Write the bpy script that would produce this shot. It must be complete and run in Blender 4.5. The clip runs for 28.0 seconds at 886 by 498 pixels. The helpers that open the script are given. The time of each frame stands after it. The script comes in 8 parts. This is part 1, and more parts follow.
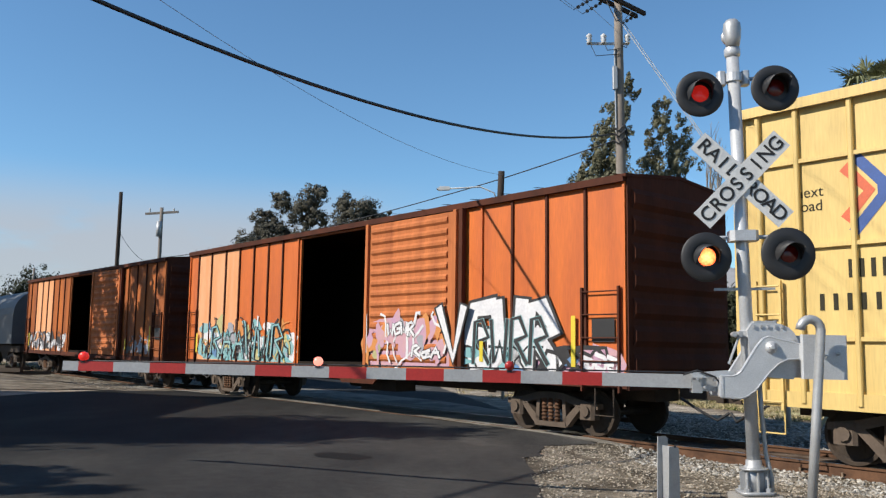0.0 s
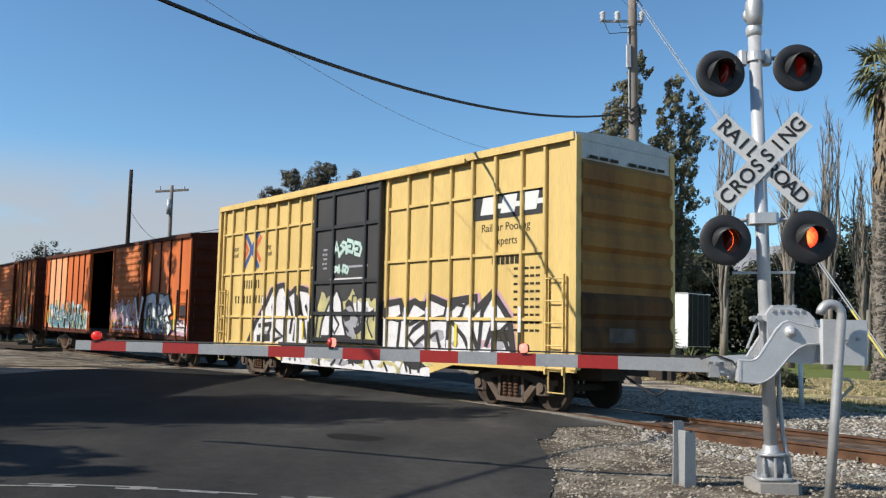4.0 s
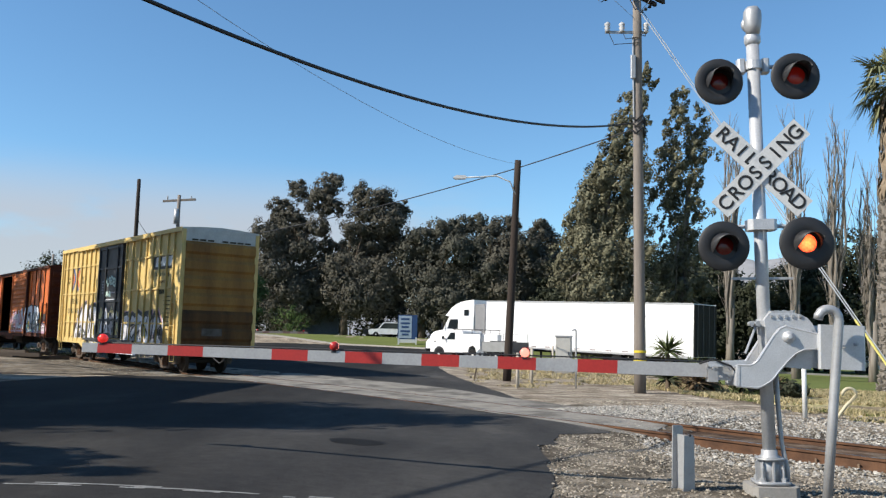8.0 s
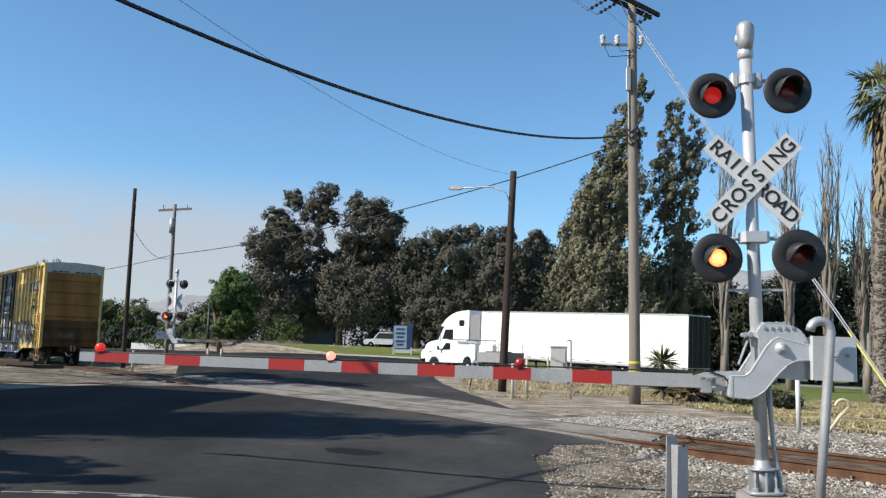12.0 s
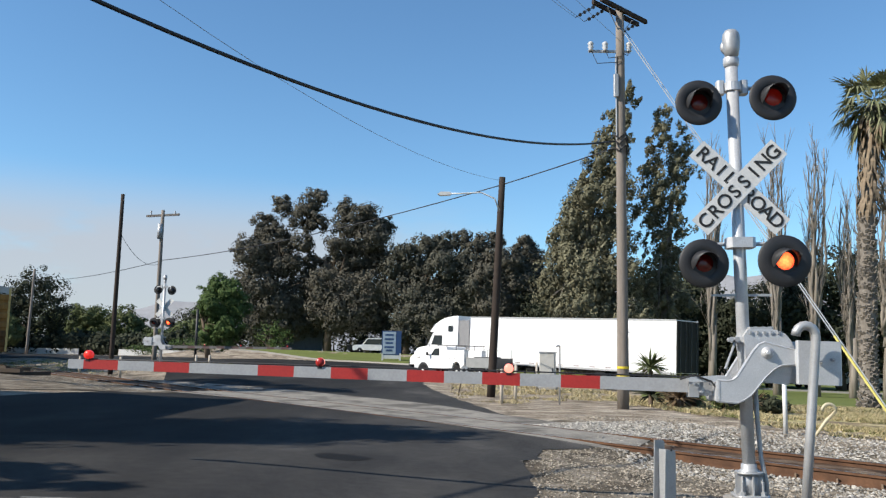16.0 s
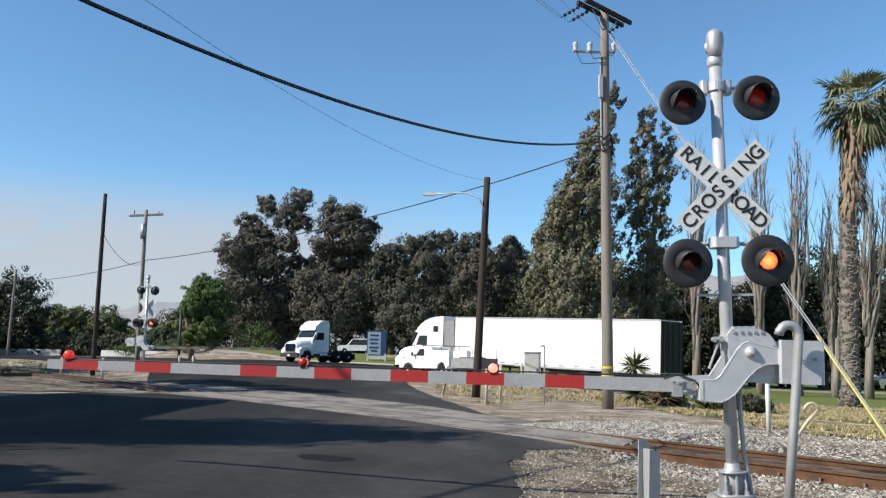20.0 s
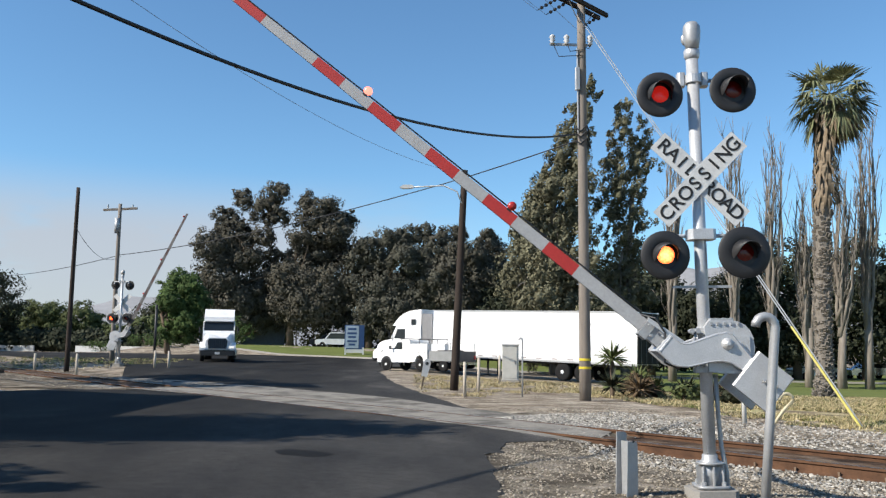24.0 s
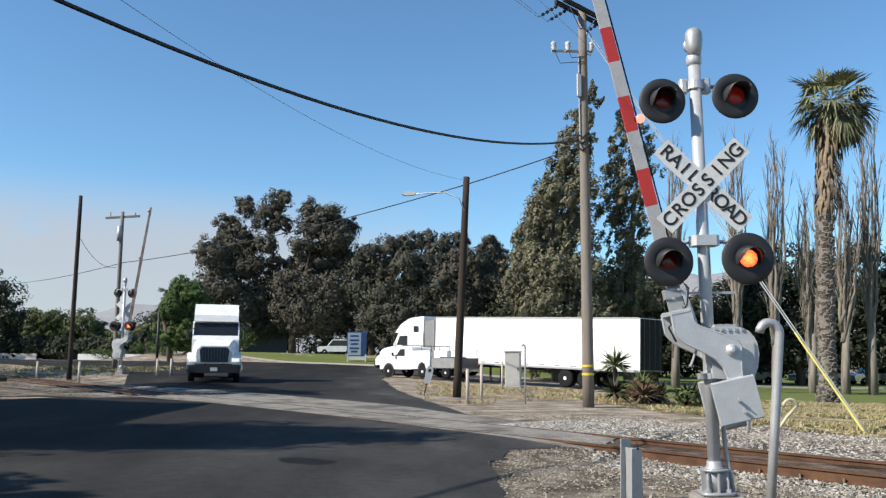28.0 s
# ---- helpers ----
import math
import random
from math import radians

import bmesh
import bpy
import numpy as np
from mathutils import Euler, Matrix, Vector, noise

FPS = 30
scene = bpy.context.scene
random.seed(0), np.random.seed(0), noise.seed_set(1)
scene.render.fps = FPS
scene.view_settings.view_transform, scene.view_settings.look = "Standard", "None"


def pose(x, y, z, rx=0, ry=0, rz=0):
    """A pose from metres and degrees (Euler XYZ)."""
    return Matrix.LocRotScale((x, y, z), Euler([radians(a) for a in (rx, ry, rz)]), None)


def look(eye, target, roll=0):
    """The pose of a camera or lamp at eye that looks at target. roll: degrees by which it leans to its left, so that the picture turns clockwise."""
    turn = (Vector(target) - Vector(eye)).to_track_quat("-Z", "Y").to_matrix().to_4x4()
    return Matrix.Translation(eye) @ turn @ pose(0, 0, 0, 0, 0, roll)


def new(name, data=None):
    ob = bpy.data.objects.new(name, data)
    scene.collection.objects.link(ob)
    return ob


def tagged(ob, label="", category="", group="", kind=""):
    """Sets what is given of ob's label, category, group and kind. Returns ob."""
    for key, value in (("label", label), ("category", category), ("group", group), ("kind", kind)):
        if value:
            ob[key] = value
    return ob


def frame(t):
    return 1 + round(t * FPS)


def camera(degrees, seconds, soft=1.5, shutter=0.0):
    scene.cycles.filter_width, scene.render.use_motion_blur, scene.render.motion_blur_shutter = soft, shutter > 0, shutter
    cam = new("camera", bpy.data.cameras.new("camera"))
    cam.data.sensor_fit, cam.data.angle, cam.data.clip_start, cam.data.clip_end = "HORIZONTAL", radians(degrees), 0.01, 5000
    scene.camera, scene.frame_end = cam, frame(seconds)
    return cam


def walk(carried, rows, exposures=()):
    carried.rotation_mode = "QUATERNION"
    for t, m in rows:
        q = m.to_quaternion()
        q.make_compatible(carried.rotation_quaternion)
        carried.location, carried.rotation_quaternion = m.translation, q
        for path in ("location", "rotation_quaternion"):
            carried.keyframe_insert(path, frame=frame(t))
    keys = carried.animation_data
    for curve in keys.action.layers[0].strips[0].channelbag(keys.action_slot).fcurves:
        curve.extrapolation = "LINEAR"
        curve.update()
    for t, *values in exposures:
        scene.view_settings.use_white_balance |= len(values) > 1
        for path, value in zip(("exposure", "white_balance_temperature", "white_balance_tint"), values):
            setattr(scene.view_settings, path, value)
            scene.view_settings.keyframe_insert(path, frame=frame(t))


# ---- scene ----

# ---- the camera and its way: held by hand beside the road, it pans a little ----
cam = camera(2 * math.degrees(math.atan(784 / 1500)), 28.0, 1.3)


def held(t, x, y, z, yaw, pitch, roll):
    a, b = radians(yaw), radians(pitch)
    way = Vector((-math.sin(a) * math.cos(b), math.cos(a) * math.cos(b), math.sin(b)))
    eye = Vector((x, y, z))
    return t, look(eye, eye + way, roll)


PATH = [
    (0.0, 0.019, 0.113, 1.491, 0.155, 6.934, 0.535),
    (0.5, 0.047, 0.124, 1.540, 0.579, 6.924, 0.160),
    (1.0, 0.079, -0.018, 1.551, 0.757, 6.754, -0.027),
    (1.5, -0.262, 0.398, 1.271, 0.828, 7.325, 2.467),
    (2.0, -0.121, 0.225, 1.419, 0.676, 6.487, 1.496),
    (2.5, -0.347, 0.452, 1.309, 0.619, 6.493, 2.416),
    (3.0, -0.267, 0.424, 1.409, 0.651, 6.059, 1.831),
    (3.5, -0.115, 0.299, 1.547, 0.676, 5.492, 0.894),
    (5.5, 0.011, 0.147, 1.470, 1.105, 5.457, 1.058),
    (6.0, 0.013, 0.166, 1.473, 1.445, 5.749, 1.083),
    (6.5, 0.015, 0.180, 1.470, 1.591, 6.079, 1.087),
    (7.0, 0.011, 0.141, 1.468, 1.545, 6.206, 1.101),
    (7.5, 0.006, 0.109, 1.463, 1.379, 6.217, 1.048),
    (8.0, 0.013, 0.106, 1.465, 1.205, 6.208, 1.052),
    (8.5, 0.014, 0.091, 1.458, 1.072, 6.232, 1.086),
    (9.0, 0.016, 0.076, 1.462, 0.949, 6.232, 1.078),
    (9.5, 0.012, 0.061, 1.458, 0.852, 6.270, 1.097),
    (10.0, 0.017, 0.048, 1.457, 0.801, 6.322, 1.152),
    (10.5, 0.013, 0.046, 1.457, 0.770, 6.371, 1.177),
    (11.0, 0.006, 0.017, 1.455, 0.795, 6.413, 1.240),
    (11.5, 0.006, 0.022, 1.461, 0.817, 6.573, 1.200),
    (12.0, 0.005, 0.030, 1.463, 0.902, 6.901, 1.242),
    (12.5, 0.004, 0.036, 1.455, 0.900, 7.386, 1.293),
    (14.5, -0.001, -0.009, 1.447, 0.463, 7.312, 1.162),
    (15.0, 0.004, -0.001, 1.453, 0.350, 7.267, 1.140),
    (15.5, 0.007, 0.003, 1.458, 0.254, 7.275, 1.114),
    (16.0, 0.003, -0.014, 1.458, 0.155, 7.301, 1.103),
    (16.5, -0.000, -0.003, 1.450, 0.054, 7.330, 1.205),
    (17.0, -0.000, -0.000, 1.450, 0.000, 7.332, 1.200),
    (17.5, 0.009, 0.001, 1.453, -0.004, 7.326, 1.155),
    (18.0, -0.006, -0.015, 1.459, -0.086, 7.316, 1.141),
    (18.5, -0.003, -0.002, 1.463, -0.201, 7.321, 1.088),
    (19.0, 0.002, -0.000, 1.455, -0.363, 7.333, 1.094),
    (19.5, 0.010, 0.009, 1.459, -0.572, 7.326, 1.054),
    (20.0, 0.015, 0.026, 1.455, -0.851, 7.341, 1.005),
    (20.5, 0.007, 0.024, 1.450, -1.175, 7.391, 0.971),
    (21.0, 0.018, 0.046, 1.458, -1.467, 7.330, 0.886),
    (21.5, 0.016, 0.051, 1.458, -1.813, 7.130, 0.726),
    (23.5, 0.016, 0.069, 1.450, -2.415, 6.909, 0.607),
    (24.0, 0.018, 0.082, 1.462, -2.377, 6.899, 0.579),
    (24.5, 0.011, 0.085, 1.457, -2.361, 6.925, 0.603),
    (25.0, 0.020, 0.101, 1.452, -2.288, 6.928, 0.629),
    (25.5, 0.024, 0.105, 1.464, -2.253, 6.890, 0.550),
    (26.0, 0.013, 0.102, 1.463, -2.271, 6.918, 0.458),
    (26.5, 0.015, 0.083, 1.466, -2.224, 6.985, 0.436),
    (27.0, -0.004, 0.065, 1.463, -2.277, 7.122, 0.413),
    (27.5, 0.006, 0.094, 1.463, -2.257, 7.267, 0.404),
    (28.0, 0.005, 0.085, 1.467, -2.244, 7.345, 0.390),
]
# the camera darkens its picture while the bright train passes
walk(cam, [held(*row) for row in PATH], ((0, 0.40), (1, 0.28), (2, 0.28), (3, 0.31), (4.5, 0.46), (6, 0.55), (28, 0.56)))

# ---- sky and sun: afternoon sun from the left and slightly behind ----
SUN_AZ, SUN_EL = math.atan2(-0.94, -0.34), radians(37)
world = bpy.data.worlds.new("sky")
scene.world = world
world.use_nodes = True
wn, wl = world.node_tree.nodes, world.node_tree.links
sky = wn.new("ShaderNodeTexSky")
sky.sky_type, sky.sun_disc = "NISHITA", False
sky.sun_elevation, sky.sun_rotation = SUN_EL, SUN_AZ
sky.air_density, sky.dust_density, sky.ozone_density = 1.0, 0.0, 5.0
bg = wn["Background"]
# low white cloud bank over the western horizon, thinning out upward
tc = wn.new("ShaderNodeTexCoord")
sep = wn.new("ShaderNodeSeparateXYZ")
wl.new(tc.outputs["Generated"], sep.inputs[0])
mp = wn.new("ShaderNodeMapping")
mp.inputs["Scale"].default_value = (2.2, 2.2, 7.0)
wl.new(tc.outputs["Generated"], mp.inputs[0])
puff = wn.new("ShaderNodeTexNoise")
puff.inputs["Scale"].default_value, puff.inputs["Detail"].default_value, puff.inputs["Roughness"].default_value = 2.6, 6, 0.5
wl.new(mp.outputs[0], puff.inputs[0])


def window(source, lo, hi, a=0.0, b=1.0):
    r = wn.new("ShaderNodeMapRange")
    r.interpolation_type = "SMOOTHSTEP"
    for i, v in enumerate((lo, hi, a, b)):
        r.inputs[i + 1].default_value = v
    wl.new(source, r.inputs[0])
    return r.outputs[0]


def times(a, b):
    m = wn.new("ShaderNodeMath")
    m.operation = "MULTIPLY"
    wl.new(a, m.inputs[0])
    wl.new(b, m.inputs[1])
    return m.outputs[0]


low = window(sep.outputs[2], 0.12, 0.21, 1.0, 0.0)
west = window(sep.outputs[0], -0.20, 0.16, 1.0, 0.0)
bank = times(times(window(puff.outputs[0], 0.22, 0.50), low), west)
haze = window(sep.outputs[2], 0.0, 0.13, 0.38, 0.0)
mask = wn.new("ShaderNodeMath")
mask.operation = "MAXIMUM"
wl.new(bank, mask.inputs[0])
wl.new(haze, mask.inputs[1])
soft = wn.new("ShaderNodeMath")
soft.operation = "MULTIPLY"
soft.inputs[1].default_value = 0.85
wl.new(mask.outputs[0], soft.inputs[0])
cm = wn.new("ShaderNodeMix")
cm.data_type = "RGBA"
wl.new(soft.outputs[0], cm.inputs[0])
air = wn.new("ShaderNodeMix")
air.data_type, air.blend_type = "RGBA", "MULTIPLY"
air.inputs[0].default_value, air.inputs[7].default_value = 1.0, (0.93, 1.12, 1.13, 1)
wl.new(sky.outputs[0], air.inputs[6])
wl.new(air.outputs[2], cm.inputs[6])
cm.inputs[7].default_value = (3.75, 3.9, 4.25, 1)
wl.new(cm.outputs[2], bg.inputs[0])
bg.inputs[1].default_value = 0.100
sun = new("sun", bpy.data.lights.new("sun", "SUN"))
sun.data.energy, sun.data.angle, sun.data.color = 5.0, radians(0.53), (1.0, 0.93, 0.82)
SUN_WAY = Vector((math.sin(SUN_AZ) * math.cos(SUN_EL), math.cos(SUN_AZ) * math.cos(SUN_EL), math.sin(SUN_EL)))
sun.matrix_world = look(SUN_WAY * 60, (0, 0, 0))

# ---- materials ----
MATS = {}


def mat(name, color, rough=0.7, metal=0.0, dark=None, scale=3.0, amount=0.5, fine=40.0, bump=0.15, glow=None, spread=0.0, stretch=(1, 1, 1), alpha=None, space="Object"):
    """A node material: a base colour broken by stains at one scale and grain at a finer one, with relief."""
    if name in MATS:
        return MATS[name]
    m = MATS[name] = bpy.data.materials.new(name)
    m.use_nodes = True
    n, l = m.node_tree.nodes, m.node_tree.links
    b = n["Principled BSDF"]
    b.inputs["Roughness"].default_value, b.inputs["Metallic"].default_value = rough, metal
    if rough >= 0.7:
        b.inputs["Specular IOR Level"].default_value = 0.12
    dark = dark or tuple(c * 0.62 for c in color)
    tc, mp = n.new("ShaderNodeTexCoord"), n.new("ShaderNodeMapping")
    mp.inputs["Scale"].default_value = stretch
    l.new(tc.outputs[space], mp.inputs[0])
    big, small = n.new("ShaderNodeTexNoise"), n.new("ShaderNodeTexNoise")
    for tex, s, d in ((big, scale, 5), (small, fine, 3)):
        tex.inputs["Scale"].default_value, tex.inputs["Detail"].default_value = s, d
        l.new(mp.outputs[0], tex.inputs[0])
    ramp = n.new("ShaderNodeValToRGB")
    ramp.color_ramp.elements[0].position, ramp.color_ramp.elements[1].position = 0.5 - 0.22, 0.5 + 0.22
    l.new(big.outputs[0], ramp.inputs[0])
    mix = n.new("ShaderNodeMix")
    mix.data_type = "RGBA"
    mul = n.new("ShaderNodeMath")
    mul.operation = "MULTIPLY"
    mul.inputs[1].default_value = amount
    l.new(ramp.outputs[0], mul.inputs[0])
    l.new(mul.outputs[0], mix.inputs[0])
    mix.inputs[6].default_value, mix.inputs[7].default_value = (*color, 1), (*dark, 1)
    grain = n.new("ShaderNodeMapRange")
    grain.inputs[3].default_value, grain.inputs[4].default_value = 0.78, 1.22
    l.new(small.outputs[0], grain.inputs[0])
    hsv = n.new("ShaderNodeHueSaturation")
    l.new(mix.outputs[2], hsv.inputs["Color"])
    l.new(grain.outputs[0], hsv.inputs["Value"])
    out = hsv
    if spread:
        info = n.new("ShaderNodeNewGeometry")
        rng = n.new("ShaderNodeMapRange")
        rng.inputs[3].default_value, rng.inputs[4].default_value = 1 - spread, 1 + spread
        l.new(info.outputs["Random Per Island"], rng.inputs[0])
        out = n.new("ShaderNodeHueSaturation")
        l.new(hsv.outputs[0], out.inputs["Color"])
        l.new(rng.outputs[0], out.inputs["Value"])
    l.new(out.outputs[0], b.inputs["Base Color"])
    if bump:
        bp = n.new("ShaderNodeBump")
        bp.inputs["Strength"].default_value, bp.inputs["Distance"].default_value = bump, 0.02
        l.new(small.outputs[0], bp.inputs["Height"])
        l.new(bp.outputs[0], b.inputs["Normal"])
    if glow:
        b.inputs["Emission Color"].default_value = (*glow[0], 1)
        b.inputs["Emission Strength"].default_value = glow[1]
    return m


def patchy(name, stops, scale, fine, rough=0.95, bump=0.6, stretch=(1, 1, 1), contrast=0.35, rough_noise=0.62):
    """A ground material: several colours in patches, broken by a middle and a fine grain."""
    m = bpy.data.materials.new(name)
    m.use_nodes = True
    n, l = m.node_tree.nodes, m.node_tree.links
    b = n["Principled BSDF"]
    b.inputs["Roughness"].default_value, b.inputs["Specular IOR Level"].default_value = rough, 0.12
    tc, mp = n.new("ShaderNodeTexCoord"), n.new("ShaderNodeMapping")
    mp.inputs["Scale"].default_value = stretch
    l.new(tc.outputs["Object"], mp.inputs[0])
    tex = []
    for s, d, src in ((scale, 8, mp.outputs[0]), (fine, 4, tc.outputs["Object"]), (fine * 0.13, 4, tc.outputs["Object"])):
        t = n.new("ShaderNodeTexNoise")
        t.inputs["Scale"].default_value, t.inputs["Detail"].default_value, t.inputs["Roughness"].default_value = s, d, rough_noise
        l.new(src, t.inputs[0])
        tex.append(t)
    ramp = n.new("ShaderNodeValToRGB")
    el = ramp.color_ramp.elements
    while len(el) < len(stops):
        el.new(0.5)
    for e, (p, c) in zip(el, stops):
        e.position, e.color = 0.5 + (p - 0.5) * 0.55, (*c, 1)
    l.new(tex[0].outputs[0], ramp.inputs[0])
    col = ramp.outputs[0]
    for t, k in ((tex[1], contrast), (tex[2], contrast * 0.6)):
        rng, hsv = n.new("ShaderNodeMapRange"), n.new("ShaderNodeHueSaturation")
        for i, v in enumerate((0.3, 0.7, 1 - k, 1 + k)):
            rng.inputs[i + 1].default_value = v
        l.new(t.outputs[0], rng.inputs[0])
        l.new(col, hsv.inputs["Color"])
        l.new(rng.outputs[0], hsv.inputs["Value"])
        col = hsv.outputs[0]
    l.new(col, b.inputs["Base Color"])
    bp = n.new("ShaderNodeBump")
    bp.inputs["Strength"].default_value, bp.inputs["Distance"].default_value = bump, 0.02
    l.new(tex[1].outputs[0], bp.inputs["Height"])
    l.new(bp.outputs[0], b.inputs["Normal"])
    return m


ASPHALT = patchy("asphalt", ((0.26, (0.031, 0.0300, 0.0295)), (0.46, (0.0425, 0.0408, 0.0390)), (0.62, (0.0525, 0.0500, 0.0470)), (0.80, (0.082, 0.0775, 0.0715))), 0.45, 55, 0.9, 0.35, (1.2301, 0.4393, 0.8786), 0.30)


def shade_across_road(m, x0, x1, k):
    """Shade put into the colour: the base colour darkens across the road, with a wavy border."""
    n, l = m.node_tree.nodes, m.node_tree.links
    b = n["Principled BSDF"]
    old = b.inputs["Base Color"].links[0].from_socket
    tc, sep_, wob = n.new("ShaderNodeTexCoord"), n.new("ShaderNodeSeparateXYZ"), n.new("ShaderNodeTexNoise")
    mp_ = n.new("ShaderNodeMapping")
    mp_.inputs["Scale"].default_value = (1.0, 0.16, 1.0)
    l.new(tc.outputs["Object"], sep_.inputs[0])
    l.new(tc.outputs["Object"], mp_.inputs[0])
    l.new(mp_.outputs[0], wob.inputs[0])
    wob.inputs["Scale"].default_value, wob.inputs["Detail"].default_value = 0.9, 5
    add, rng, hsv = n.new("ShaderNodeMath"), n.new("ShaderNodeMapRange"), n.new("ShaderNodeHueSaturation")
    add.operation, add.inputs[1].default_value = "MULTIPLY_ADD", 4.5
    l.new(wob.outputs[0], add.inputs[0])
    l.new(sep_.outputs[0], add.inputs[2])
    rng.interpolation_type = "SMOOTHSTEP"
    for i, v in enumerate((x0 + 2.25, x1 + 2.25, k, 1.0)):
        rng.inputs[i + 1].default_value = v
    l.new(add.outputs[0], rng.inputs[0])
    l.new(old, hsv.inputs["Color"])
    l.new(rng.outputs[0], hsv.inputs["Value"])
    l.new(hsv.outputs[0], b.inputs["Base Color"])


# the left of the road is darkened in its colour for shade
shade_across_road(ASPHALT, -5.5, 0.2, 0.44)
OLD_ASPHALT = patchy("old_asphalt", ((0.32, (0.1115, 0.103, 0.0901)), (0.46, (0.193, 0.1802, 0.1587)), (0.62, (0.2488, 0.2317, 0.2016)), (0.75, (0.1716, 0.1587, 0.1373))), 0.7, 40, 0.95, 0.4, (1, 1, 1), 0.25)
DIRT = patchy("dirt", ((0.26, (0.1394, 0.1106, 0.0817)), (0.45, (0.2163, 0.1778, 0.1345)), (0.58, (0.2786, 0.2354, 0.1826)), (0.76, (0.346, 0.3076, 0.2498))), 1.1, 12, 0.95, 1.0, (0.6, 1.2, 1), 0.6)
GRAVEL = patchy("gravel", ((0.30, (0.0673, 0.0557, 0.0422)), (0.46, (0.1256, 0.105, 0.0789)), (0.60, (0.1884, 0.1596, 0.1229)), (0.75, (0.2601, 0.2287, 0.1884))), 1.3, 32, 0.95, 1.0, (1, 1, 1), 0.45)
VERGE = patchy("verge_grass", ((0.28, (0.16, 0.128, 0.085)), (0.42, (0.22, 0.178, 0.11)), (0.49, (0.34, 0.285, 0.155)), (0.57, (0.46, 0.39, 0.215)), (0.66, (0.29, 0.265, 0.115)), (0.78, (0.15, 0.165, 0.06))), 1.2, 9, 0.95, 1.0, (0.7, 1.1, 1), 0.5)
RUSTDIRT = patchy("rusty_dirt", ((0.28, (0.040, 0.026, 0.018)), (0.45, (0.075, 0.047, 0.031)), (0.60, (0.110, 0.074, 0.050)), (0.78, (0.15, 0.115, 0.085))), 1.8, 26, 0.95, 0.9, (1, 1, 1), 0.5)
STONE = mat("stone", (0.29, 0.255, 0.205), 0.9, dark=(0.155, 0.132, 0.105), scale=6, fine=60, spread=0.55, bump=0.3)
PALESTONE = mat("pale_stone", (0.3588, 0.3393, 0.3042), 0.9, dark=(0.1872, 0.1716, 0.1482), scale=6, fine=60, spread=0.55, bump=0.3)
DRYGRASS = mat("dry_grass", (0.42, 0.35, 0.20), 0.95, dark=(0.24, 0.20, 0.105), scale=1.1, fine=14, bump=0.8, spread=0.5)
LAWN = mat("lawn", (0.125, 0.148, 0.045), 0.95, dark=(0.082, 0.10, 0.032), scale=0.5, fine=16, bump=0.8, spread=0.3)
RAILM = mat("rusty_rail", (0.128, 0.068, 0.040), 0.85, dark=(0.048, 0.028, 0.020), scale=4, fine=30, amount=0.8)
STEEL = mat("worn_steel", (0.39, 0.3744, 0.3588), 0.3, 0.9, fine=60, bump=0.05)
TIE = mat("tie_wood", (0.078, 0.0624, 0.0507), 0.9, fine=25, stretch=(1, 8, 8))
SILVER = mat("silver_paint", (0.50, 0.508, 0.52), 0.42, 0.28, dark=(0.37, 0.378, 0.39), scale=7, amount=0.5, fine=70, bump=0.04)
GALV = mat("galvanised", (0.40, 0.405, 0.41), 0.48, 0.4, dark=(0.27, 0.275, 0.28), scale=12, fine=90, bump=0.05)
BLACK = mat("black_paint", (0.0172, 0.0172, 0.0187), 0.55, scale=8, fine=60, bump=0.05)
SIGNW = mat("sign_white", (0.6084, 0.6084, 0.5928), 0.5, dark=(0.468, 0.468, 0.4524), scale=5, amount=0.4, bump=0.03)
LETTER = mat("sign_black", (0.0156, 0.0156, 0.0156), 0.6, bump=0)
ARMW = mat("arm_white", (0.37, 0.37, 0.37), 0.55, dark=(0.27, 0.27, 0.27), scale=5, amount=0.5, bump=0.05)
ARMR = mat("arm_red", (0.42, 0.028, 0.022), 0.5, dark=(0.31, 0.022, 0.02), scale=5, amount=0.5, bump=0.05)


def lens(name, core, rim, power, size):
    """A glowing lens, hottest in the middle, with a fluted pattern."""
    m = bpy.data.materials.new(name)
    m.use_nodes = True
    n, l = m.node_tree.nodes, m.node_tree.links
    b = n["Principled BSDF"]
    b.inputs["Base Color"].default_value, b.inputs["Roughness"].default_value = (0.5, 0.03, 0.02, 1), 0.3
    tc, far, cells = n.new("ShaderNodeTexCoord"), n.new("ShaderNodeVectorMath"), n.new("ShaderNodeTexVoronoi")
    far.operation = "LENGTH"
    l.new(tc.outputs["Object"], far.inputs[0])
    cells.inputs["Scale"].default_value = 42
    l.new(tc.outputs["Object"], cells.inputs[0])
    add = n.new("ShaderNodeMath")
    add.operation, add.inputs[1].default_value = "MULTIPLY_ADD", 2.2
    l.new(cells.outputs["Distance"], add.inputs[0])
    add.inputs[1].default_value = 0.045
    l.new(far.outputs["Value"], add.inputs[2])
    ramp = n.new("ShaderNodeValToRGB")
    el = ramp.color_ramp.elements
    el[0].position, el[0].color = size * 0.25, (*core, 1)
    el[1].position, el[1].color = size, (*rim, 1)
    l.new(add.outputs[0], ramp.inputs[0])
    l.new(ramp.outputs[0], b.inputs["Emission Color"])
    b.inputs["Emission Strength"].default_value = power
    return m


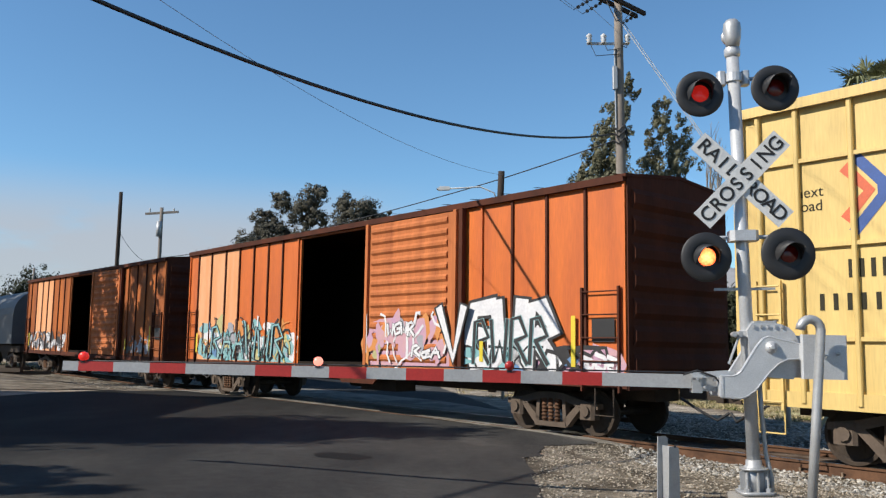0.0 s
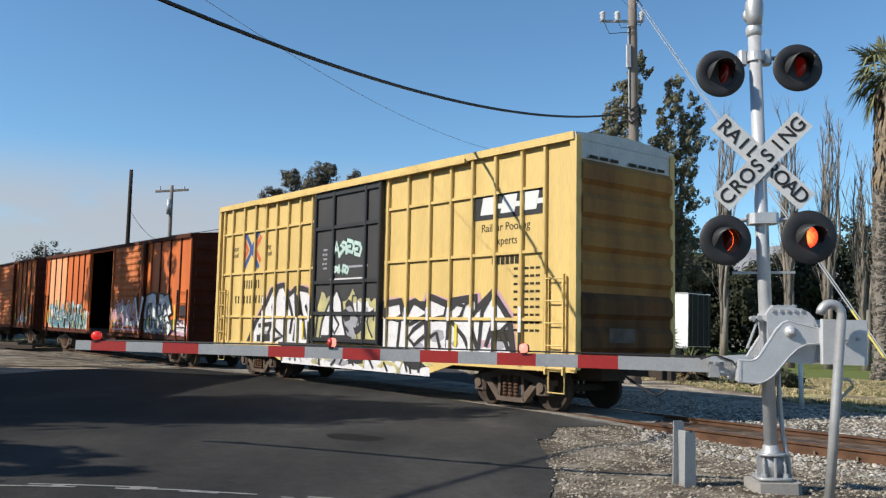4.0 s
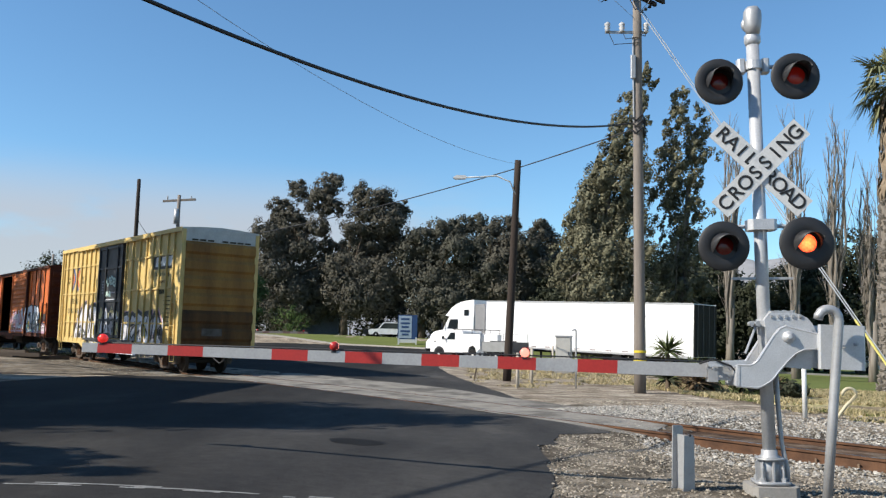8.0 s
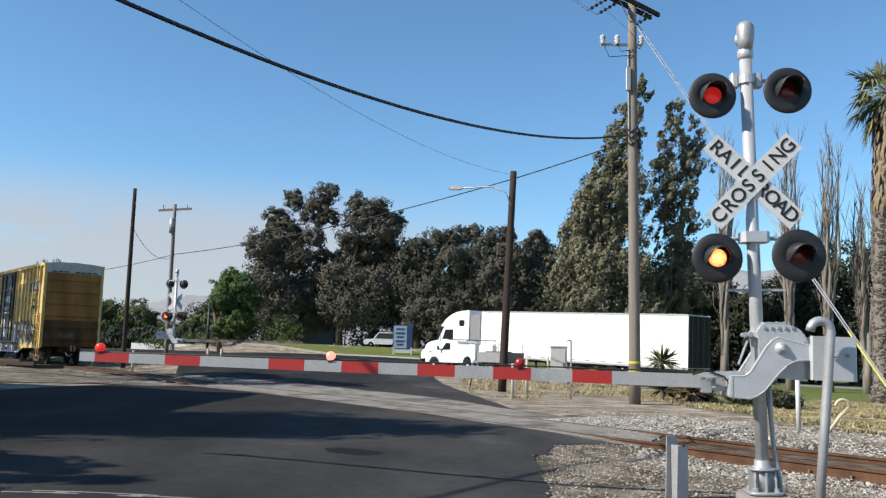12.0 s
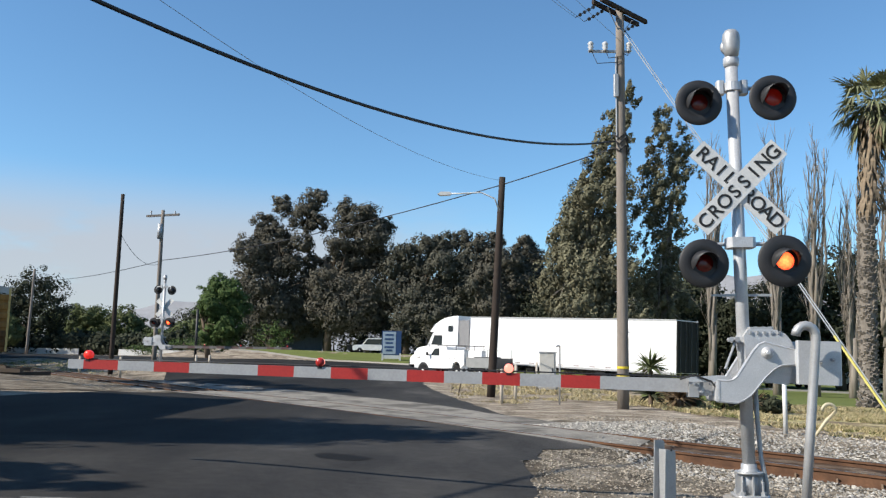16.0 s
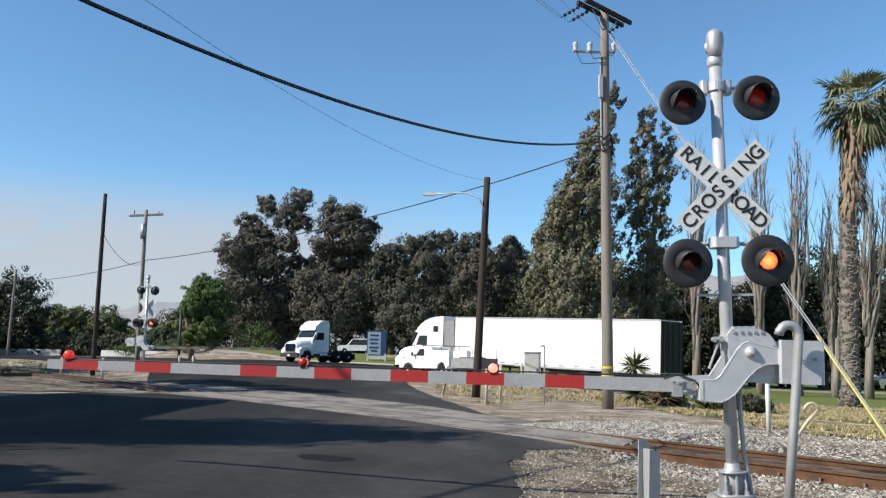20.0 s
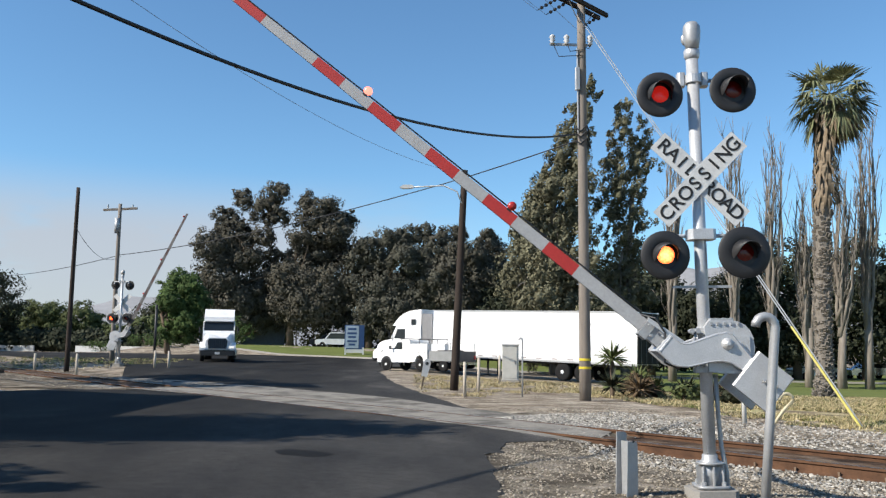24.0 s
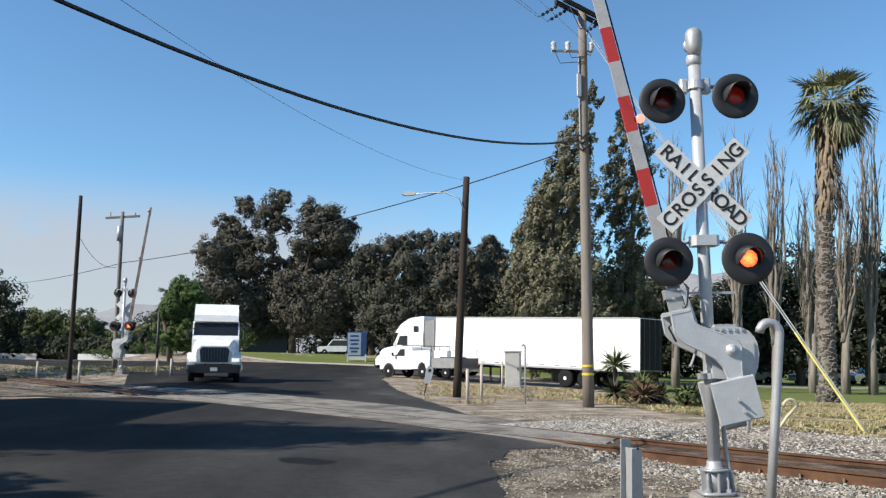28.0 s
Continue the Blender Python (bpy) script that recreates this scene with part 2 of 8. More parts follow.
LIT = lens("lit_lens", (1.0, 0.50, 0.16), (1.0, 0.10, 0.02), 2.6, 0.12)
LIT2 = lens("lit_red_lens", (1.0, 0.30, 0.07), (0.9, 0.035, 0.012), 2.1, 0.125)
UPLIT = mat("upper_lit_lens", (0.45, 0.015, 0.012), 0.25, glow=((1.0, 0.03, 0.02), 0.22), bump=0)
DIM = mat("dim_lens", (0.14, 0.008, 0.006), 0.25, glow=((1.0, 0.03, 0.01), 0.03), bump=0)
REDLENS = mat("red_lens", (0.1248, 0.0062, 0.0047), 0.2, bump=0)
ARMLIT = mat("arm_lamp_glow", (0.546, 0.0234, 0.0156), 0.3, glow=((1.0, 0.04, 0.03), 0.351), bump=0)
ARMHOT = mat("arm_lamp_hot", (0.6, 0.06, 0.05), 0.3, glow=((1.0, 0.30, 0.22), 1.25), bump=0)
ARMDULL = mat("arm_lamp_dull", (0.40, 0.022, 0.018), 0.3, bump=0)
POLEW = mat("pole_wood", (0.235, 0.205, 0.178), 0.9, dark=(0.125, 0.108, 0.094), scale=2, fine=30, stretch=(6, 6, 0.4), bump=0.4)
DARKPOLE = mat("dark_pole_wood", (0.0507, 0.039, 0.0328), 0.9, dark=(0.0273, 0.0234, 0.0203), scale=2, fine=30, stretch=(6, 6, 0.4), bump=0.4)
CABLEM = mat("black_cable", (0.014, 0.014, 0.0156), 0.6, bump=0)
WIREM = mat("bare_wire", (0.30, 0.32, 0.34), 0.7, 0.0, bump=0)
YELLOW = mat("yellow_car_paint", (0.60, 0.43, 0.15), 0.6, dark=(0.43, 0.30, 0.10), scale=1.5, amount=0.7, fine=22, stretch=(1.5, 1, 0.16), bump=0.08)
# end paint is darker than the sides for shade as well as grime
YELLOWEND = mat("shaded_grimy_yellow_paint", (0.33, 0.178, 0.052), 0.7, dark=(0.15, 0.075, 0.03), scale=1.2, amount=0.9, fine=22, stretch=(1, 1.4, 0.3), bump=0.1)
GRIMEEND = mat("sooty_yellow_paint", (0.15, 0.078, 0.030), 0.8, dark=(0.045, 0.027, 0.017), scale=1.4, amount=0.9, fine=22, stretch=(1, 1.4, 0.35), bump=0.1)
ORANGE = mat("orange_car_paint", (0.57, 0.130, 0.013), 0.62, dark=(0.31, 0.062, 0.014), scale=1.3, amount=0.75, fine=20, stretch=(1.5, 1, 0.2), bump=0.1)
FADED = mat("faded_orange_paint", (0.66, 0.34, 0.19), 0.7, dark=(0.55, 0.22, 0.08), scale=1.6, amount=0.8, fine=20, stretch=(1.5, 1, 0.22), bump=0.1)
DOORPALE = mat("weathered_door_paint", (0.50, 0.165, 0.058), 0.75, dark=(0.24, 0.075, 0.03), scale=1.8, amount=0.8, fine=20, stretch=(1.8, 1, 0.18), bump=0.1)
RUSTY = mat("rust_brown_paint", (0.092, 0.029, 0.0155), 0.78, dark=(0.036, 0.017, 0.013), scale=1.4, amount=0.85, fine=20, stretch=(1.4, 1, 0.35), bump=0.12)
CARBLACK = mat("car_black", (0.0234, 0.0234, 0.025), 0.6, dark=(0.0468, 0.0429, 0.039), scale=2, fine=24)
UNDER = mat("underframe_grime", (0.0429, 0.0351, 0.0296), 0.85, dark=(0.078, 0.0546, 0.039), scale=4, fine=30)
GREYROOF = mat("grey_roof", (0.429, 0.429, 0.4134), 0.5, 0.3, fine=20)
# nearly black: the shade inside the open cars is put into this colour
SHADEIN = mat("inside_shade", (0.022, 0.016, 0.012), 0.95)
WHITEP = mat("white_truck_paint", (0.80, 0.80, 0.80), 0.35, dark=(0.546, 0.546, 0.5382), scale=2, amount=0.5, fine=30, bump=0.02)
TYRE = mat("tyre_rubber", (0.0172, 0.0172, 0.0179), 0.85, bump=0.1)
GLASSD = mat("dark_glass", (0.0156, 0.0203, 0.0234), 0.08, bump=0)
CHROME = mat("chrome", (0.546, 0.546, 0.5616), 0.15, 1.0, bump=0)
CONCRETE = mat("concrete", (0.2964, 0.2808, 0.2574), 0.9, dark=(0.2028, 0.195, 0.1794), scale=3, fine=40)
BARK = mat("bark", (0.1482, 0.1131, 0.0819), 0.95, dark=(0.0702, 0.0546, 0.0429), scale=3, fine=14, stretch=(2, 2, 0.5), bump=0.6)
PALEBARK = mat("pale_bark", (0.30, 0.265, 0.225), 0.95, dark=(0.085, 0.072, 0.058), scale=2.2, amount=0.9, fine=9, stretch=(2, 2, 0.35), bump=0.9)
EUCA = mat("grey_green_leaves", (0.0936, 0.088, 0.0674), 0.75, dark=(0.0562, 0.0515, 0.0412), scale=0.35, fine=3, spread=0.25, bump=0)
GUMLEAF = mat("olive_grey_leaves", (0.085, 0.084, 0.064), 0.75, dark=(0.042, 0.042, 0.034), scale=0.35, fine=3, spread=0.25, bump=0)
DARKLEAF = mat("dark_leaves", (0.0429, 0.0484, 0.0296), 0.75, dark=(0.0273, 0.0312, 0.0203), scale=0.4, fine=3, spread=0.3, bump=0)
DRYLEAF = mat("withered_leaves", (0.15, 0.105, 0.062), 0.85, dark=(0.06, 0.042, 0.026), scale=2, fine=5, spread=0.5, bump=0)
POPL = mat("poplar_leaves", (0.160, 0.152, 0.096), 0.75, dark=(0.074, 0.070, 0.046), scale=0.5, fine=3, spread=0.28, bump=0)
GREEN = mat("green_leaves", (0.078, 0.118, 0.038), 0.75, dark=(0.042, 0.068, 0.024), scale=0.5, fine=3, spread=0.3, bump=0)
OLIVE = mat("olive_leaves", (0.0975, 0.117, 0.0468), 0.7, dark=(0.0624, 0.0741, 0.0351), scale=0.4, fine=3, spread=0.3, bump=0)
PALMBARK = mat("palm_bark", (0.2106, 0.1872, 0.1599), 0.95, dark=(0.078, 0.0663, 0.0546), scale=4, fine=9, stretch=(2, 2, 0.6), bump=1.0)
PALMG = mat("palm_leaves", (0.1638, 0.1677, 0.0819), 0.6, dark=(0.0546, 0.0702, 0.0234), scale=1, fine=5, spread=0.4, bump=0)
PALMDRY = mat("dry_fronds", (0.234, 0.1833, 0.1287), 0.9, dark=(0.1014, 0.0741, 0.0468), scale=1, fine=6, spread=0.4, bump=0)
# blue-grey of distant haze stands in this base colour
HILLM = mat("hazed_hill", (0.2574, 0.2574, 0.2652), 1.0, dark=(0.195, 0.2106, 0.234), scale=0.01, fine=0.08, bump=0)


# ---- geometry ----
class Geo:
    """Collects vertices and faces for one mesh."""

    def __init__(self):
        self.v, self.f, self.smooth = [], [], False

    def add(self, verts, faces):
        k = len(self.v)
        self.v.extend(verts)
        self.f.extend([tuple(i + k for i in f) for f in faces])
        return self

    def box(self, c, s, m=None, bevel=0.0):
        """A box at centre c with sides s; bevel chamfers its upright edges."""
        x, y, z = s[0] / 2, s[1] / 2, s[2] / 2
        b = min(bevel, x * 0.9, y * 0.9)
        if b > 0:
            ring = [(x, -y + b), (x, y - b), (x - b, y), (-x + b, y), (-x, y - b), (-x, -y + b), (-x + b, -y), (x - b, -y)]
        else:
            ring = [(x, -y), (x, y), (-x, y), (-x, -y)]
        n = len(ring)
        vs = [Vector((p[0], p[1], h)) for h in (-z, z) for p in ring]
        if m is not None:
            vs = [m @ p for p in vs]
        vs = [tuple(p + Vector(c)) for p in vs]
        return self.add(vs, [tuple(reversed(range(n))), tuple(range(n, 2 * n))] + [(i, (i + 1) % n, n + (i + 1) % n, n + i) for i in range(n)])

    def span(self, lo, hi, bevel=0.0):
        return self.box([(a + b) / 2 for a, b in zip(lo, hi)], [b - a for a, b in zip(lo, hi)], None, bevel)

    def cyl(self, p0, p1, r0, r1=None, n=12, caps=True):
        p0, p1 = Vector(p0), Vector(p1)
        r1 = r0 if r1 is None else r1
        d = (p1 - p0).normalized()
        a = d.orthogonal().normalized()
        b = d.cross(a)
        vs = [tuple(p + (a * math.cos(t) + b * math.sin(t)) * r) for p, r in ((p0, r0), (p1, r1)) for t in [2 * math.pi * i / n for i in range(n)]]
        fs = [(i, (i + 1) % n, n + (i + 1) % n, n + i) for i in range(n)]
        if caps:
            fs += [tuple(reversed(range(n))), tuple(range(n, 2 * n))]
        return self.add(vs, fs)

    def tube(self, pts, r, n=8, r1=None):
        pts = [Vector(p) for p in pts]
        k, vs, fs = len(pts), [], []
        up = Vector((0.123, 0.31, 0.94))
        for i, p in enumerate(pts):
            d = (pts[min(i + 1, k - 1)] - pts[max(i - 1, 0)]).normalized()
            a = d.cross(up)
            a = (a if a.length > 1e-3 else d.orthogonal()).normalized()
            b = d.cross(a)
            rr = r if r1 is None else r + (r1 - r) * i / (k - 1)
            vs += [tuple(p + (a * math.cos(t) + b * math.sin(t)) * rr) for t in [2 * math.pi * j / n for j in range(n)]]
        for i in range(k - 1):
            fs += [(i * n + j, i * n + (j + 1) % n, (i + 1) * n + (j + 1) % n, (i + 1) * n + j) for j in range(n)]
        fs += [tuple(reversed(range(n))), tuple(range((k - 1) * n, k * n))]
        return self.add(vs, fs)

    def lathe(self, c, profile, n=20, axis="z"):
        """Turns a profile of (radius, height) round an axis through c."""
        vs, fs, k = [], [], len(profile)
        for r, h in profile:
            for j in range(n):
                t = 2 * math.pi * j / n
                p = (r * math.cos(t), r * math.sin(t), h)
                if axis == "y":
                    p = (p[0], p[2], p[1])
                elif axis == "x":
                    p = (p[2], p[0], p[1])
                vs.append((p[0] + c[0], p[1] + c[1], p[2] + c[2]))
        for i in range(k - 1):
            fs += [(i * n + j, i * n + (j + 1) % n, (i + 1) * n + (j + 1) % n, (i + 1) * n + j) for j in range(n)]
        fs += [tuple(range(n)), tuple(range((k - 1) * n, k * n))]
        return self.add(vs, fs)

    def prism(self, poly, lo, hi, axis="y"):
        """A polygon in the plane across an axis, drawn out from lo to hi along it."""
        n = len(poly)
        put = {"x": lambda a, b, h: (h, a, b), "y": lambda a, b, h: (a, h, b), "z": lambda a, b, h: (a, b, h)}[axis]
        vs = [put(a, b, h) for h in (lo, hi) for a, b in poly]
        return self.add(vs, [tuple(reversed(range(n))), tuple(range(n, 2 * n))] + [(i, (i + 1) % n, n + (i + 1) % n, n + i) for i in range(n)])

    def ribbon(self, pts, w, y, d=0.004):
        """A flat painted stroke of width w through points (x, z), lying at depth y."""
        pts = [Vector(p) for p in pts]
        k, vs = len(pts), []
        for i, p in enumerate(pts):
            t = (pts[min(i + 1, k - 1)] - pts[max(i - 1, 0)])
            t = t.normalized() if t.length > 1e-6 else Vector((1, 0))
            q = Vector((-t.y, t.x)) * w / 2
            e = t * (w * 0.35) * (-1 if i == 0 else 1 if i == k - 1 else 0)
            for s in (1, -1):
                a = p + q * s + e
                vs.append((a.x, y, a.y))
        return self.add(vs, [(2 * i, 2 * i + 1, 2 * i + 3, 2 * i + 2) for i in range(k - 1)])


def mesh_of(geo, name, material, smooth=False):
    me = bpy.data.meshes.new(name)
    me.from_pydata([tuple(p) for p in geo.v], [], geo.f)
    me.materials.append(material)
    bm = bmesh.new()
    bm.from_mesh(me)
    if len(geo.f) < 4000:
        bmesh.ops.recalc_face_normals(bm, faces=bm.faces)
    bm.to_mesh(me)
    bm.free()
    if smooth:
        me.polygons.foreach_set("use_smooth", [len(p.vertices) == 4 for p in me.polygons])
    return me


def part(name, geo, material, parent=None, label="", smooth=False, at=None):
    ob = new(name, mesh_of(geo, name, material, smooth))
    if parent is not None:
        ob.parent = parent
    if at is not None:
        ob.matrix_basis = at
    return tagged(ob, label) if label else ob


def thing(name, label, category, group="", kind="", at=None):
    ob = new(name)
    ob.empty_display_size = 0.2
    if at is not None:
        ob.matrix_basis = at
    return tagged(ob, label, category, group, kind)


def letters(text, size, material, parent, m, depth=0.004, name="letters", bold=0.0):
    cu = bpy.data.curves.new("text", "FONT")
    cu.body, cu.size, cu.align_x, cu.align_y, cu.extrude, cu.offset = text, size, "CENTER", "CENTER", depth / 2, bold
    tmp = bpy.data.objects.new("text", cu)
    scene.collection.objects.link(tmp)
    me = bpy.data.meshes.new_from_object(tmp.evaluated_get(bpy.context.evaluated_depsgraph_get()))
    bpy.data.objects.remove(tmp)
    bpy.data.curves.remove(cu)
    me.materials.clear()
    me.materials.append(material)
    ob = new(name, me)
    ob.parent, ob.matrix_basis = parent, m
    return ob


def ease(a, b, v):
    v = min(1.0, max(0.0, (v - a) / (b - a)))
    return v * v * (3 - 2 * v)


# ---- the track ----
TH = radians(40.06)
U, V2 = Vector((-math.sin(TH), math.cos(TH))), Vector((math.cos(TH), math.sin(TH)))
TRACK_C = 13.11


def track_xy(s, lat=0.0):
    p = U * s + V2 * (TRACK_C + lat)
    return p.x, p.y


def rail_z(s):
    x, y = track_xy(s)
    return 0.035 - 0.012 * max(-26, x) + 0.10 * ease(25, 55, s)


def on_track(s):
    x, y = track_xy(s)
    slope = math.degrees(math.atan2(rail_z(s + 4) - rail_z(s - 4), 8))
    return pose(x, y, rail_z(s), 0, -slope, 90 + math.degrees(TH))


def land(x, y):
    """Height of the ground: it leans with the road, and is level with the rails along the track."""
    z = 0.03 - min(30, max(-17, x)) * (0.012 + 0.010 * ease(12, 40, y))
    z += 0.2 * (1 - ease(0, 9, x)) * ease(34, 48, y) + 0.4 * ease(52, 78, y) * (1 - ease(-2, 12, x))
    z += 1.0 * ease(89, 99, y) * ease(-36, -26, x) * (1 - ease(14, 30, x)) + 0.19 * (1 - ease(-3.5, 2.0, x)) * (1 - ease(10.8, 14.2, y))
    s, lat = U.x * x + U.y * y, abs(V2.x * x + V2.y * y - TRACK_C)
    dip = 0.16 * (1 - ease(7.5, 11.5, s)) + 0.05 * ease(27.5, 30, s)
    near = 1 - ease(1.5, 4.5, lat)
    return z + (rail_z(s) - 0.012 - dip - z) * near


# ---- ground, road and track ----


def band(name, left, right, lift, material, n=8):
    """A sheet between two lines of the plan with the same number of points, its edges frayed by noise."""
    g, k = Geo(), len(left)
    for a, b in zip(left, right):
        for i in range(n + 1):
            x, y = a[0] + (b[0] - a[0]) * i / n, a[1] + (b[1] - a[1]) * i / n
            g.v.append((x, y, land(x, y) + lift))
    for r in range(k - 1):
        g.f += [(r * (n + 1) + i, r * (n + 1) + i + 1, (r + 1) * (n + 1) + i + 1, (r + 1) * (n + 1) + i) for i in range(n)]
    return part(name, g, material)


def even(points, n, step=0.5, fray=0.0, seed=0.0):
    """n points evenly spread on a broken line."""
    d = [0.0]
    for (ax, ay), (bx, by) in zip(points, points[1:]):
        d.append(d[-1] + math.hypot(bx - ax, by - ay))
    out = []
    for i in range(n):
        t, j = d[-1] * i / (n - 1), 0
        while j < len(points) - 2 and d[j + 1] < t:
            j += 1
        f = (t - d[j]) / (d[j + 1] - d[j])
        x, y = (points[j][k] + (points[j + 1][k] - points[j][k]) * f for k in (0, 1))
        if fray:
            x, y = x + fray * (noise.noise((x * 1.1, y * 1.1, seed)) + 0.6 * noise.noise((x * 3.7, y * 3.7, seed + 5))), y + fray * noise.noise((x * 1.3, y * 1.3, seed + 9))
        out.append((x, y))
    return out


def make_ground():
    g, xs = Geo(), []
    ax = [-3000, -1500, -700, -300, -150, -100, -75] + [-60 + 1.5 * i for i in range(74)] + [60, 80, 120, 200, 400, 900, 3000]
    ay = [-300, -120, -60, -30, -15, -8] + [-4 + 1.5 * i for i in range(86)] + [140, 170, 220, 320, 500, 900, 2000, 4000]
    for y in ay:
        for x in ax:
            g.v.append((x, y, land(x, y) - 0.035))
    n = len(ax)
    g.f = [(j * n + i, j * n + i + 1, (j + 1) * n + i + 1, (j + 1) * n + i) for j in range(len(ay) - 1) for i in range(n - 1)]
    tagged(part("ground", g, DIRT), "bare dusty brown ground with sparse weeds", "ground", kind="structure")


make_ground()
# the near road: dark asphalt with a broken right-hand edge
edge = [(-0.2, -6), (0.3, 2), (0.62, 6), (0.88, 8.2), (1.06, 9.3), (1.07, 10.1), (1.16, 10.8), (1.08, 11.4), (1.14, 12.3), (1.50, 12.8), (1.47, 13.2), (1.68, 14.5), (1.95, 14.75), (2.75, 15.2), (2.55, 15.55), (1.9, 16.35), (1.36, 17.05), (0.6, 18.0), (-0.4, 19.4), (-2.9, 22.6), (-5.8, 26.0), (-8.6, 28.6)]
far_left = [(-16, -6), (-15, 2), (-14, 8), (-13.6, 12), (-13, 16), (-12.5, 19), (-12, 22), (-11.4, 25), (-9.9, 27.9)]
N = 220
tagged(band("road", even(far_left, N), even(edge, N, fray=0.07, seed=2), 0.008, ASPHALT, 36), "dark patched asphalt road with frayed edge", "road", kind="structure")
# the paler crossing strip beside the rails
strip_a = [(3.2, 15.0), (2.6, 15.5), (1.9, 16.4), (1.4, 17.1), (0.62, 18.1), (-0.35, 19.5), (-2.85, 22.7), (-5.75, 26.1), (-8.55, 28.7), (-11.5, 31.2)]
strip_b = [(4.4, 17.6), (3.2, 19.6), (1.7, 21.8), (-0.4, 26.4), (-3.2, 29.6), (-6.2, 33.0), (-9.4, 36.0), (-12.6, 38.6)]
tagged(band("crossing_strip", even(strip_a, 50), even(strip_b, 50, fray=0.15, seed=4), 0.005, OLD_ASPHALT, 16), "pale worn old asphalt across the track", "road", kind="structure")
# the road beyond the track, bending away
rl2 = [(-12.6, 38.7), (-14.5, 45), (-17.5, 60), (-19.5, 72), (-18, 84), (-8.6, 86), (-1.6, 78), (4, 70), (14, 66)]
rr2 = [(1.7, 21.9), (0.6, 30), (-0.8, 40), (-1.6, 50), (-1.2, 58), (0.2, 62), (3, 63), (6, 62.5), (14, 60)]
tagged(band("far_road", even(rl2, 60), even(rr2, 60, fray=0.2, seed=8), 0.004, ASPHALT, 12), "dark asphalt road bending away beyond the track", "road", kind="structure")
tagged(band("side_road", even([(-19.3, 72.5), (-24, 84), (-60, 100)], 30), even([(-14.6, 46), (-30, 66), (-60, 76)], 30), 0.002, ASPHALT, 10), "asphalt side road", "road", kind="structure")
kerb = even([(-40, 104), (-20, 95), (-9, 87.5), (-2.2, 79.4), (3.6, 71.5), (14, 67.2), (40, 62)], 60)
lawn_far = even([(-40, 135), (-20, 135), (-9, 135), (-2, 135), (3.6, 135), (14, 135), (60, 135)], 60)
tagged(band("lawn", kerb, lawn_far, 0.03, LAWN, 10), "mown green lawn beside the far road", "lawn", kind="structure")
g = Geo()
for (ax, ay), (bx, by) in zip(kerb, kerb[1:]):
    d = Vector((bx - ax, by - ay, 0))
    q = Vector((-d.y, d.x, 0)).normalized() * 0.09
    z0, z1 = land(ax, ay), land(bx, by)
    vs = []
    for (px, py, pz) in ((ax, ay, z0), (bx, by, z1)):
        vs += [(px - q.x, py - q.y, pz - 0.1), (px - q.x, py - q.y, pz + 0.14), (px + q.x, py + q.y, pz + 0.14), (px + q.x, py + q.y, pz - 0.1)]
    g.add(vs, [(0, 1, 5, 4), (1, 2, 6, 5), (2, 3, 7, 6)])
tagged(part("kerb", g, CONCRETE), "pale concrete kerb along the lawn", "kerb", kind="structure")
# right-hand side: ballast, dry grass, lawn behind
tagged(band("gravel_shoulder", even(edge[:14], 80, fray=0.05, seed=2), even([(9, -6), (8.6, 2), (7.4, 6), (6.3, 9), (5.4, 10.6), (4.6, 11.9), (3.9, 13.1), (3.3, 14.2), (2.9, 15.1)], 80), -0.004, GRAVEL, 16), "grey crushed-stone shoulder beside the road", "gravel", kind="structure")
tagged(band("ballast", even([track_xy(s, -2.2) for s in (-40, -20, 0, 8, 13.2)], 60), even([track_xy(s, 3.4) for s in (-40, -20, 0, 8, 14.5)], 60), -0.012, GRAVEL, 14), "grey stone ballast under the rails", "ballast", kind="structure")
def bed_strip(name, s0, s1, drop):
    """The fouled bed between the rails, a little below their heads."""
    g, n = Geo(), 7
    ss = list(np.arange(s0, s1, 0.5)) + [s1]
    for s_ in ss:
        for i in range(n):
            lat = -0.70 + 1.40 * i / (n - 1)
            x, y = track_xy(s_, lat)
            g.v.append((x, y, rail_z(s_) - drop - 0.03 * abs(lat) + 0.018 * noise.noise((x * 2.3, y * 2.3, 1.0))))
    g.f = [(r * n + i, r * n + i + 1, (r + 1) * n + i + 1, (r + 1) * n + i) for r in range(len(ss) - 1) for i in range(n - 1)]
    return tagged(part(name, g, RUSTDIRT), "rust-stained dirt between the rails", "track bed", kind="structure")


bed_strip("track_bed", -40, 12.6, 0.075)
bed_strip("track_bed_west", 29.5, 140, 0.03)
tagged(band("ballast_west", even([track_xy(s, -3.4) for s in (27.5, 40, 60, 140)], 60), even([track_xy(s, 2.6) for s in (29.5, 40, 60, 140)], 60), 0.001, GRAVEL, 14), "dusty stone ballast under the rails", "ballast", kind="structure")
# gravel laid over the paler dirt, its dark tone partly standing for shade
tagged(band("yard", even([track_xy(s, -12.0) for s in (30, 45, 70, 110)], 60, fray=0.5, seed=12), even([track_xy(s, -3.3) for s in (28, 45, 70, 110)], 60), -0.006, GRAVEL, 14), "gravel yard beside the track, dark partly for shade", "gravel", kind="structure")
tagged(band("dry_verge", even([track_xy(s, 4.3) for s in (-40, -20, 0, 6)], 120, fray=0.7, seed=3), even([(60, 20), (40, 24), (24, 30), (12, 34), (7.5, 31.0)], 120, fray=0.9, seed=6), -0.016, VERGE, 30), "strip of dry yellow grass", "grass", kind="structure")
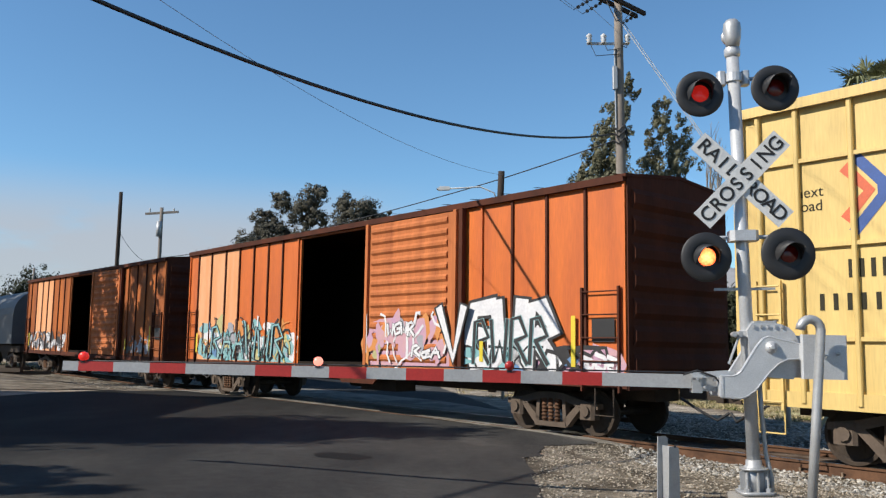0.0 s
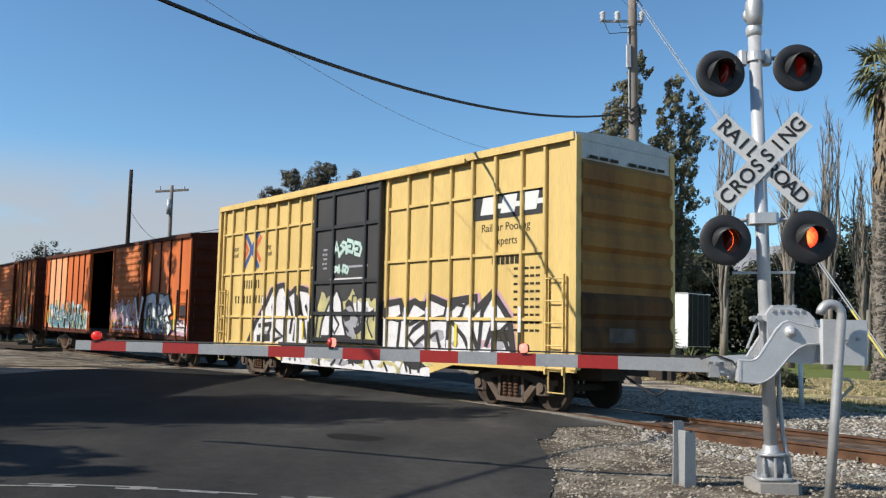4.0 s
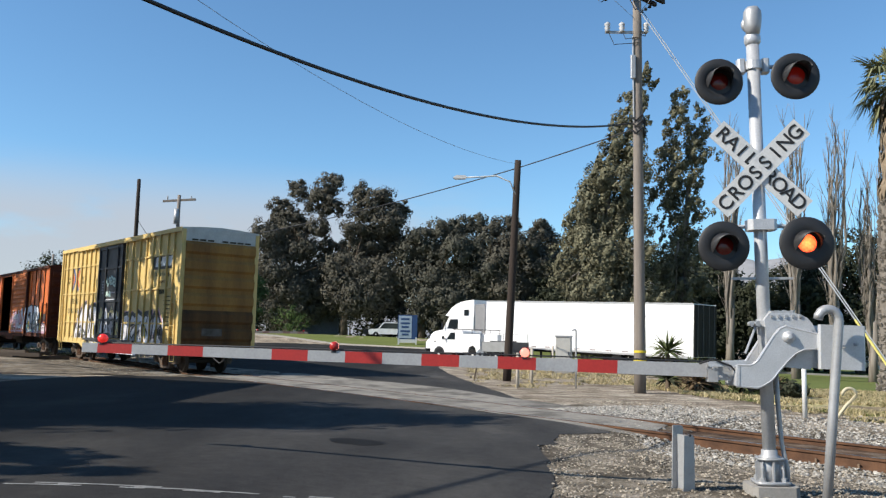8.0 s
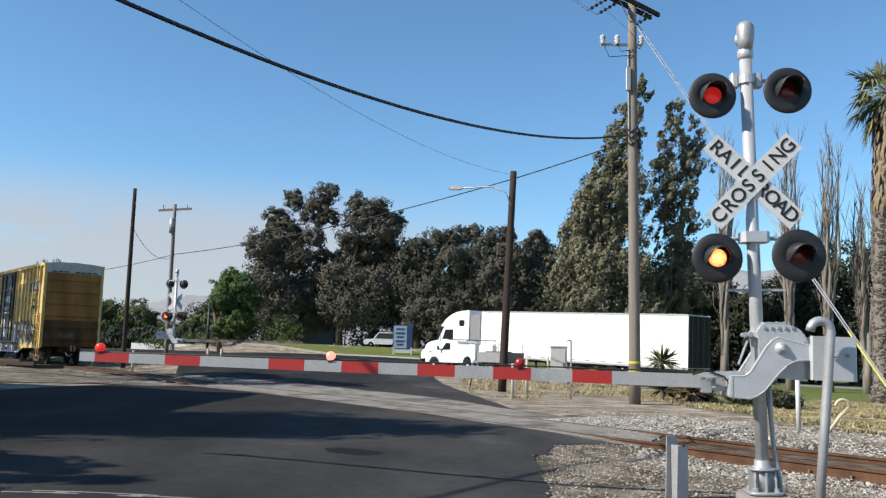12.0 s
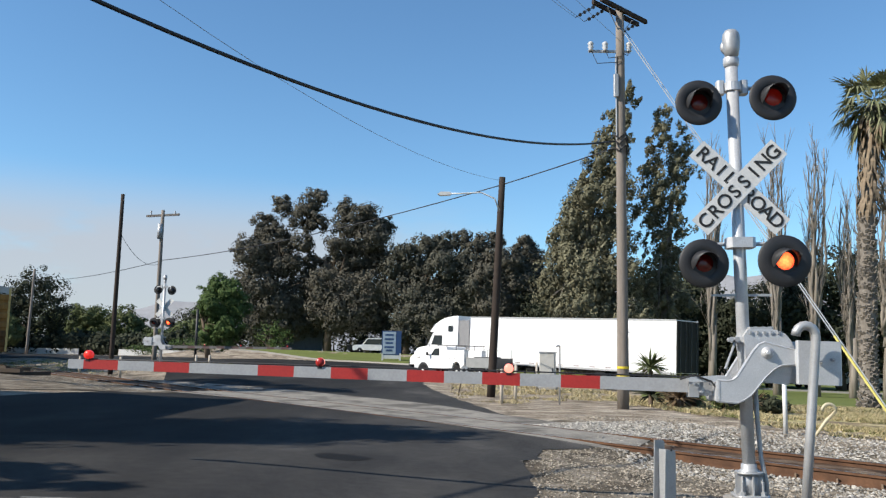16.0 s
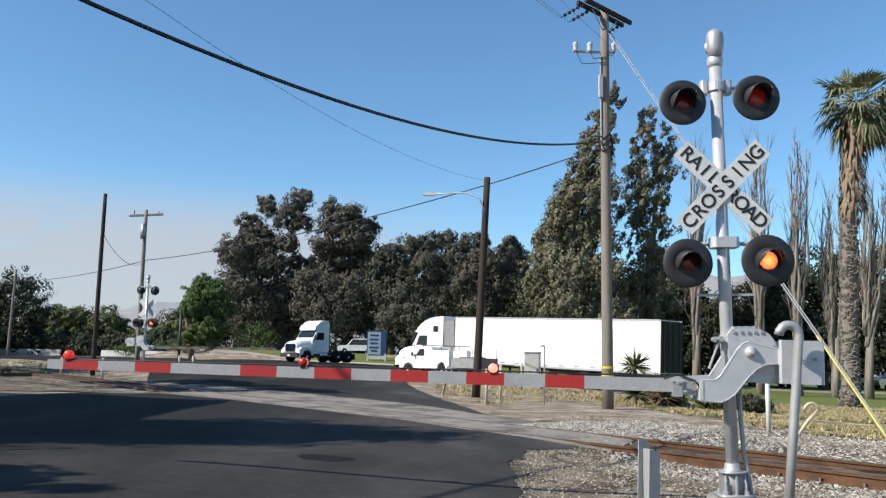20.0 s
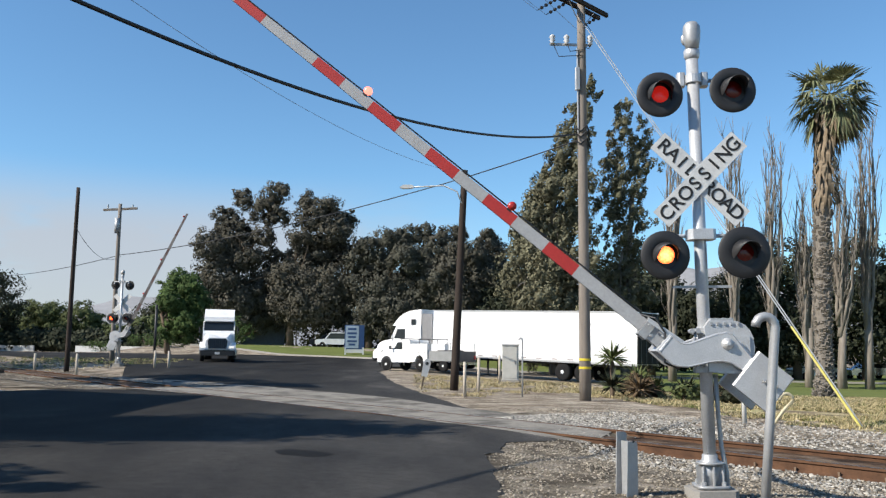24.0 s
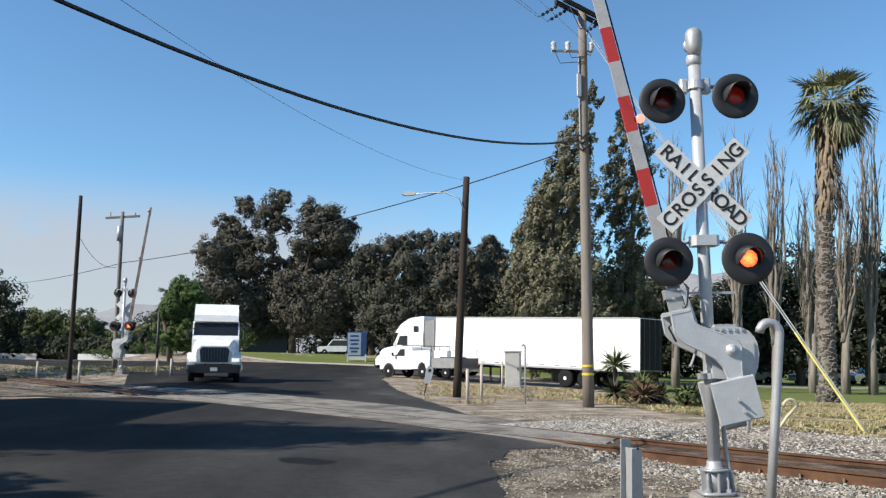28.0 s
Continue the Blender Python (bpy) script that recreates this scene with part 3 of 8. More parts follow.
tagged(band("park_lawn", even([(60, 21), (40, 25), (24, 31), (14, 36), (9, 40)], 40, fray=0.9), even([(80, 90), (60, 95), (40, 95), (24, 66), (15, 62)], 40), 0.004, LAWN, 14), "green park lawn under the trees", "lawn", kind="structure")


# rails and ties
def rail(lat, s0, s1, name):
    prof = [(-0.07, -0.18), (0.07, -0.18), (0.07, -0.165), (0.012, -0.145), (0.012, -0.045), (0.036, -0.035), (0.036, -0.004), (0.028, 0), (-0.028, 0), (-0.036, -0.004), (-0.036, -0.035), (-0.012, -0.045), (-0.012, -0.145), (-0.07, -0.165)]
    g, n, k = Geo(), len(prof), 0
    ss = list(np.arange(s0, s1, 1.5)) + [s1]
    for s in ss:
        x, y = track_xy(s, lat)
        for a, h in prof:
            g.v.append((x + V2.x * a, y + V2.y * a, rail_z(s) + h))
    for r in range(len(ss) - 1):
        g.f += [(r * n + i, r * n + (i + 1) % n, (r + 1) * n + (i + 1) % n, (r + 1) * n + i) for i in range(n)]
    g.f += [tuple(range(n)), tuple(range((len(ss) - 1) * n, len(ss) * n))]
    ob = tagged(part(name, g, RAILM), "rust-brown steel rail with polished head", "rail", "rails of the track")
    t = Geo()
    for s, e in zip(ss, ss[1:]):
        (x, y), (p, q) = track_xy(s, lat), track_xy(e, lat)
        w = V2 * 0.024
        t.add([(x - w.x, y - w.y, rail_z(s) + 0.003), (x + w.x, y + w.y, rail_z(s) + 0.003), (p + w.x, q + w.y, rail_z(e) + 0.003), (p - w.x, q - w.y, rail_z(e) + 0.003)], [(0, 1, 2, 3)])
    part("running_surface", t, STEEL, ob, "worn bright steel top")
    return ob


rails = [rail(-0.753, -40, 150, "rail"), rail(0.753, -40, 150, "rail")]

# clips along the rails
for k, ob in enumerate(rails):
    g = Geo()
    lat = -0.753 if k == 0 else 0.753
    for i in range(35):
        s_ = -14 + i * 0.62
        x, y = track_xy(s_, lat - 0.055)
        g.box((x, y, rail_z(s_) - 0.135), (0.035, 0.03, 0.06), Matrix.Rotation(TH, 3, "Z"))
    tagged(part("rail_clip", g, mat("dusty_rust", (0.19, 0.135, 0.095), 0.9), ob), kind="stuff")


# ---- the freight train ----
BOGIE = mat("dusty_cast_steel", (0.117, 0.0897, 0.0702), 0.85, dark=(0.0546, 0.0429, 0.0351), scale=4, fine=30)
def bogie(car, x, near=True):
    """A bolster that carries side frames, axle boxes and springs."""
    g = Geo()
    g.box((x, 0, 0.62), (0.36, 2.1, 0.26))
    b = part("bogie", g, BOGIE, car, "dusty cast-steel bogie")
    for y in (-0.99, 0.99):
        g = Geo()
        for s in (-1, 1):
            g.prism([(x + s * 1.14, 0.50), (x + s * 1.14, 0.60), (x + s * 0.72, 0.66), (x + s * 0.30, 0.76), (x, 0.78), (x, 0.66), (x + s * 0.26, 0.64), (x + s * 0.70, 0.52)], y - 0.08, y + 0.08)
            g.prism([(x + s * 0.78, 0.54), (x + s * 0.64, 0.56), (x + s * 0.30, 0.26), (x + s * 0.30, 0.14), (x + s * 0.40, 0.14)], y - 0.07, y + 0.07)
            g.prism([(x + s * 0.30, 0.24), (x + s * 0.38, 0.24), (x + s * 0.36, 0.68), (x + s * 0.28, 0.68)], y - 0.07, y + 0.07)
        g.prism([(x - 0.40, 0.13), (x + 0.40, 0.13), (x + 0.36, 0.22), (x - 0.36, 0.22)], y - 0.09, y + 0.09)
        part("side_frame", g, BOGIE, b)
        for e in (-0.89, 0.89):
            g = Geo()
            g.box((x + e, y, 0.46), (0.34, 0.24, 0.30), None, 0.05)
            g.cyl((x + e, y - 0.16, 0.46), (x + e, y + 0.16, 0.46), 0.10, n=10)
            part("axle_box", g, BOGIE, b)
        for e in (-0.16, 0, 0.16):
            sp, d = Geo(), 0.06 if y > 0 else -0.06
            sp.lathe((x + e, y + d, 0.22), [(0.04, 0.0)] + [(0.062 if i % 2 else 0.042, 0.02 + 0.033 * i) for i in range(12)] + [(0.04, 0.43)], 10)
            part("spring", sp, RAILM, b, "rusty coil spring")
    return b


def wheelset(car, x, roll_rows):
    g = Geo()
    for y in (-0.76, 0.76):
        s = 1 if y > 0 else -1
        g.lathe((0, y, 0), [(0.10, s * 0.07), (0.16, s * 0.05), (0.34, s * 0.015), (0.37, s * 0.055), (0.42, s * 0.05), (0.425, -s * 0.05), (0.455, -s * 0.06), (0.45, -s * 0.085), (0.36, -s * 0.08), (0.12, -s * 0.03)], 26, "y")
    g.cyl((0, -0.95, 0), (0, 0.95, 0), 0.075, n=10)
    for y in (-0.80, 0.80):
        for k in range(3):
            a = 2 * math.pi * k / 3
            g.box((0.24 * math.cos(a), y, 0.24 * math.sin(a)), (0.05, 0.012, 0.05))
    w = part("wheelset", g, UNDER, car, "rusty steel wheels on one axle")
    w.matrix_basis = pose(x, 0, 0.425)
    if roll_rows:
        walks.append((w, [(t, pose(x, 0, 0.425, 0, a, 0)) for t, a in roll_rows]))
    return w


walks = []
FRONT = [(0, 6.97), (1, 11.55), (2, 16.10), (3, 20.76), (3.5, 23.26), (5.5, 32.55), (6, 34.87), (8, 44.3), (9, 48.76), (10, 53.2), (11, 57.45), (12, 61.8), (12.5, 63.9), (14.5, 72.2), (18, 87.0), (22, 104.0), (28, 129.5)]


def front_at(t):
    return float(np.interp(t, [a for a, b in FRONT], [b for a, b in FRONT]))


ROLL = [(t, math.degrees((front_at(t) - 6.97) / 0.425)) for t in np.arange(0, 28.01, 2 / 15)]


def coupler(car, x, way):
    g = Geo()
    g.box((x + way * 0.42, 0, 0.84), (0.84, 0.16, 0.2), None, 0.03)
    g.prism([(x + way * 0.80, -0.14), (x + way * 1.03, -0.12), (x + way * 1.03, 0.02), (x + way * 0.92, 0.05), (x + way * 0.92, 0.14), (x + way * 0.80, 0.16)], 0.70, 0.98, "z")
    part("coupler", g, UNDER, car, "rusty steel coupler")
    h = Geo()
    h.tube([(x + way * 0.2, 0.3, 0.75), (x + way * 0.6, 0.3, 0.55), (x + way * 0.85, 0.22, 0.42), (x + way * 1.02, 0.12, 0.55)], 0.025)
    part("brake_hose", h, BLACK, car)


def ladder(car, x0, x1, z0, z1, y, n, material, axis="x"):
    for side in (x0, x1):
        g = Geo()
        g.span((side - 0.02, y, z0), (side + 0.02, y + 0.055, z1))
        part("ladder_rail", g, material, car)
    for i in range(n):
        z = z0 + 0.12 + (z1 - z0 - 0.2) * i / (n - 1)
        g = Geo()
        g.cyl((x0, y + 0.05, z), (x1, y + 0.05, z), 0.014, n=6)
        part("ladder_rung", g, material, car)


def strokes(car, name, lines, w, y, front, back, extra=0.09):
    """Spray-painted strokes with a dark outline."""
    for k, pts in enumerate(lines):
        b = Geo()
        b.ribbon(pts, w + extra, y + 0.0006 * k)
        part(name, b, back, car, "sprayed graffiti outline")
        a = Geo()
        a.ribbon(pts, w, y + 0.003 + 0.0006 * k)
        part(name, a, front, car, "sprayed graffiti fill")


def patch(car, x0, x1, z0, z1, y, material, seed, label="patch of sprayed paint"):
    """A ragged field of sprayed paint."""
    n = max(6, int(abs(x1 - x0) / 0.12))
    g = Geo()
    for i in range(n + 1):
        x = x0 + (x1 - x0) * i / n
        edge = min(1.0, 0.35 + 7.0 * i / n, 0.35 + 7.0 * (n - i) / n)
        g.v += [(x, y, z0), (x, y, z0 + (z1 - z0) * edge * (0.80 + 0.28 * noise.noise((x * 1.5, seed, 0.2)) + 0.20 * noise.noise((x * 5, seed, 2.2))))]
    g.f = [(2 * i, 2 * i + 1, 2 * i + 3, 2 * i + 2) for i in range(n)]
    part("graffiti", g, material, car, label)


def painted_posts(car, posts, y, z0, z1, seed, first="spray_white", second="spray_black"):
    """The same paint where it crosses the posts."""
    rnd = random.Random(seed)
    for x in posts:
        z = z0
        while z < z1 - 0.05:
            h = min(z1 - z, rnd.uniform(0.15, 0.5))
            g = Geo()
            g.span((x - 0.0385, y, z), (x + 0.0385, y + 0.003, z + h))
            part("graffiti", g, MATS[first] if rnd.random() < 0.68 else MATS[second], car)
            z += h


def burner(car, x0, x1, z0, z1, y, seed, colours, n=26, lines=14, ink=None):
    """A dense sprayed piece: many overlapping patches of colour under loose strokes."""
    rnd = random.Random(seed)
    for k in range(n):
        f = (k + rnd.random()) / n
        cx, cz = x0 + (x1 - x0) * f, z0 + (z1 - z0) * rnd.uniform(0.15, 0.8)
        rx, rz = rnd.uniform(0.14, 0.40), (z1 - z0) * rnd.uniform(0.14, 0.34)
        g, m, tilt = Geo(), 11, rnd.uniform(-0.4, 0.4)
        for i in range(m):
            a = 2 * math.pi * i / m
            r = rnd.uniform(0.65, 1.15)
            px_, pz_ = rx * r * math.cos(a), rz * r * math.sin(a)
            g.v.append((cx + px_ + tilt * pz_, y + 0.0004 * k, max(z0 - 0.02, cz + pz_)))
        g.f.append(tuple(range(m)))
        part("graffiti", g, colours[rnd.randrange(len(colours))], car)
    for k in range(lines):
        f = (k + rnd.random()) / lines
        x, z = x0 + (x1 - x0) * f, z0 + (z1 - z0) * rnd.uniform(0.0, 0.3)
        pts, a = [(x, z)], rnd.uniform(0.9, 2.2)
        for _ in range(6):
            a += rnd.uniform(-1.1, 1.1)
            x, z = min(max(x0, x1) - 0.05, max(min(x0, x1) + 0.05, x + 0.2 * math.cos(a))), min(z1, max(z0, z + 0.22 * math.sin(a)))
            pts.append((x, z))
        g = Geo()
        g.ribbon(pts, rnd.uniform(0.035, 0.085), y + 0.0004 * (n + k))
        part("graffiti", g, ink if ink and rnd.random() < 0.7 else colours[rnd.randrange(len(colours))], car)


SPRAYO = mat("spray_orange", (0.55, 0.22, 0.06), 0.6, bump=0)
SPRAYB = mat("spray_blue", (0.10, 0.20, 0.36), 0.6, bump=0)
SPRAYG = mat("spray_grey", (0.30, 0.30, 0.33), 0.6, dark=(0.18, 0.18, 0.2), scale=4, bump=0)
SPRAYW = mat("spray_white", (0.6084, 0.6006, 0.6084), 0.6, dark=(0.429, 0.429, 0.468), scale=4, fine=20, bump=0)
SPRAYM = mat("spray_mint", (0.50, 0.62, 0.55), 0.6, dark=(0.30, 0.42, 0.38), scale=5, amount=0.8, bump=0)
SPRAYK = mat("spray_black", (0.0234, 0.0218, 0.0234), 0.6, bump=0)
SPRAYT = mat("spray_teal", (0.1248, 0.3276, 0.3588), 0.6, dark=(0.273, 0.39, 0.39), scale=3, amount=0.8, bump=0)
SPRAYP = mat("spray_pink", (0.4836, 0.2808, 0.2652), 0.6, dark=(0.39, 0.234, 0.39), scale=3, amount=0.8, bump=0)
SPRAYY = mat("spray_yellow", (0.624, 0.4836, 0.0312), 0.6, bump=0)
BLUE = mat("logo_blue", (0.0234, 0.0702, 0.2496), 0.6, bump=0)
RED = mat("logo_red", (0.546, 0.1014, 0.039), 0.6, bump=0)
SPRAYL = mat("spray_lime", (0.4836, 0.429, 0.1716), 0.6, dark=(0.234, 0.234, 0.156), scale=3, amount=0.8, bump=0)
GREYTXT = mat("stencil_black", (0.039, 0.0351, 0.0234), 0.7, bump=0)


def side_text(car, text, x, y, z, size, material):
    return letters(text, size, material, car, pose(x, y, z, 90, 0, 180))


def bars(car, x, y, z, w, h, n, material, gap=0.25, name="marking"):
    """Plain bars in place of writing: n blocks over a width w."""
    step = w / n
    for i in range(n):
        g = Geo()
        g.span((x - w / 2 + i * step, y, z - h / 2), (x - w / 2 + i * step + step * (1 - gap), y + 0.004, z + h / 2))
        part(name, g, material, car)


def zig(x0, x1, z0, z1, n, seed):
    """Loose letter-like strokes over a stretch of the side."""
    rnd, out = random.Random(seed), []
    step = (x1 - x0) / n
    for i in range(n):
        a = x0 + i * step
        k = rnd.randrange(4)
        lo, hi = z0 + rnd.uniform(0, 0.1), z1 - rnd.uniform(0, 0.15)
        m, e = (lo + hi) / 2, a + step * 0.85
        if k == 0:
            out.append([(a, lo), (a + step * 0.1, hi), (a + step * 0.5, hi + 0.03), (e, m + 0.1), (a + step * 0.3, m)])
            out.append([(a + step * 0.3, m), (e, lo)])
        elif k == 1:
            out.append([(e, hi), (a + step * 0.2, hi - 0.05), (a, m), (a + step * 0.2, lo), (e, lo + 0.05), (e, m), (a + step * 0.5, m)])
        elif k == 2:
            out.append([(a, lo), (a + step * 0.45, hi), (e, lo)])
            out.append([(a + step * 0.2, m), (a + step * 0.75, m)])
        else:
            out.append([(a, hi), (a + step * 0.15, lo), (a + step * 0.45, m), (a + step * 0.7, lo), (e, hi)])
    return out


def yellow_boxcar():
    L, W, H, B = 15.05, 2.94, 5.2, 0.81
    car = thing("boxcar", "yellow steel boxcar with black plug door and graffiti", "freight car", "train")
    f, y = L / 2, W / 2
    body = Geo()
    body.span((-f, -y + 0.06, B + 0.15), (f, y - 0.06, H - 0.12))
    part("body", body, YELLOW, car)
    roof = Geo()
    roof.prism([(-y - 0.02, H - 0.12), (y + 0.02, H - 0.12), (y + 0.02, H), (y * 0.5, H + 0.07), (0, H + 0.10), (-y * 0.5, H + 0.07), (-y - 0.02, H)], -f - 0.03, f + 0.03, "x")
    part("roof", roof, GREYROOF, car, "pale grey sheet roof")
    for s in (-1, 1):
        g = Geo()
        g.box((0, s * (y + 0.035), H - 0.06), (L, 0.03, 0.15), None, 0.008)
        part("top_plate", g, YELLOW, car, "yellow top plate along the roof edge")
    for i in range(14):
        x = -f + 0.5 + i * (L - 1) / 13
        r2 = Geo()
        r2.box((x, 0, H + 0.07), (0.10, W * 0.5, 0.07))
        part("roof_rib", r2, GREYROOF, car)
    # ends with horizontal corrugations, darker painted for shade and grime, a pale strip on top
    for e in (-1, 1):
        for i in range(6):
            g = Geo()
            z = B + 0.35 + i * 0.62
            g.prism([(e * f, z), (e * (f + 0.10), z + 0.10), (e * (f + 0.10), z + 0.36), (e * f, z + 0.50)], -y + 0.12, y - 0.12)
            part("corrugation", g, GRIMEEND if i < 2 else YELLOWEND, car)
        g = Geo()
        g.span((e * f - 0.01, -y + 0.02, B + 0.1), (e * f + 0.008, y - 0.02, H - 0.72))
        part("end_sheet", g, YELLOWEND, car, "grimy yellow end sheet, shade in its colour")
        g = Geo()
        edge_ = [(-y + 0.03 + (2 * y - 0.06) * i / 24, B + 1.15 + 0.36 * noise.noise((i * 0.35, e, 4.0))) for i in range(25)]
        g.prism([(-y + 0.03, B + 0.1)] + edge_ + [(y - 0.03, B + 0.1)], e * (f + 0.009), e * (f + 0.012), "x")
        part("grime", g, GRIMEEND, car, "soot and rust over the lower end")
        g = Geo()
        g.span((e * (f + 0.101) - 0.003, -0.15, 1.35), (e * (f + 0.101) + 0.003, 0.62, 1.62))
        part("scrubbed_patch", g, mat("smeared_grey", (0.13, 0.115, 0.10), 0.8, dark=(0.05, 0.04, 0.03), scale=3, amount=0.9), car, "smeared grey patch")
        for k in range(7):
            g = Geo()
            g.span((e * (f + 0.051) - 0.003, -1.15 + 0.30 * k + (0.25 if k > 3 else 0), H - 0.44), (e * (f + 0.051) + 0.003, -0.92 + 0.30 * k + (0.25 if k > 3 else 0), H - 0.38))
            part("marking", g, GREYTXT, car)
        g = Geo()
        g.span((e * f - 0.02, -y + 0.05, H - 0.72), (e * f + 0.05, y - 0.05, H - 0.10))
        part("end_panel", g, GREYROOF, car, "pale grey top panel")
        for s in (-1, 1):
            g = Geo()
            g.box((e * (f - 0.03), s * (y - 0.05), (H + B) / 2), (0.16, 0.14, H - B - 0.1))
            part("corner_post", g, YELLOW, car)
        coupler(car, e * f, e)
    # side sills
    for s in (-1, 1):
        g = Geo()
        g.prism([(-f, B), (-f + 3.4, B - 0.02), (-f + 4.4, B - 0.30), (f - 4.4, B - 0.30), (f - 3.4, B - 0.02), (f, B), (f, B + 0.22), (-f, B + 0.22)], s * (y - 0.07), s * (y - 0.01))
        part("side_sill", g, YELLOW, car)
    # the side that shows: posts and rails, door
    xf = lambda d: f - d
    posts = [0.35, 0.94, 1.72, 2.45, 3.12, 3.76, 4.43, 5.08, 5.72, 9.20, 9.98, 10.78, 11.5, 12.2, 12.9, 13.66, 14.28]
    for s in (1, -1):
        for d in posts:
            g = Geo()
            g.box((xf(d), s * (y - 0.03), (H + B) / 2), (0.075, 0.09, H - B - 0.12), None, 0.015)
            part("side_post", g, YELLOW, car)
        for z in (1.76, 3.06, 4.30):
            for a, b in ((0.35, 5.9), (9.1, 14.28)):
                g = Geo()
                g.span((xf(b), s * (y - 0.06), z - 0.03), (xf(a), s * (y - 0.005) if s > 0 else s * (y - 0.06) , z + 0.03)) if s > 0 else g.span((xf(b), -y + 0.005, z - 0.03), (xf(a), -y + 0.06, z + 0.03))
                part("side_rail", g, YELLOW, car)
        g = Geo()
        lo, hi = (y - 0.07, y + 0.01) if s > 0 else (-y - 0.01, -y + 0.07)
        g.span((xf(9.0), lo, 1.12), (xf(5.9), hi, H - 0.16))
        door = part("plug_door", g, CARBLACK, car, "black plug door")
        for d in (6.0, 6.9, 8.35, 8.95):
            g = Geo()
            g.box((xf(d), s * (y + 0.03), (1.12 + H) / 2 - 0.1), (0.10, 0.10, H - 1.35), None, 0.02)
            part("door_post", g, BLACK, door)
        for z in (1.2, 1.86, 2.66, 4.06, 4.92):
            g = Geo()
            g.box((xf(7.45), s * (y + 0.025), z), (3.0, 0.07, 0.09))
            part("door_rail", g, BLACK, door)
        g = Geo()
        g.box((xf(7.45), s * (y + 0.05), H - 0.13), (9.2, 0.10, 0.09))
        part("door_track", g, YELLOW, car)
        g = Geo()
        g.box((xf(7.45), s * (y + 0.03), 1.02), (6.4, 0.10, 0.10))
        part("door_track", g, CARBLACK, car)
    yy = y - 0.056
    ladder(car, xf(14.80), xf(14.36), 0.75, 2.6, y - 0.01, 5, YELLOW)
    ladder(car, xf(0.65), xf(0.28), 0.75, 2.6, y - 0.01, 5, YELLOW)
    for d in (0.45, 14.6):
        g = Geo()
        g.tube([(xf(d) - 0.2, y - 0.02, 0.8), (xf(d) - 0.2, y - 0.02, 0.42), (xf(d) + 0.2, y - 0.02, 0.42), (xf(d) + 0.2, y - 0.02, 0.8)], 0.016, 6)
        part("step", g, YELLOW, car)
    # markings: crossed chevrons, slogan, plain bars for the numbers and marks
    cx, cz = xf(2.17), 3.76
    for s, m in ((1, BLUE), (-1, BLUE)):
        g = Geo()
        g.ribbon([(cx + s * 0.44, cz + 0.52), (cx + s * 0.07, cz + 0.10), (cx + s * 0.07, cz - 0.10), (cx + s * 0.44, cz - 0.52)], 0.15, yy)
        part("emblem", g, BLUE, car, "blue chevron emblem")
        g = Geo()
        g.ribbon([(cx + s * 0.54, cz + 0.33), (cx + s * 0.24, cz), (cx + s * 0.54, cz - 0.33)], 0.16, yy)
        part("emblem", g, RED, car, "red chevron emblem")
    for txt, d, z in (("next", 1.10, 3.83), ("load", 1.10, 3.63), ("any", 3.24, 3.79), ("road", 3.24, 3.59)):
        side_text(car, txt, xf(d), yy, z, 0.22, GREYTXT)
    bars(car, xf(2.12), yy, 2.72, 1.2, 0.25, 8, GREYTXT, 0.6)
    bars(car, xf(2.12), yy, 2.27, 2.1, 0.23, 11, GREYTXT, 0.66)
    g = Geo()
    g.span((xf(14.2), yy, 3.78), (xf(12.24), yy + 0.004, 4.34))
    part("emblem_plate", g, BLACK, car, "black emblem plate")
    g = Geo()
    for a in (12.42, 13.02, 13.62):
        g.prism([(xf(a), 3.88), (xf(a + 0.40), 3.88), (xf(a + 0.48), 4.24), (xf(a + 0.08), 4.24)], yy + 0.005, yy + 0.008)
        g.prism([(xf(a + 0.40), 3.98), (xf(a + 0.62), 3.98), (xf(a + 0.64), 4.08), (xf(a + 0.42), 4.08)], yy + 0.005, yy + 0.008)
    part("emblem", g, SIGNW, car, "white emblem shapes")
    side_text(car, "Railcar Pooling", xf(13.15), yy, 3.60, 0.235, GREYTXT)
    side_text(car, "Experts", xf(13.15), yy, 3.32, 0.235, GREYTXT)
    bars(car, xf(13.15), yy, 2.93, 0.8, 0.16, 6, GREYTXT)
    for i in range(9):
        bars(car, xf(13.75), yy, 2.75 - i * 0.15, 0.75, 0.045, 5, GREYTXT, 0.3)
    for i in range(5):
        bars(car, xf(6.45), y + 0.014, 3.5 - i * 0.12, 0.26, 0.05, 2 if i % 2 else 1, SPRAYG, 0.3)
    bars(car, xf(8.0), y + 0.014, 3.02, 0.9, 0.05, 1, SPRAYG, 0.0)
    bars(car, xf(7.5), y + 0.014, 2.72, 1.5, 0.05, 1, SPRAYW, 0.0)
    pan = y - 0.056
    # one long white piece of bulky letters with black outlines on either side of the door
    def field(shape, depth, material, label, grow=0.0):
        g = Geo()
        cx_ = sum(d for d, z in shape) / len(shape)
        g.v = [(xf(d + math.copysign(grow, d - cx_)), depth, max(1.0, z + (grow if z > 1.5 else 0))) for d, z in shape]
        g.f = [tuple(range(len(shape)))]
        part("graffiti", g, material, car, label)

    def ink(lines, depth, w):
        for k, line in enumerate(lines):
            g = Geo()
            g.ribbon([(xf(d), z) for d, z in line], w, depth + 0.0006 * k)
            part("graffiti", g, SPRAYK, car, "sprayed black line")
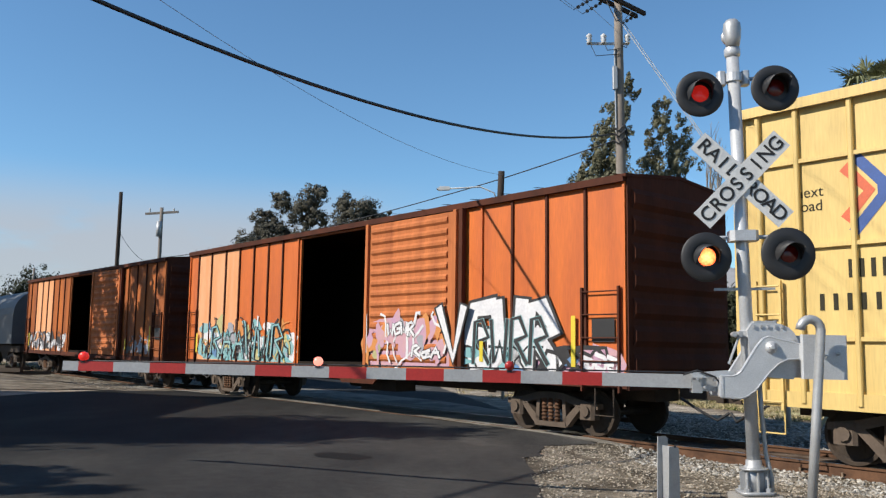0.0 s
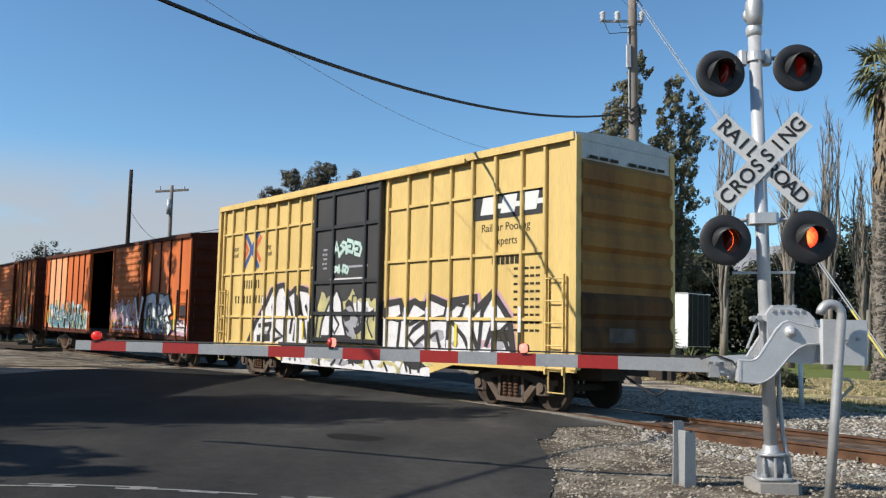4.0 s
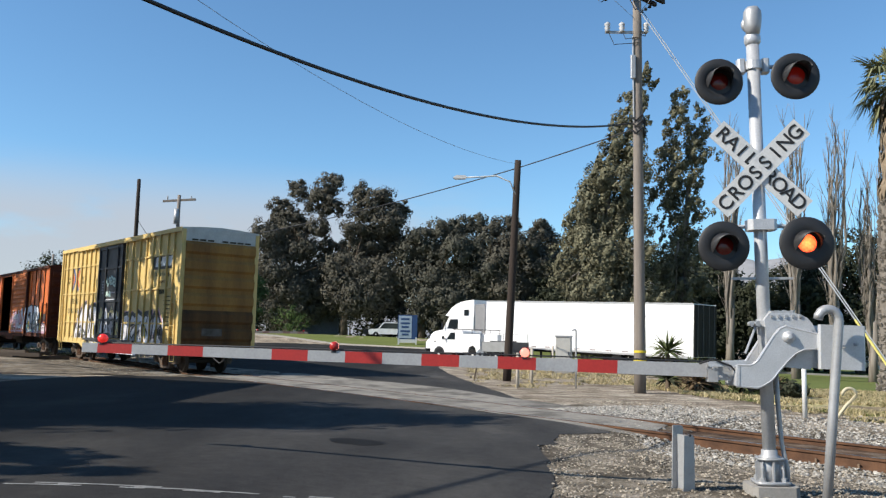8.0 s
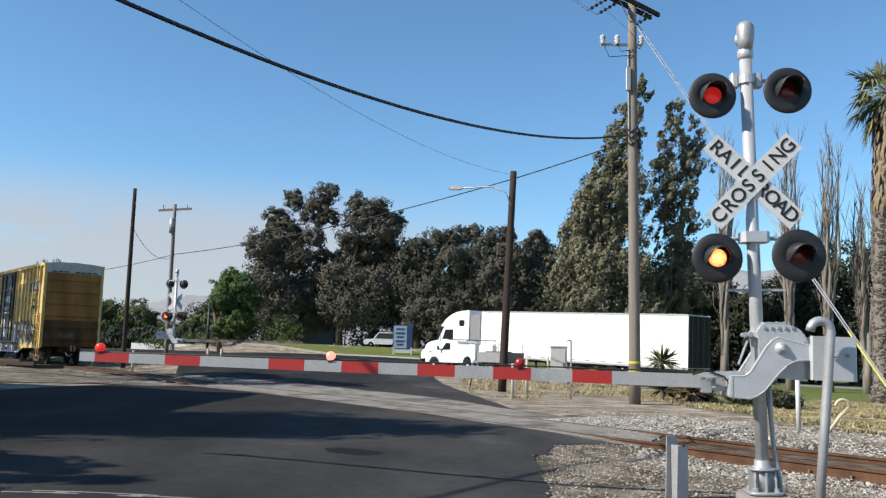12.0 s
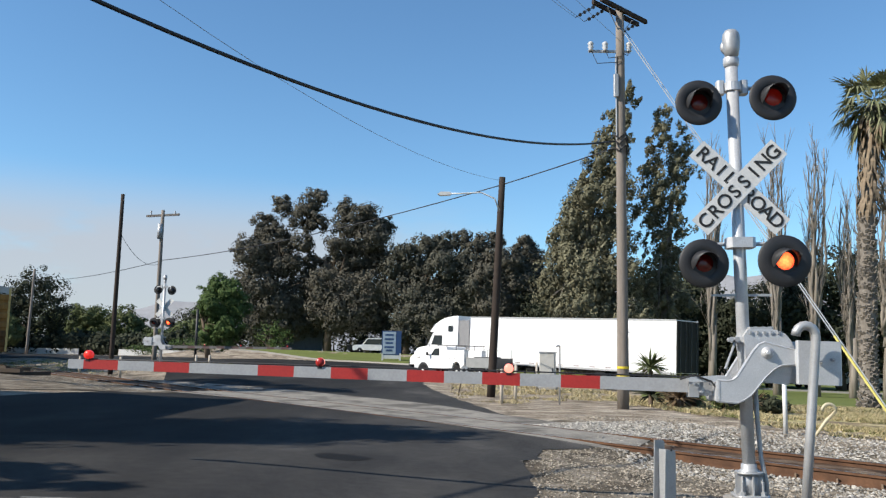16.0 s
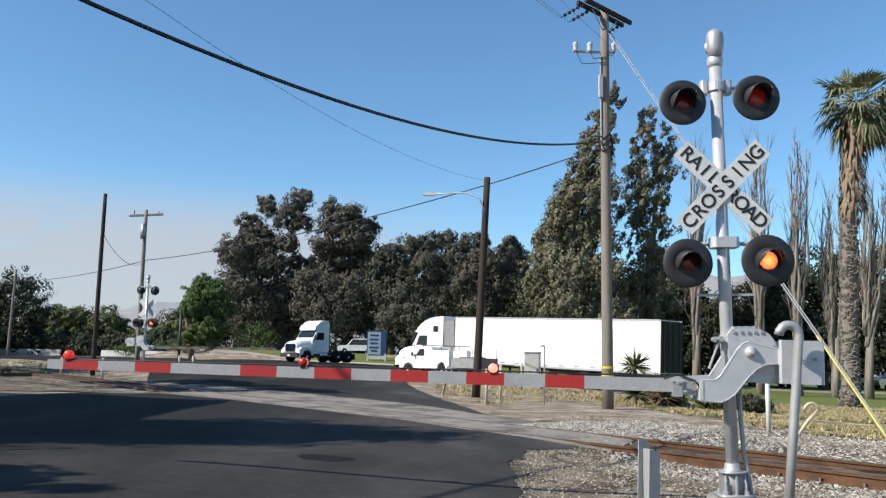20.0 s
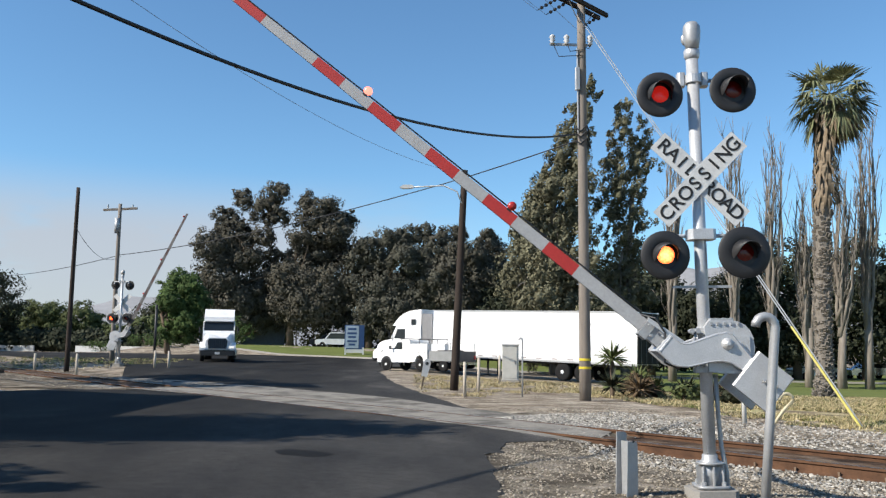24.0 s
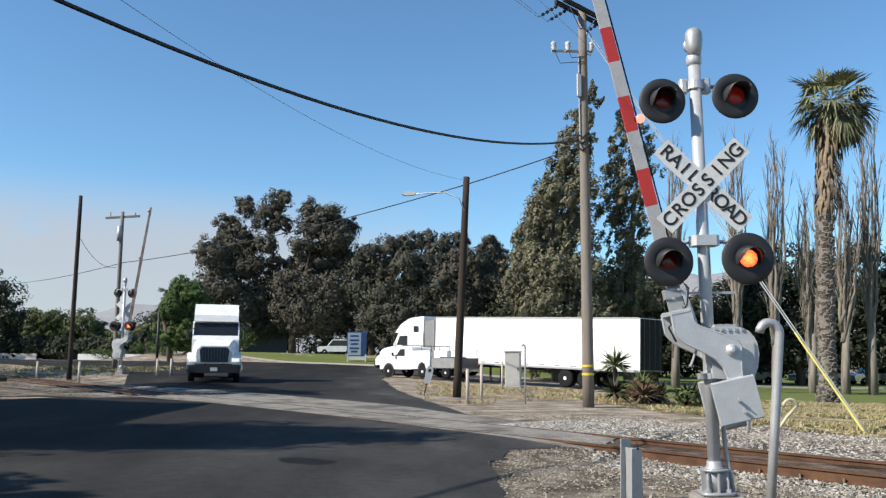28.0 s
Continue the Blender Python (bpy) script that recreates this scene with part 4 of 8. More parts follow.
    first = [(2.14, 1.0), (2.64, 1.61), (3.22, 2.15), (3.51, 2.51), (3.88, 2.61), (4.23, 2.65), (4.58, 2.38), (4.87, 2.53), (5.26, 2.53), (5.63, 2.46), (5.7, 2.08), (5.86, 1.65), (5.86, 1.03)]
    second = [(9.08, 1.03), (9.06, 2.11), (9.74, 2.15), (9.89, 1.85), (10.05, 2.08), (10.27, 2.14), (10.6, 1.99), (10.75, 2.25), (11.41, 2.06), (11.6, 2.13), (12.34, 2.2), (12.39, 1.98), (12.82, 2.31), (13.32, 1.76), (13.44, 1.03)]
    for shape in (first, second):
        field(shape, pan, SPRAYP, "pale pink sprayed halo", 0.10)
        field(shape, pan + 0.003, SPRAYW, "white sprayed letters")
    burner(car, xf(5.7), xf(3.0), 1.05, 1.45, pan + 0.006, 73, [SPRAYW, SPRAYG, SPRAYW], 6, 0)
    burner(car, xf(13.2), xf(9.3), 1.05, 1.5, pan + 0.006, 75, [SPRAYP, SPRAYW, SPRAYG, SPRAYW], 10, 0)
    ink([first, second], pan + 0.010, 0.16)
    ink([[(3.88, 2.53), (3.6, 2.04), (3.71, 1.71), (3.41, 1.3)], [(4.25, 2.6), (4.53, 2.23), (4.77, 1.78), (4.67, 1.34)], [(2.84, 1.5), (3.53, 1.56)], [(3.75, 1.44), (4.25, 1.22), (3.78, 1.1)]], pan + 0.013, 0.12)
    ink([[(2.8, 1.14), (3.45, 1.17)], [(4.36, 2.29), (4.43, 2.01)], [(5.06, 2.3), (5.2, 1.9)]], pan + 0.013, 0.20)
    ink([[(4.87, 2.49), (4.98, 1.64), (4.87, 1.14)], [(5.47, 2.05), (5.76, 1.65), (5.78, 1.13)], [(5.09, 2.13), (5.34, 1.74), (5.5, 1.21)]], pan + 0.013, 0.11)
    ink([[(9.13, 1.04), (9.2, 1.69), (9.1, 2.04), (9.69, 2.12), (9.78, 1.83), (9.44, 1.71), (9.72, 1.68), (9.65, 1.13)], [(10.6, 2.09), (10.19, 2.1), (9.97, 1.81), (10.08, 1.62), (10.6, 1.8)], [(10.6, 1.69), (10.23, 1.51), (10.05, 1.32), (10.27, 1.16), (10.6, 1.36)]], pan + 0.013, 0.10)
    ink([[(10.7, 1.11), (10.66, 1.78), (10.76, 2.21), (11.37, 2.04), (11.31, 1.8), (10.93, 1.74)], [(10.87, 1.37), (11.06, 1.45), (11.17, 1.16)], [(11.41, 1.17), (11.46, 1.91), (11.7, 2.08), (11.96, 2.02), (11.84, 1.79), (11.53, 1.72), (11.96, 1.38), (12.12, 1.14)]], pan + 0.0145, 0.10)
    ink([[(12.0, 2.08), (12.31, 2.18), (12.34, 1.93), (12.13, 1.72), (12.38, 1.16)], [(12.43, 1.19), (12.52, 1.91), (12.85, 2.28), (13.34, 1.74), (13.12, 1.54)], [(12.65, 1.23), (12.85, 1.7)], [(13.28, 1.19), (13.13, 1.46)]], pan + 0.016, 0.10)
    patch(car, xf(8.9), xf(6.0), 1.2, 2.5, y + 0.012, SPRAYL, 8, "pale yellow sprayed paint")
    burner(car, xf(8.8), xf(7.5), 1.2, 2.3, y + 0.014, 79, [SPRAYL, SPRAYW, SPRAYG, SPRAYK], 14, 6, SPRAYK)
    letter = [(6.32, 1.18), (6.44, 1.66), (6.73, 2.1), (7.1, 2.45), (7.34, 2.15), (7.42, 1.67), (7.65, 1.18)]
    field(letter, y + 0.021, SPRAYW, "white sprayed letter")
    ink([letter, [(6.95, 1.93), (6.85, 1.57), (7.05, 1.35), (7.24, 1.58), (7.02, 1.8)], [(6.44, 1.26), (7.59, 1.28)], [(6.1, 1.25), (6.2, 1.8), (6.05, 2.2)]], y + 0.023, 0.09)
    painted_posts(car, [xf(d) for d in (3.12, 3.76, 4.43, 5.08, 5.72)], y + 0.0155, 1.05, 2.35, 3)
    painted_posts(car, [xf(d) for d in (9.2, 9.98, 10.78, 11.5, 12.2, 12.9, 13.66)], y + 0.0155, 1.05, 2.0, 4)
    strokes(car, "graffiti", zig(xf(8.15), xf(6.85), 3.28, 3.72, 4, 15), 0.085, y + 0.02, SPRAYM, SPRAYT, 0.025)
    strokes(car, "graffiti", zig(xf(7.6), xf(6.9), 2.80, 3.08, 3, 3), 0.06, y + 0.02, SPRAYM, SPRAYT, 0.02)
    patch(car, xf(10.9), xf(4.3), 0.505, 1.06, y - 0.005, SPRAYW, 31)
    burner(car, xf(10.8), xf(4.3), 0.55, 0.95, y - 0.002, 33, [SPRAYK, SPRAYW, SPRAYL, SPRAYG], 22, 20, SPRAYK)
    g = Geo()
    g.span((xf(13.4), yy, 1.27), (xf(12.9), yy + 0.003, 1.6))
    part("stencil_box", g, SPRAYW, car)
    g = Geo()
    g.span((xf(13.35), yy + 0.003, 1.32), (xf(13.17), yy + 0.006, 1.55))
    g.span((xf(13.13), yy + 0.003, 1.32), (xf(12.95), yy + 0.006, 1.55))
    part("stencil_box", g, GREYTXT, car)
    for d in (5.4, 7.3, 11.75):
        g = Geo()
        g.span((xf(d), yy + 0.02, 1.18), (xf(d - 0.08), yy + 0.024, 1.65))
        part("reflector", g, SPRAYY, car, "yellow reflective strip")
    under = Geo()
    under.span((-f + 0.3, -0.35, 0.62), (f - 0.3, 0.35, 1.0))
    under.span((-1.5, -1.1, 0.55), (1.2, -0.5, 0.95))
    under.cyl((1.2, 0.7, 0.62), (2.6, 0.7, 0.62), 0.22)
    part("underframe", under, UNDER, car)
    for d in (2.2, 13.0):
        bogie(car, xf(d))
        for e in (-0.89, 0.89):
            wheelset(car, xf(d) + e, ROLL)
    return car


def orange_boxcar(paint, rows, darker_paint):
    L, W, H, B = 17.82, 3.05, 4.54, 0.90
    car = thing("boxcar", "rusty orange double-door boxcar, one door open, with graffiti" if not darker_paint else "darker rust-streaked orange boxcar with an open door", "freight car", "train")
    f, y = L / 2, W / 2
    xr = lambda d: -f + d
    side_lo, side_hi, op0, op1 = B + 0.1, H - 0.06, 7.7, 10.75
    # shell: walls with a real opening on both sides, floor, ends; inside blackened for its shade
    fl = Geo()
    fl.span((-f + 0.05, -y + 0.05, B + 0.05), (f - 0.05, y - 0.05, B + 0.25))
    part("floor", fl, SHADEIN, car)
    for s in (1, -1):
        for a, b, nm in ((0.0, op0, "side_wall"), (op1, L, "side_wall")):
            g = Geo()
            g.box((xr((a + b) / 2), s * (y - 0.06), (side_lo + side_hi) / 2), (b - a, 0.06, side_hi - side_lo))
            part(nm, g, SHADEIN if s < 0 else paint, car)
        g = Geo()
        g.box((xr((op0 + op1) / 2), s * (y - 0.06), H - 0.1), (op1 - op0, 0.08, 0.12))
        part("door_lintel", g, paint, car)
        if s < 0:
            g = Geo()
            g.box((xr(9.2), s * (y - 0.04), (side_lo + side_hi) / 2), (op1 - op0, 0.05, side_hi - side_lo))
            part("side_door", g, SHADEIN, car)
        for d in [0.03, 0.89, 1.82, 2.73, 3.6] + [10.86, 11.70, 12.52, 13.38, 14.28, 15.2, 16.2, 17.15, 17.79]:
            g = Geo()
            g.box((xr(d), s * (y - 0.01), (side_lo + side_hi) / 2), (0.05, 0.05, side_hi - side_lo))
            part("side_post", g, RUSTY if d in (0.89, 1.82, 2.73) or (d > 10.9 and d < 17.7) else paint, car)
        g = Geo()
        g.prism([(-f, B + 0.02), (xr(7.0), B + 0.02), (xr(7.3), B - 0.20), (xr(8.6), B - 0.20), (xr(8.9), B + 0.02), (f, B + 0.02), (f, B + 0.18), (-f, B + 0.18)], s * (y - 0.06), s * (y + 0.0))
        part("side_sill", g, RUSTY, car)
        g = Geo()
        g.box((0, s * (y + 0.02), H - 0.06), (L, 0.09, 0.10))
        part("side_plate", g, RUSTY, car)
        # the sliding door, ribbed across
        g = Geo()
        g.box((xr(5.85), s * (y + 0.03), (side_lo + side_hi) / 2), (3.45, 0.05, side_hi - side_lo - 0.14))
        skin = DOORPALE
        door = part("sliding_door", g, skin, car, "ribbed sliding door")
        for i in range(13):
            z = side_lo + 0.22 + i * 0.245
            h = Geo()
            h.prism([(y + 0.05, z), (y + 0.095, z + 0.06), (y + 0.095, z + 0.12), (y + 0.05, z + 0.18)] if s > 0 else [(-y - 0.05, z), (-y - 0.095, z + 0.06), (-y - 0.095, z + 0.12), (-y - 0.05, z + 0.18)], xr(4.6), xr(7.35), "x")
            part("door_rib", h, skin, door)
        for d in (4.12, 4.32, 7.5):
            h = Geo()
            h.box((xr(d), s * (y + 0.07), (side_lo + side_hi) / 2), (0.10, 0.10, side_hi - side_lo - 0.1))
            part("door_stile", h, RUSTY if d < 4.2 else skin, door)
        g = Geo()
        g.box((xr(7.6), s * (y + 0.06), B + 0.06), (6.8, 0.12, 0.08))
        part("door_track", g, RUSTY, car)
    for e in (-1, 1):
        g = Geo()
        g.prism([(-y + 0.02, B), (y - 0.02, B), (y - 0.02, H - 0.02), (0, H + 0.14), (-y + 0.02, H - 0.02)], e * f - 0.03, e * f + 0.03, "x")
        part("end_wall", g, RUSTY, car, "dark rusty end wall")
        for i in range(7):
            g = Geo()
            z = B + 0.25 + i * 0.47
            g.prism([(e * (f + 0.03), z), (e * (f + 0.09), z + 0.10), (e * (f + 0.09), z + 0.26), (e * (f + 0.03), z + 0.36)], -y + 0.15, y - 0.15)
            part("corrugation", g, RUSTY, car)
        coupler(car, e * f, e)
    roof = Geo()
    roof.add([(x, yy, z) for x in (-f - 0.05, f + 0.05) for yy, z in ((-y - 0.05, H - 0.03), (-y - 0.05, H + 0.02), (0, H + 0.18), (y + 0.05, H + 0.02), (y + 0.05, H - 0.03), (0, H + 0.12))], [(0, 1, 7, 6), (1, 2, 8, 7), (2, 3, 9, 8), (3, 4, 10, 9), (4, 5, 11, 10), (5, 0, 6, 11), (0, 5, 4, 3, 2, 1), (6, 7, 8, 9, 10, 11)])
    part("roof", roof, RUSTY, car, "rusty ridged roof")
    for i in range(20):
        x = xr(0.3 + i * 0.9)
        g = Geo()
        for s in (-1, 1):
            g.add([(x - 0.04, 0, H + 0.22), (x + 0.04, 0, H + 0.22), (x + 0.04, s * (y + 0.05), H + 0.06), (x - 0.04, s * (y + 0.05), H + 0.06)], [(0, 1, 2, 3)])
        part("roof_rib", g, RUSTY, car)
    ladder(car, xr(0.14), xr(0.95), 0.85, 2.65, y + 0.0, 5, RUSTY)
    ladder(car, xr(L - 0.7), xr(L - 0.14), 0.85, 2.65, y + 0.0, 5, RUSTY)
    for d in (0.5, L - 0.5):
        g = Geo()
        g.tube([(xr(d) - 0.2, y - 0.02, 0.9), (xr(d) - 0.2, y - 0.02, 0.45), (xr(d) + 0.2, y - 0.02, 0.45), (xr(d) + 0.2, y - 0.02, 0.9)], 0.016, 6)
        part("step", g, UNDER, car)
    for a, b in ((16.2, 17.15), (15.2, 16.2), (14.28, 15.2)) if not darker_paint else ((15.2, 16.2), (14.28, 15.2), (13.38, 14.28)):
        g = Geo()
        g.span((xr(a) + 0.03, y - 0.031, side_lo + 0.02), (xr(b) - 0.03, y - 0.027, side_hi - 0.1))
        part("faded_panel", g, FADED, car, "sun-bleached pinkish panel")
    yy = y + 0.002
    if not darker_paint:
        patch(car, xr(11.0), xr(16.6), 1.1, 1.9, y - 0.026, SPRAYT, 12, "teal sprayed paint")
        patch(car, xr(0.1), xr(4.0), 1.1, 1.55, y - 0.026, SPRAYP, 14)
        patch(car, xr(4.5), xr(7.6), 1.15, 2.3, y + 0.058, SPRAYP, 15)
        strokes(car, "graffiti", zig(xr(3.95), xr(1.5), 1.2, 2.4, 3, 3), 0.34, y + 0.018, SPRAYW, SPRAYK, 0.15)
        strokes(car, "graffiti", zig(xr(3.8), xr(1.7), 1.25, 2.2, 4, 43), 0.09, y + 0.028, SPRAYK, SPRAYT, 0.03)
        burner(car, xr(0.1), xr(4.2), 1.12, 1.6, y + 0.016, 75, [SPRAYT, SPRAYW, SPRAYK, SPRAYB], 16, 8, SPRAYK)
        strokes(car, "graffiti", [[(xr(4.75), 2.35), (xr(4.3), 1.35), (xr(4.0), 2.35)]], 0.2, y + 0.13, SPRAYW, SPRAYK, 0.12)
        burner(car, xr(4.5), xr(7.5), 1.12, 2.3, y + 0.097, 74, [SPRAYP, SPRAYO, SPRAYP, SPRAYL, SPRAYG], 22, 8, SPRAYW)
        strokes(car, "graffiti", zig(xr(6.6), xr(5.6), 1.75, 2.1, 4, 9), 0.07, y + 0.112, SPRAYW, SPRAYK, 0.03)
        strokes(car, "graffiti", zig(xr(5.7), xr(4.7), 1.3, 1.65, 3, 19), 0.07, y + 0.112, SPRAYW, SPRAYK, 0.03)
        burner(car, xr(11.0), xr(16.7), 1.12, 2.35, y - 0.022, 73, [SPRAYT, SPRAYB, SPRAYT, SPRAYG, SPRAYO, SPRAYL, SPRAYW], 46, 30, SPRAYK)
        strokes(car, "graffiti", zig(xr(16.0), xr(11.4), 1.2, 2.1, 6, 55), 0.07, y + 0.012, SPRAYT, SPRAYK, 0.06)
        strokes(car, "graffiti", zig(xr(0.15), xr(0.95), 1.15, 1.5, 3, 8), 0.08, y + 0.02, SPRAYW, SPRAYP, 0.25)
    else:
        burner(car, xr(11.2), xr(17.4), 1.12, 1.95, y - 0.022, 76, [SPRAYW, SPRAYK, SPRAYG], 34, 22, SPRAYK)
        burner(car, xr(1.2), xr(3.6), 1.12, 1.8, y - 0.022, 77, [SPRAYK, SPRAYG], 8, 6, SPRAYG)
    for d, z0, z1 in ((1.15, 1.26, 2.16), (3.56, 1.3, 1.7), (17.0, 1.3, 1.9)):
        g = Geo()
        g.span((xr(d) - 0.05, y + 0.03, z0), (xr(d) + 0.05, y + 0.034, z1))
        part("reflector", g, SPRAYY, car, "yellow reflective strip")
    g = Geo()
    g.span((xr(0.25), yy, 1.7), (xr(0.75), yy + 0.003, 2.1))
    part("stencil_plate", g, BLACK, car)
    under = Geo()
    under.span((-f + 0.3, -0.35, 0.66), (f - 0.3, 0.35, 1.0))
    under.span((-1.8, 0.4, 0.52), (-0.4, 1.0, 0.95))
    under.cyl((1.0, -0.7, 0.66), (2.4, -0.7, 0.66), 0.22)
    part("underframe", under, UNDER, car)
    for d in (2.15, L - 2.15):
        bogie(car, xr(d))
        for e in (-0.89, 0.89):
            wheelset(car, xr(d) + e, rows)
    return car


def covered_hopper():
    """The grey car ahead of the boxcars."""
    car = thing("hopper_car", "grey rounded covered hopper car, dusty", "freight car", "train")
    L, y, H = 16.0, 1.5, 4.4
    f = L / 2
    prof = [(-y, 1.3)] + [(y * math.cos(a), 2.9 + 1.35 * math.sin(a)) for a in [math.pi - i * math.pi / 12 for i in range(13)]] + [(y, 1.3)]
    g = Geo()
    g.prism(prof, -f + 0.6, f - 0.6, "x")
    part("body", g, mat("hopper_grey", (0.085, 0.088, 0.092), 0.6, dark=(0.045, 0.045, 0.045), scale=1.2), car)
    g = Geo()
    g.span((-f, -1.2, 0.85), (f, 1.2, 1.2))
    part("underframe", g, UNDER, car)
    for x in (-4, 0, 4):
        g = Geo()
        g.prism([(x - 1.6, 1.3), (x - 0.4, 0.5), (x + 0.4, 0.5), (x + 1.6, 1.3)], -1.0, 1.0)
        part("hopper_chute", g, UNDER, car)
    for e in (-1, 1):
        coupler(car, e * f, e)
        bogie(car, e * (f - 2.1))
        for k in (-0.89, 0.89):
            wheelset(car, e * (f - 2.1) + k, None)
    return car


train = [(yellow_boxcar(), -7.525), (orange_boxcar(ORANGE, ROLL, False), 2.06 + 8.91), (orange_boxcar(mat("darker_orange_paint", (0.39, 0.117, 0.0312), 0.7, dark=(0.1092, 0.039, 0.0234), scale=0.8, amount=0.9, fine=18, stretch=(1.6, 1, 0.25)), None, True), 2 * 2.06 + 17.82 + 8.91), (covered_hopper(), 3 * 2.06 + 2 * 17.82 + 8.2)]
for car, off in train:
    walks.append((car, [(t, on_track(front_at(t) + off)) for t in np.arange(0, 28.01, 0.5)]))


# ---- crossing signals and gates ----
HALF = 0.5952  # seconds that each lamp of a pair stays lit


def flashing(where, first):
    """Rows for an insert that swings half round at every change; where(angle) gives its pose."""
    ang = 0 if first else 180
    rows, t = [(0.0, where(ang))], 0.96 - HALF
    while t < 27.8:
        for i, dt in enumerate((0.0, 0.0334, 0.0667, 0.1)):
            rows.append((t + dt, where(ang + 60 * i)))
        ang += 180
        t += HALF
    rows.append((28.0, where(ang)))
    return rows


def lamp(sig, x, y, z, r, lit, first, way=1):
    """A flashing lamp: dark round background, hood, and a turning insert with one lit and one unlit face."""
    g = Geo()
    g.lathe((x, y, z), [(0.14, 0.0), (r * 0.6, -0.012), (r - 0.01, 0.004), (r, 0.012), (r, 0.022), (r - 0.02, 0.026), (0.14, 0.012)], 32, "y")
    disc = part("background_disc", g, BLACK, sig, "matt black round background disc", True)
    g = Geo()
    g.lathe((x, y + 0.02 * way, z), [(0.150, 0.0), (0.145, 0.06 * way), (0.11, 0.12 * way), (0.05, 0.15 * way)], 20, "y")
    part("lamp_housing", g, BLACK, sig, "", True)
    g, n = Geo(), 13
    for k, (yy, rr, drop) in enumerate(((0.0, 0.132, 0.0), (-0.24 * way, 0.120, 0.035))):
        for i in range(n):
            a = math.radians(-30 + 240 * i / (n - 1)) if k == 0 else math.radians(38 + 104 * i / (n - 1))
            for d in (0, 0.006):
                g.v.append((x + (rr + d) * math.cos(a), y + yy, z + (rr + d) * math.sin(a) - drop))
    for i in range(n - 1):
        a, b = 2 * i, 2 * n + 2 * i
        g.f += [(a, a + 2, b + 2, b), (a + 1, b + 1, b + 3, a + 3), (b, b + 2, b + 3, b + 1)]
    part("hood", g, BLACK, disc, "black lamp hood", True)
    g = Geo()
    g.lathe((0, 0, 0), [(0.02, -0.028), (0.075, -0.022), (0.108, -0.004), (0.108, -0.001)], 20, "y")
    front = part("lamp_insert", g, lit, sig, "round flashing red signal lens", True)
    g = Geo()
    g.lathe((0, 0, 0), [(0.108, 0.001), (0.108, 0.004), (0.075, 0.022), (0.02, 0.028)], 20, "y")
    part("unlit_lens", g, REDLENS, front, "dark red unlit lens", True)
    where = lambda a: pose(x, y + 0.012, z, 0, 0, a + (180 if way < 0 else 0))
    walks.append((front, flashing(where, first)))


def blade(sig, text, ang, y, z, gap=0.0):
    g = Geo()
    m = Matrix.Rotation(radians(ang), 3, "Y")
    g.box((0, y, z), (1.22, 0.006, 0.229), m)
    b = part("crossbuck_blade", g, SIGNW, sig, "white reflective blade with black letters")
    words = text.split()
    for k, ch in enumerate(text):
        if ch == " ":
            continue
        d = -0.515 + 1.03 * k / (len(text) - 1)
        v = m @ Vector((d, 0, 0))
        letters(ch, 0.205, LETTER, b, Matrix.Translation((v.x, y - 0.006, z + v.z)) @ m.to_4x4() @ pose(0, 0, 0, 90), 0.003, "letter", 0.003)
    return b


